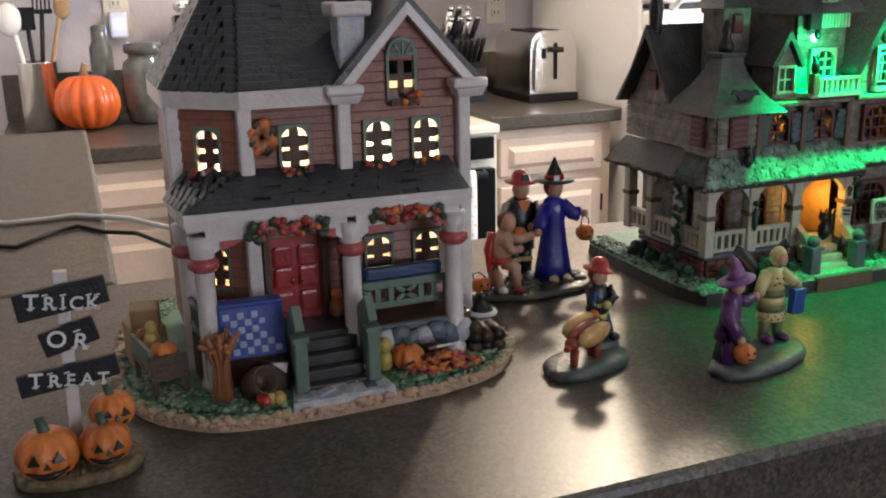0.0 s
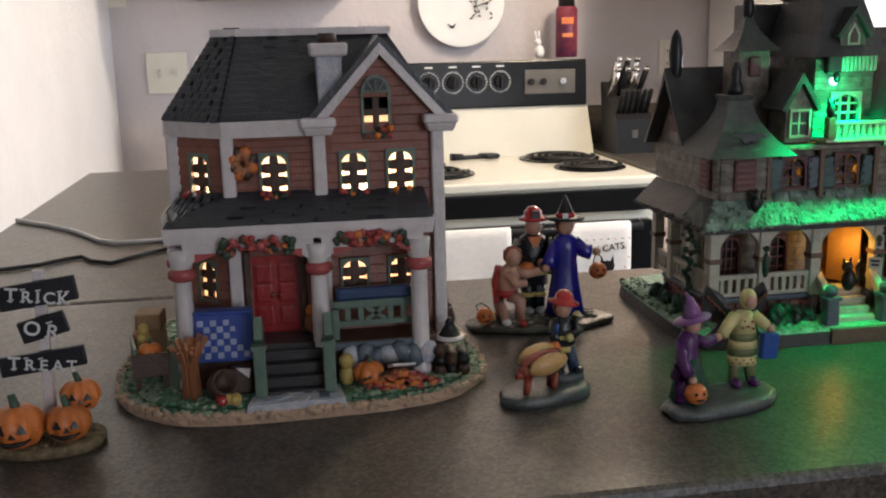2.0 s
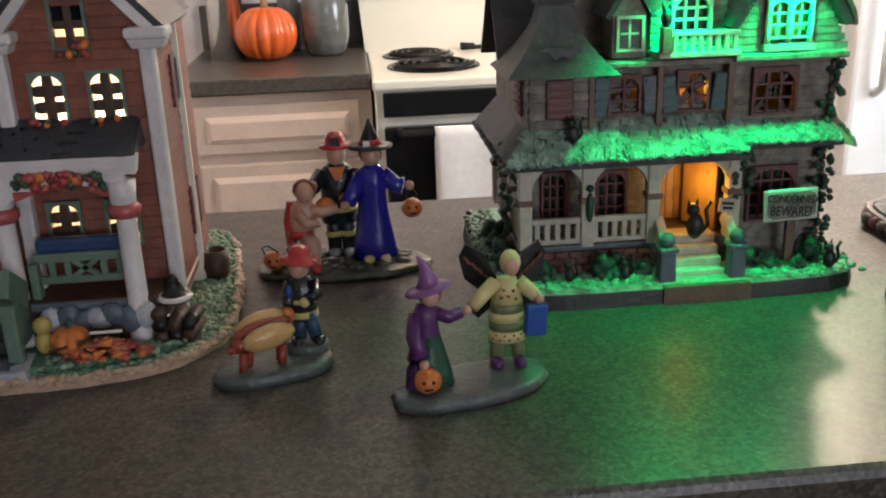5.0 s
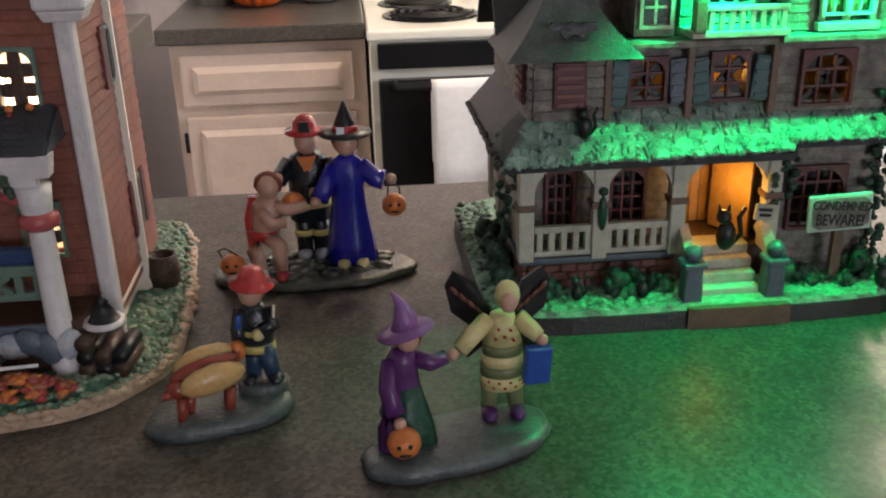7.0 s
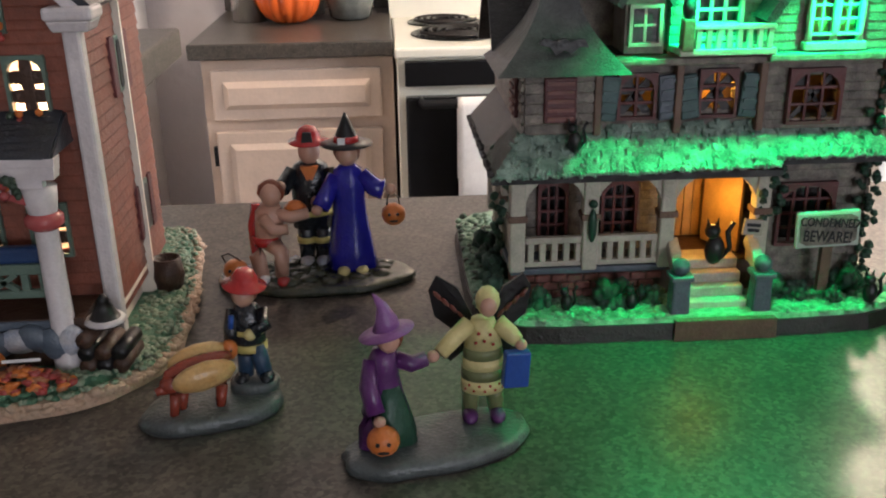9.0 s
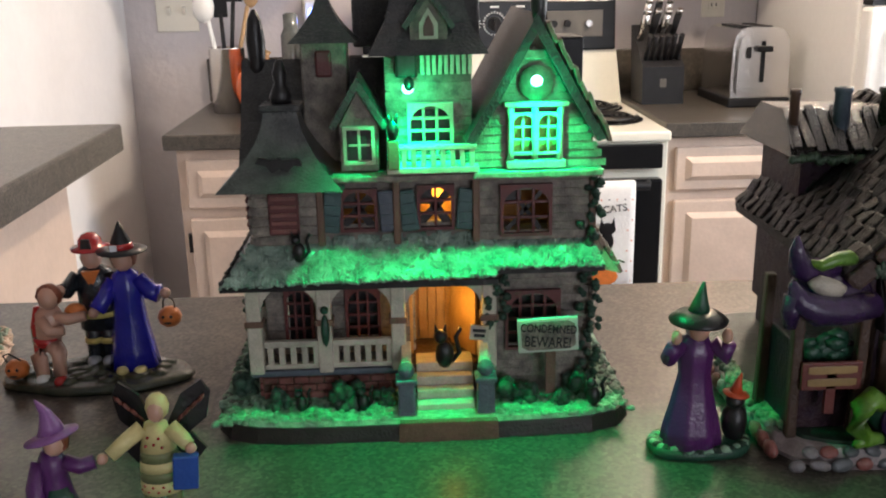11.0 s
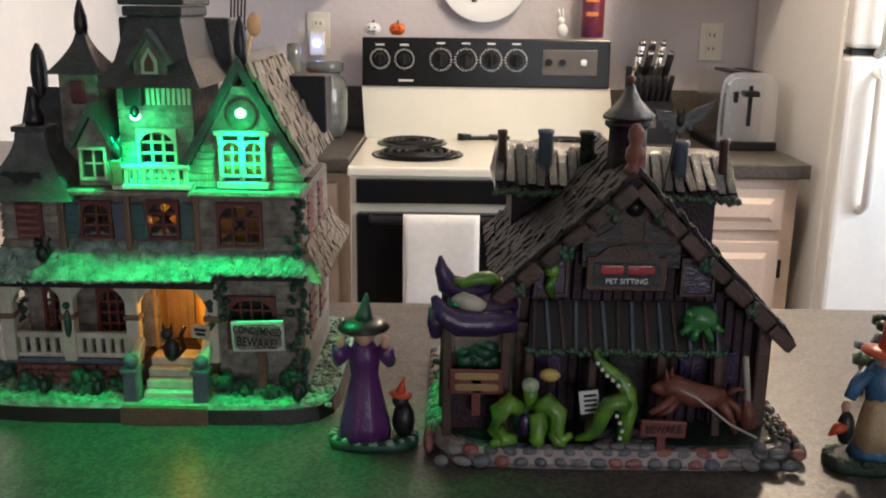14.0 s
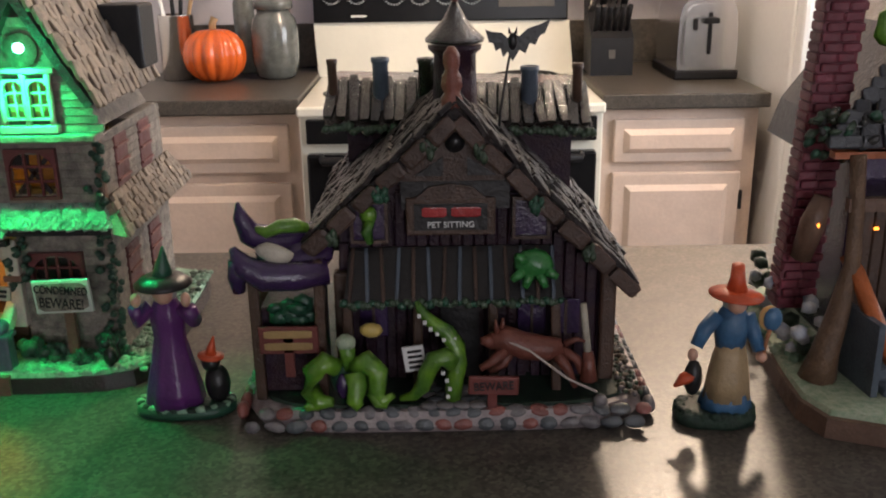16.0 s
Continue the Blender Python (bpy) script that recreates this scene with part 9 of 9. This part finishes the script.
# violet witch with a cat
o = (0.668, 0.432, BAR)
s = Sculpt((0.668, 0.432, 0))
s.mound(outline(0.6695, 0.4335, 0.0225, 0.0125, 36, 2.4, 0.06, 15), 0.0, 0.0052, DKGREEN)
random.seed(61)
for k in range(40):
    a = k * 2.4
    s.ball((0.6695 + 0.020 * math.cos(a), 0.4335 + 0.011 * math.sin(a), 0.0045), (0.0026, 0.0022, 0.0016), (TURFB, DKTURF)[k % 2], 1, 0.5)
s.lathe([(0.0135, 0.005), (0.0125, 0.012), (0.0095, 0.024), (0.0068, 0.037), (0.0075, 0.043), (0.0078, 0.048), (0.005, 0.0535), (0.002, 0.056)], (0.6655, 0.432, 0), PURPLE, 24, 0.85, ribs=8, rib=0.12)
for d in (-1, 1):
    s.tube([(0.6655 + d * 0.0065, 0.4315, 0.0505), (0.6655 + d * 0.0125, 0.4285, 0.0455), (0.6655 + d * 0.0118, 0.4255, 0.052)], [0.0036, 0.0038, 0.003], PURPLE)
    s.ball((0.6655 + d * 0.0106, 0.4248, 0.056), (0.0022, 0.0024, 0.0034), SKIN, 2)
head(s, (0.6655, 0.4295, 0.0575), 0.005, HAIRG)
s.lathe([(0.0122, -0.0028), (0.0124, -0.0018), (0.0085, 0.0012), (0.005, 0.002)], (0.6655, 0.431, 0.0635), BLACKP, 20)
s.tube([(0.6655, 0.431, 0.0645), (0.666, 0.431, 0.069), (0.6665, 0.431, 0.0735), (0.667, 0.431, 0.078)], [0.0048, 0.0034, 0.0019, 0.0006], DKGREEN, 12)
s.ball((0.6845, 0.4325, 0.013), (0.0058, 0.0055, 0.0098), BLACKP, 2)
s.ball((0.683, 0.4295, 0.0245), (0.0042, 0.004, 0.004), BLACKP, 2)
s.lathe([(0.0056, 0.0), (0.0058, 0.0006), (0.003, 0.0014)], (0.6832, 0.4295, 0.0272), HATORANGE, 16, rot=(0, 8, 0))
s.tube([(0.6832, 0.4295, 0.028), (0.684, 0.4295, 0.0325), (0.6852, 0.4295, 0.037)], [0.0029, 0.0016, 0.0003], HATORANGE)
single(s, "violet_witch_figurine", o, "figurine of a violet-gowned witch doll with a hatted black cat", "figurine", "village figurines")

# blue-coated witch with orange hat
o = (0.905, 0.416, BAR)
s = Sculpt((0.905, 0.416, 0))
s.mound(outline(0.903, 0.4175, 0.0175, 0.0125, 30, 2.4, 0.08, 19), 0.0, 0.006, DKTURF)
for k in range(26):
    a = k * 2.4
    s.ball((0.903 + 0.015 * math.cos(a), 0.4175 + 0.0105 * math.sin(a), 0.0052), (0.003, 0.0026, 0.002), DKTURF, 1, 0.5)
s.lathe([(0.0118, 0.006), (0.0108, 0.010), (0.0098, 0.0135)], (0.9075, 0.417, 0), BLUECOAT, 24, 0.85, ribs=10, rib=0.15)
s.lathe([(0.0102, 0.0105), (0.0092, 0.020), (0.0075, 0.030), (0.0058, 0.036)], (0.9075, 0.4165, 0), APRON, 22, 0.85, ribs=7, rib=0.10)
s.lathe([(0.0062, 0.034), (0.0072, 0.041), (0.0074, 0.046), (0.005, 0.0515), (0.002, 0.0535)], (0.9075, 0.417, 0), BLUECOAT, 18, 0.85)
s.tube([(0.9015, 0.4165, 0.0485), (0.8955, 0.415, 0.0425), (0.892, 0.413, 0.036)], [0.0036, 0.0034, 0.0028], BLUECOAT)
s.ball((0.8905, 0.412, 0.0325), (0.0021, 0.0022, 0.003), SKIN, 2)
s.tube([(0.9135, 0.4165, 0.0485), (0.9165, 0.4145, 0.0405), (0.9185, 0.412, 0.034)], [0.0036, 0.0032, 0.0028], BLUECOAT)
s.ball((0.9192, 0.411, 0.0315), 0.0024, SKIN, 2)
s.tube([(0.9195, 0.411, 0.029), (0.9205, 0.411, 0.038), (0.9218, 0.411, 0.0445)], 0.0009, STALK)
s.ball((0.9225, 0.411, 0.0485), (0.004, 0.0016, 0.0054), BLUECOAT, 2)
s.lathe([(0.0044, -0.0008), (0.0044, 0.0008)], (0.9215, 0.4122, 0.0485), BUN, 16, 1.25, rot=(90, 0, 0))
head(s, (0.908, 0.4145, 0.0545), 0.0046, HAIRG)
s.lathe([(0.0112, -0.0012), (0.0114, -0.0004), (0.0058, 0.0012), (0.0044, 0.0016)], (0.908, 0.416, 0.0585), HATORANGE, 20, rot=(0, 4, 0))
s.tube([(0.908, 0.416, 0.0592), (0.908, 0.416, 0.0655), (0.9077, 0.416, 0.0712)], [0.0046, 0.0031, 0.0026], HATORANGE, 12)
s.ball((0.891, 0.411, 0.0225), (0.0040, 0.0036, 0.0085), BLACKP, 2)
s.tube([(0.8905, 0.4105, 0.0235), (0.8865, 0.4095, 0.0225), (0.8825, 0.4085, 0.0195)], [0.0030, 0.0026, 0.0005], HATORANGE, 10)
single(s, "broom_witch_figurine", o, "figurine of a blue-coated witch doll with orange hat and toucan", "figurine", "village figurines")

# trick or treat signpost on a straw mound with pumpkins
so3 = (0.105, 0.40, 0)
S = thing("trick_or_treat_signpost", (0.105, 0.40, BAR), "small black board signpost on a straw mound with carved pumpkins", "signpost")
b = Sculpt(so3)
b.mound(outline(0.1045, 0.398, 0.0255, 0.0175, 40, 2.5, 0.05, 3), 0.0, 0.0055, STRAW)
random.seed(71)
for k in range(420):
    a, t = random.uniform(0, 6.28), random.random() ** 0.5
    b.ball((0.1045 + 0.0242 * t * math.cos(a), 0.398 + 0.0165 * t * math.sin(a), 0.0055 * (1 if t < 0.85 else 0.55)), (random.uniform(0.0014, 0.003), 0.0009, 0.0012), STRAW, 1, 0.6, rot=(random.uniform(-40, 40), random.uniform(-40, 40), random.uniform(0, 180)))
b.make("straw_mound", S, "brown straw and moss mound")
b = Sculpt(so3)
b.box((0.1055, 0.4035, 0.045), (0.0052, 0.0036, 0.08), TRIMW, (0, 1.5, 0), bevel=0.0006)
b.make("post", S, "off-white post")
SERIF = {"T": ((0, 0),), "R": ((-0.2, 0), (0.24, 0), (-0.22, 1)), "I": ((0, 0), (0, 1)), "K": ((-0.2, 0), (0.22, 0), (-0.2, 1), (0.2, 1)), "E": ((-0.2, 0), (-0.2, 1)), "A": ((-0.26, 0), (0.26, 0))}
for words, xc, zc, w, h, tilt, sz in (("TRICK", 0.106, 0.0745, 0.035, 0.0115, -7, 0.0095), ("OR", 0.107, 0.0583, 0.0215, 0.0105, -14, 0.0095), ("TREAT", 0.105, 0.0417, 0.0385, 0.0095, -6, 0.0092)):
    b = Sculpt(so3)
    b.box((xc, 0.400, zc), (w, 0.0032, h), SIGNBLK, (0, tilt, 0), bevel=0.0006)
    bd = b.make("board", S, "black wooden board")
    face = pose(xc - so3[0], 0.3981 - so3[1], zc, 90, -tilt, 0) @ pose(0, -sz * 0.02, 0)
    sizes = [sz * (1.0 if i == 0 or len(words) == 2 else 0.82) for i in range(len(words))]
    wide = [q * (0.62 if c == "I" else 0.92) for q, c in zip(sizes, words)]
    wide = [q * w * 0.84 / sum(wide) for q in wide]
    x = -sum(wide) / 2
    for c, q, ww in zip(words, sizes, wide):
        base_ = -sz * 0.36
        cap_h = q * 0.70
        text_mesh(c, q, SIGNWHT, face @ pose(x + ww / 2, base_ + cap_h / 2 - q * 0.13, 0), "letter", bd, 0.0003)
        foot = q * 0.30
        for dx, top_ in SERIF.get(c, ()):
            piece("serif", bd, tuple((face @ pose(x + ww / 2 + dx * q, base_ + (cap_h if top_ else 0.0), 0)).translation), (foot, 0.0006, q * 0.07), SIGNWHT, (0, tilt, 0))
        x += ww
for x, y, z, r, h, turn in ((0.0935, 0.389, 0.005, 0.0125, 0.0195, 0), (0.1155, 0.3905, 0.006, 0.0105, 0.0165, 6), (0.1195, 0.401, 0.016, 0.0095, 0.0145, 12)):
    b = Sculpt(so3)
    knobbly_pumpkin(b, (x, y, z), r, h, ORANGEP, 9, None)
    p_ = b.make("pumpkin", S, "carved orange pumpkin")
    b = Sculpt(so3)
    b.tube([(x, y, z + h * 0.86), (x - 0.0004, y, z + h * 1.05), (x - 0.0015, y, z + h * 1.3)], [r * 0.26, r * 0.18, r * 0.15], STEMG, 8)
    b.make("stem", p_, "dark green stem")
    f = math.radians(turn)
    for kind, u, v in (("eye", -0.36, 0.62), ("eye", 0.36, 0.62), ("nose", 0.0, 0.47)):
        b = Sculpt((0, 0, 0))
        q = r * (0.19 if kind == "eye" else 0.12)
        b.prism([(-q, -q * 0.8), (q, -q * 0.8), (0, q)], -0.0012, 0.0012, BLACKP)
        e = b.make(kind, p_)
        e.matrix_basis = pose(x + r * u * math.cos(f) + r * 0.9 * math.sin(f) - so3[0], y - r * 0.93 * math.sqrt(1 - u * u * 0.6) - so3[1], z + h * v, -12, 0, math.degrees(f) + u * 40)
    b = Sculpt(so3)
    b.tube([(x + r * u, y - r * math.sqrt(max(0.05, 1 - u * u)) * 0.955, z + h * (0.25 + 0.22 * u * u)) for u in (-0.62, -0.4, -0.2, 0, 0.2, 0.4, 0.62)], [r * 0.04, r * 0.075, r * 0.1, r * 0.11, r * 0.1, r * 0.075, r * 0.04], BLACKP, 6)
    b.make("grin", p_)
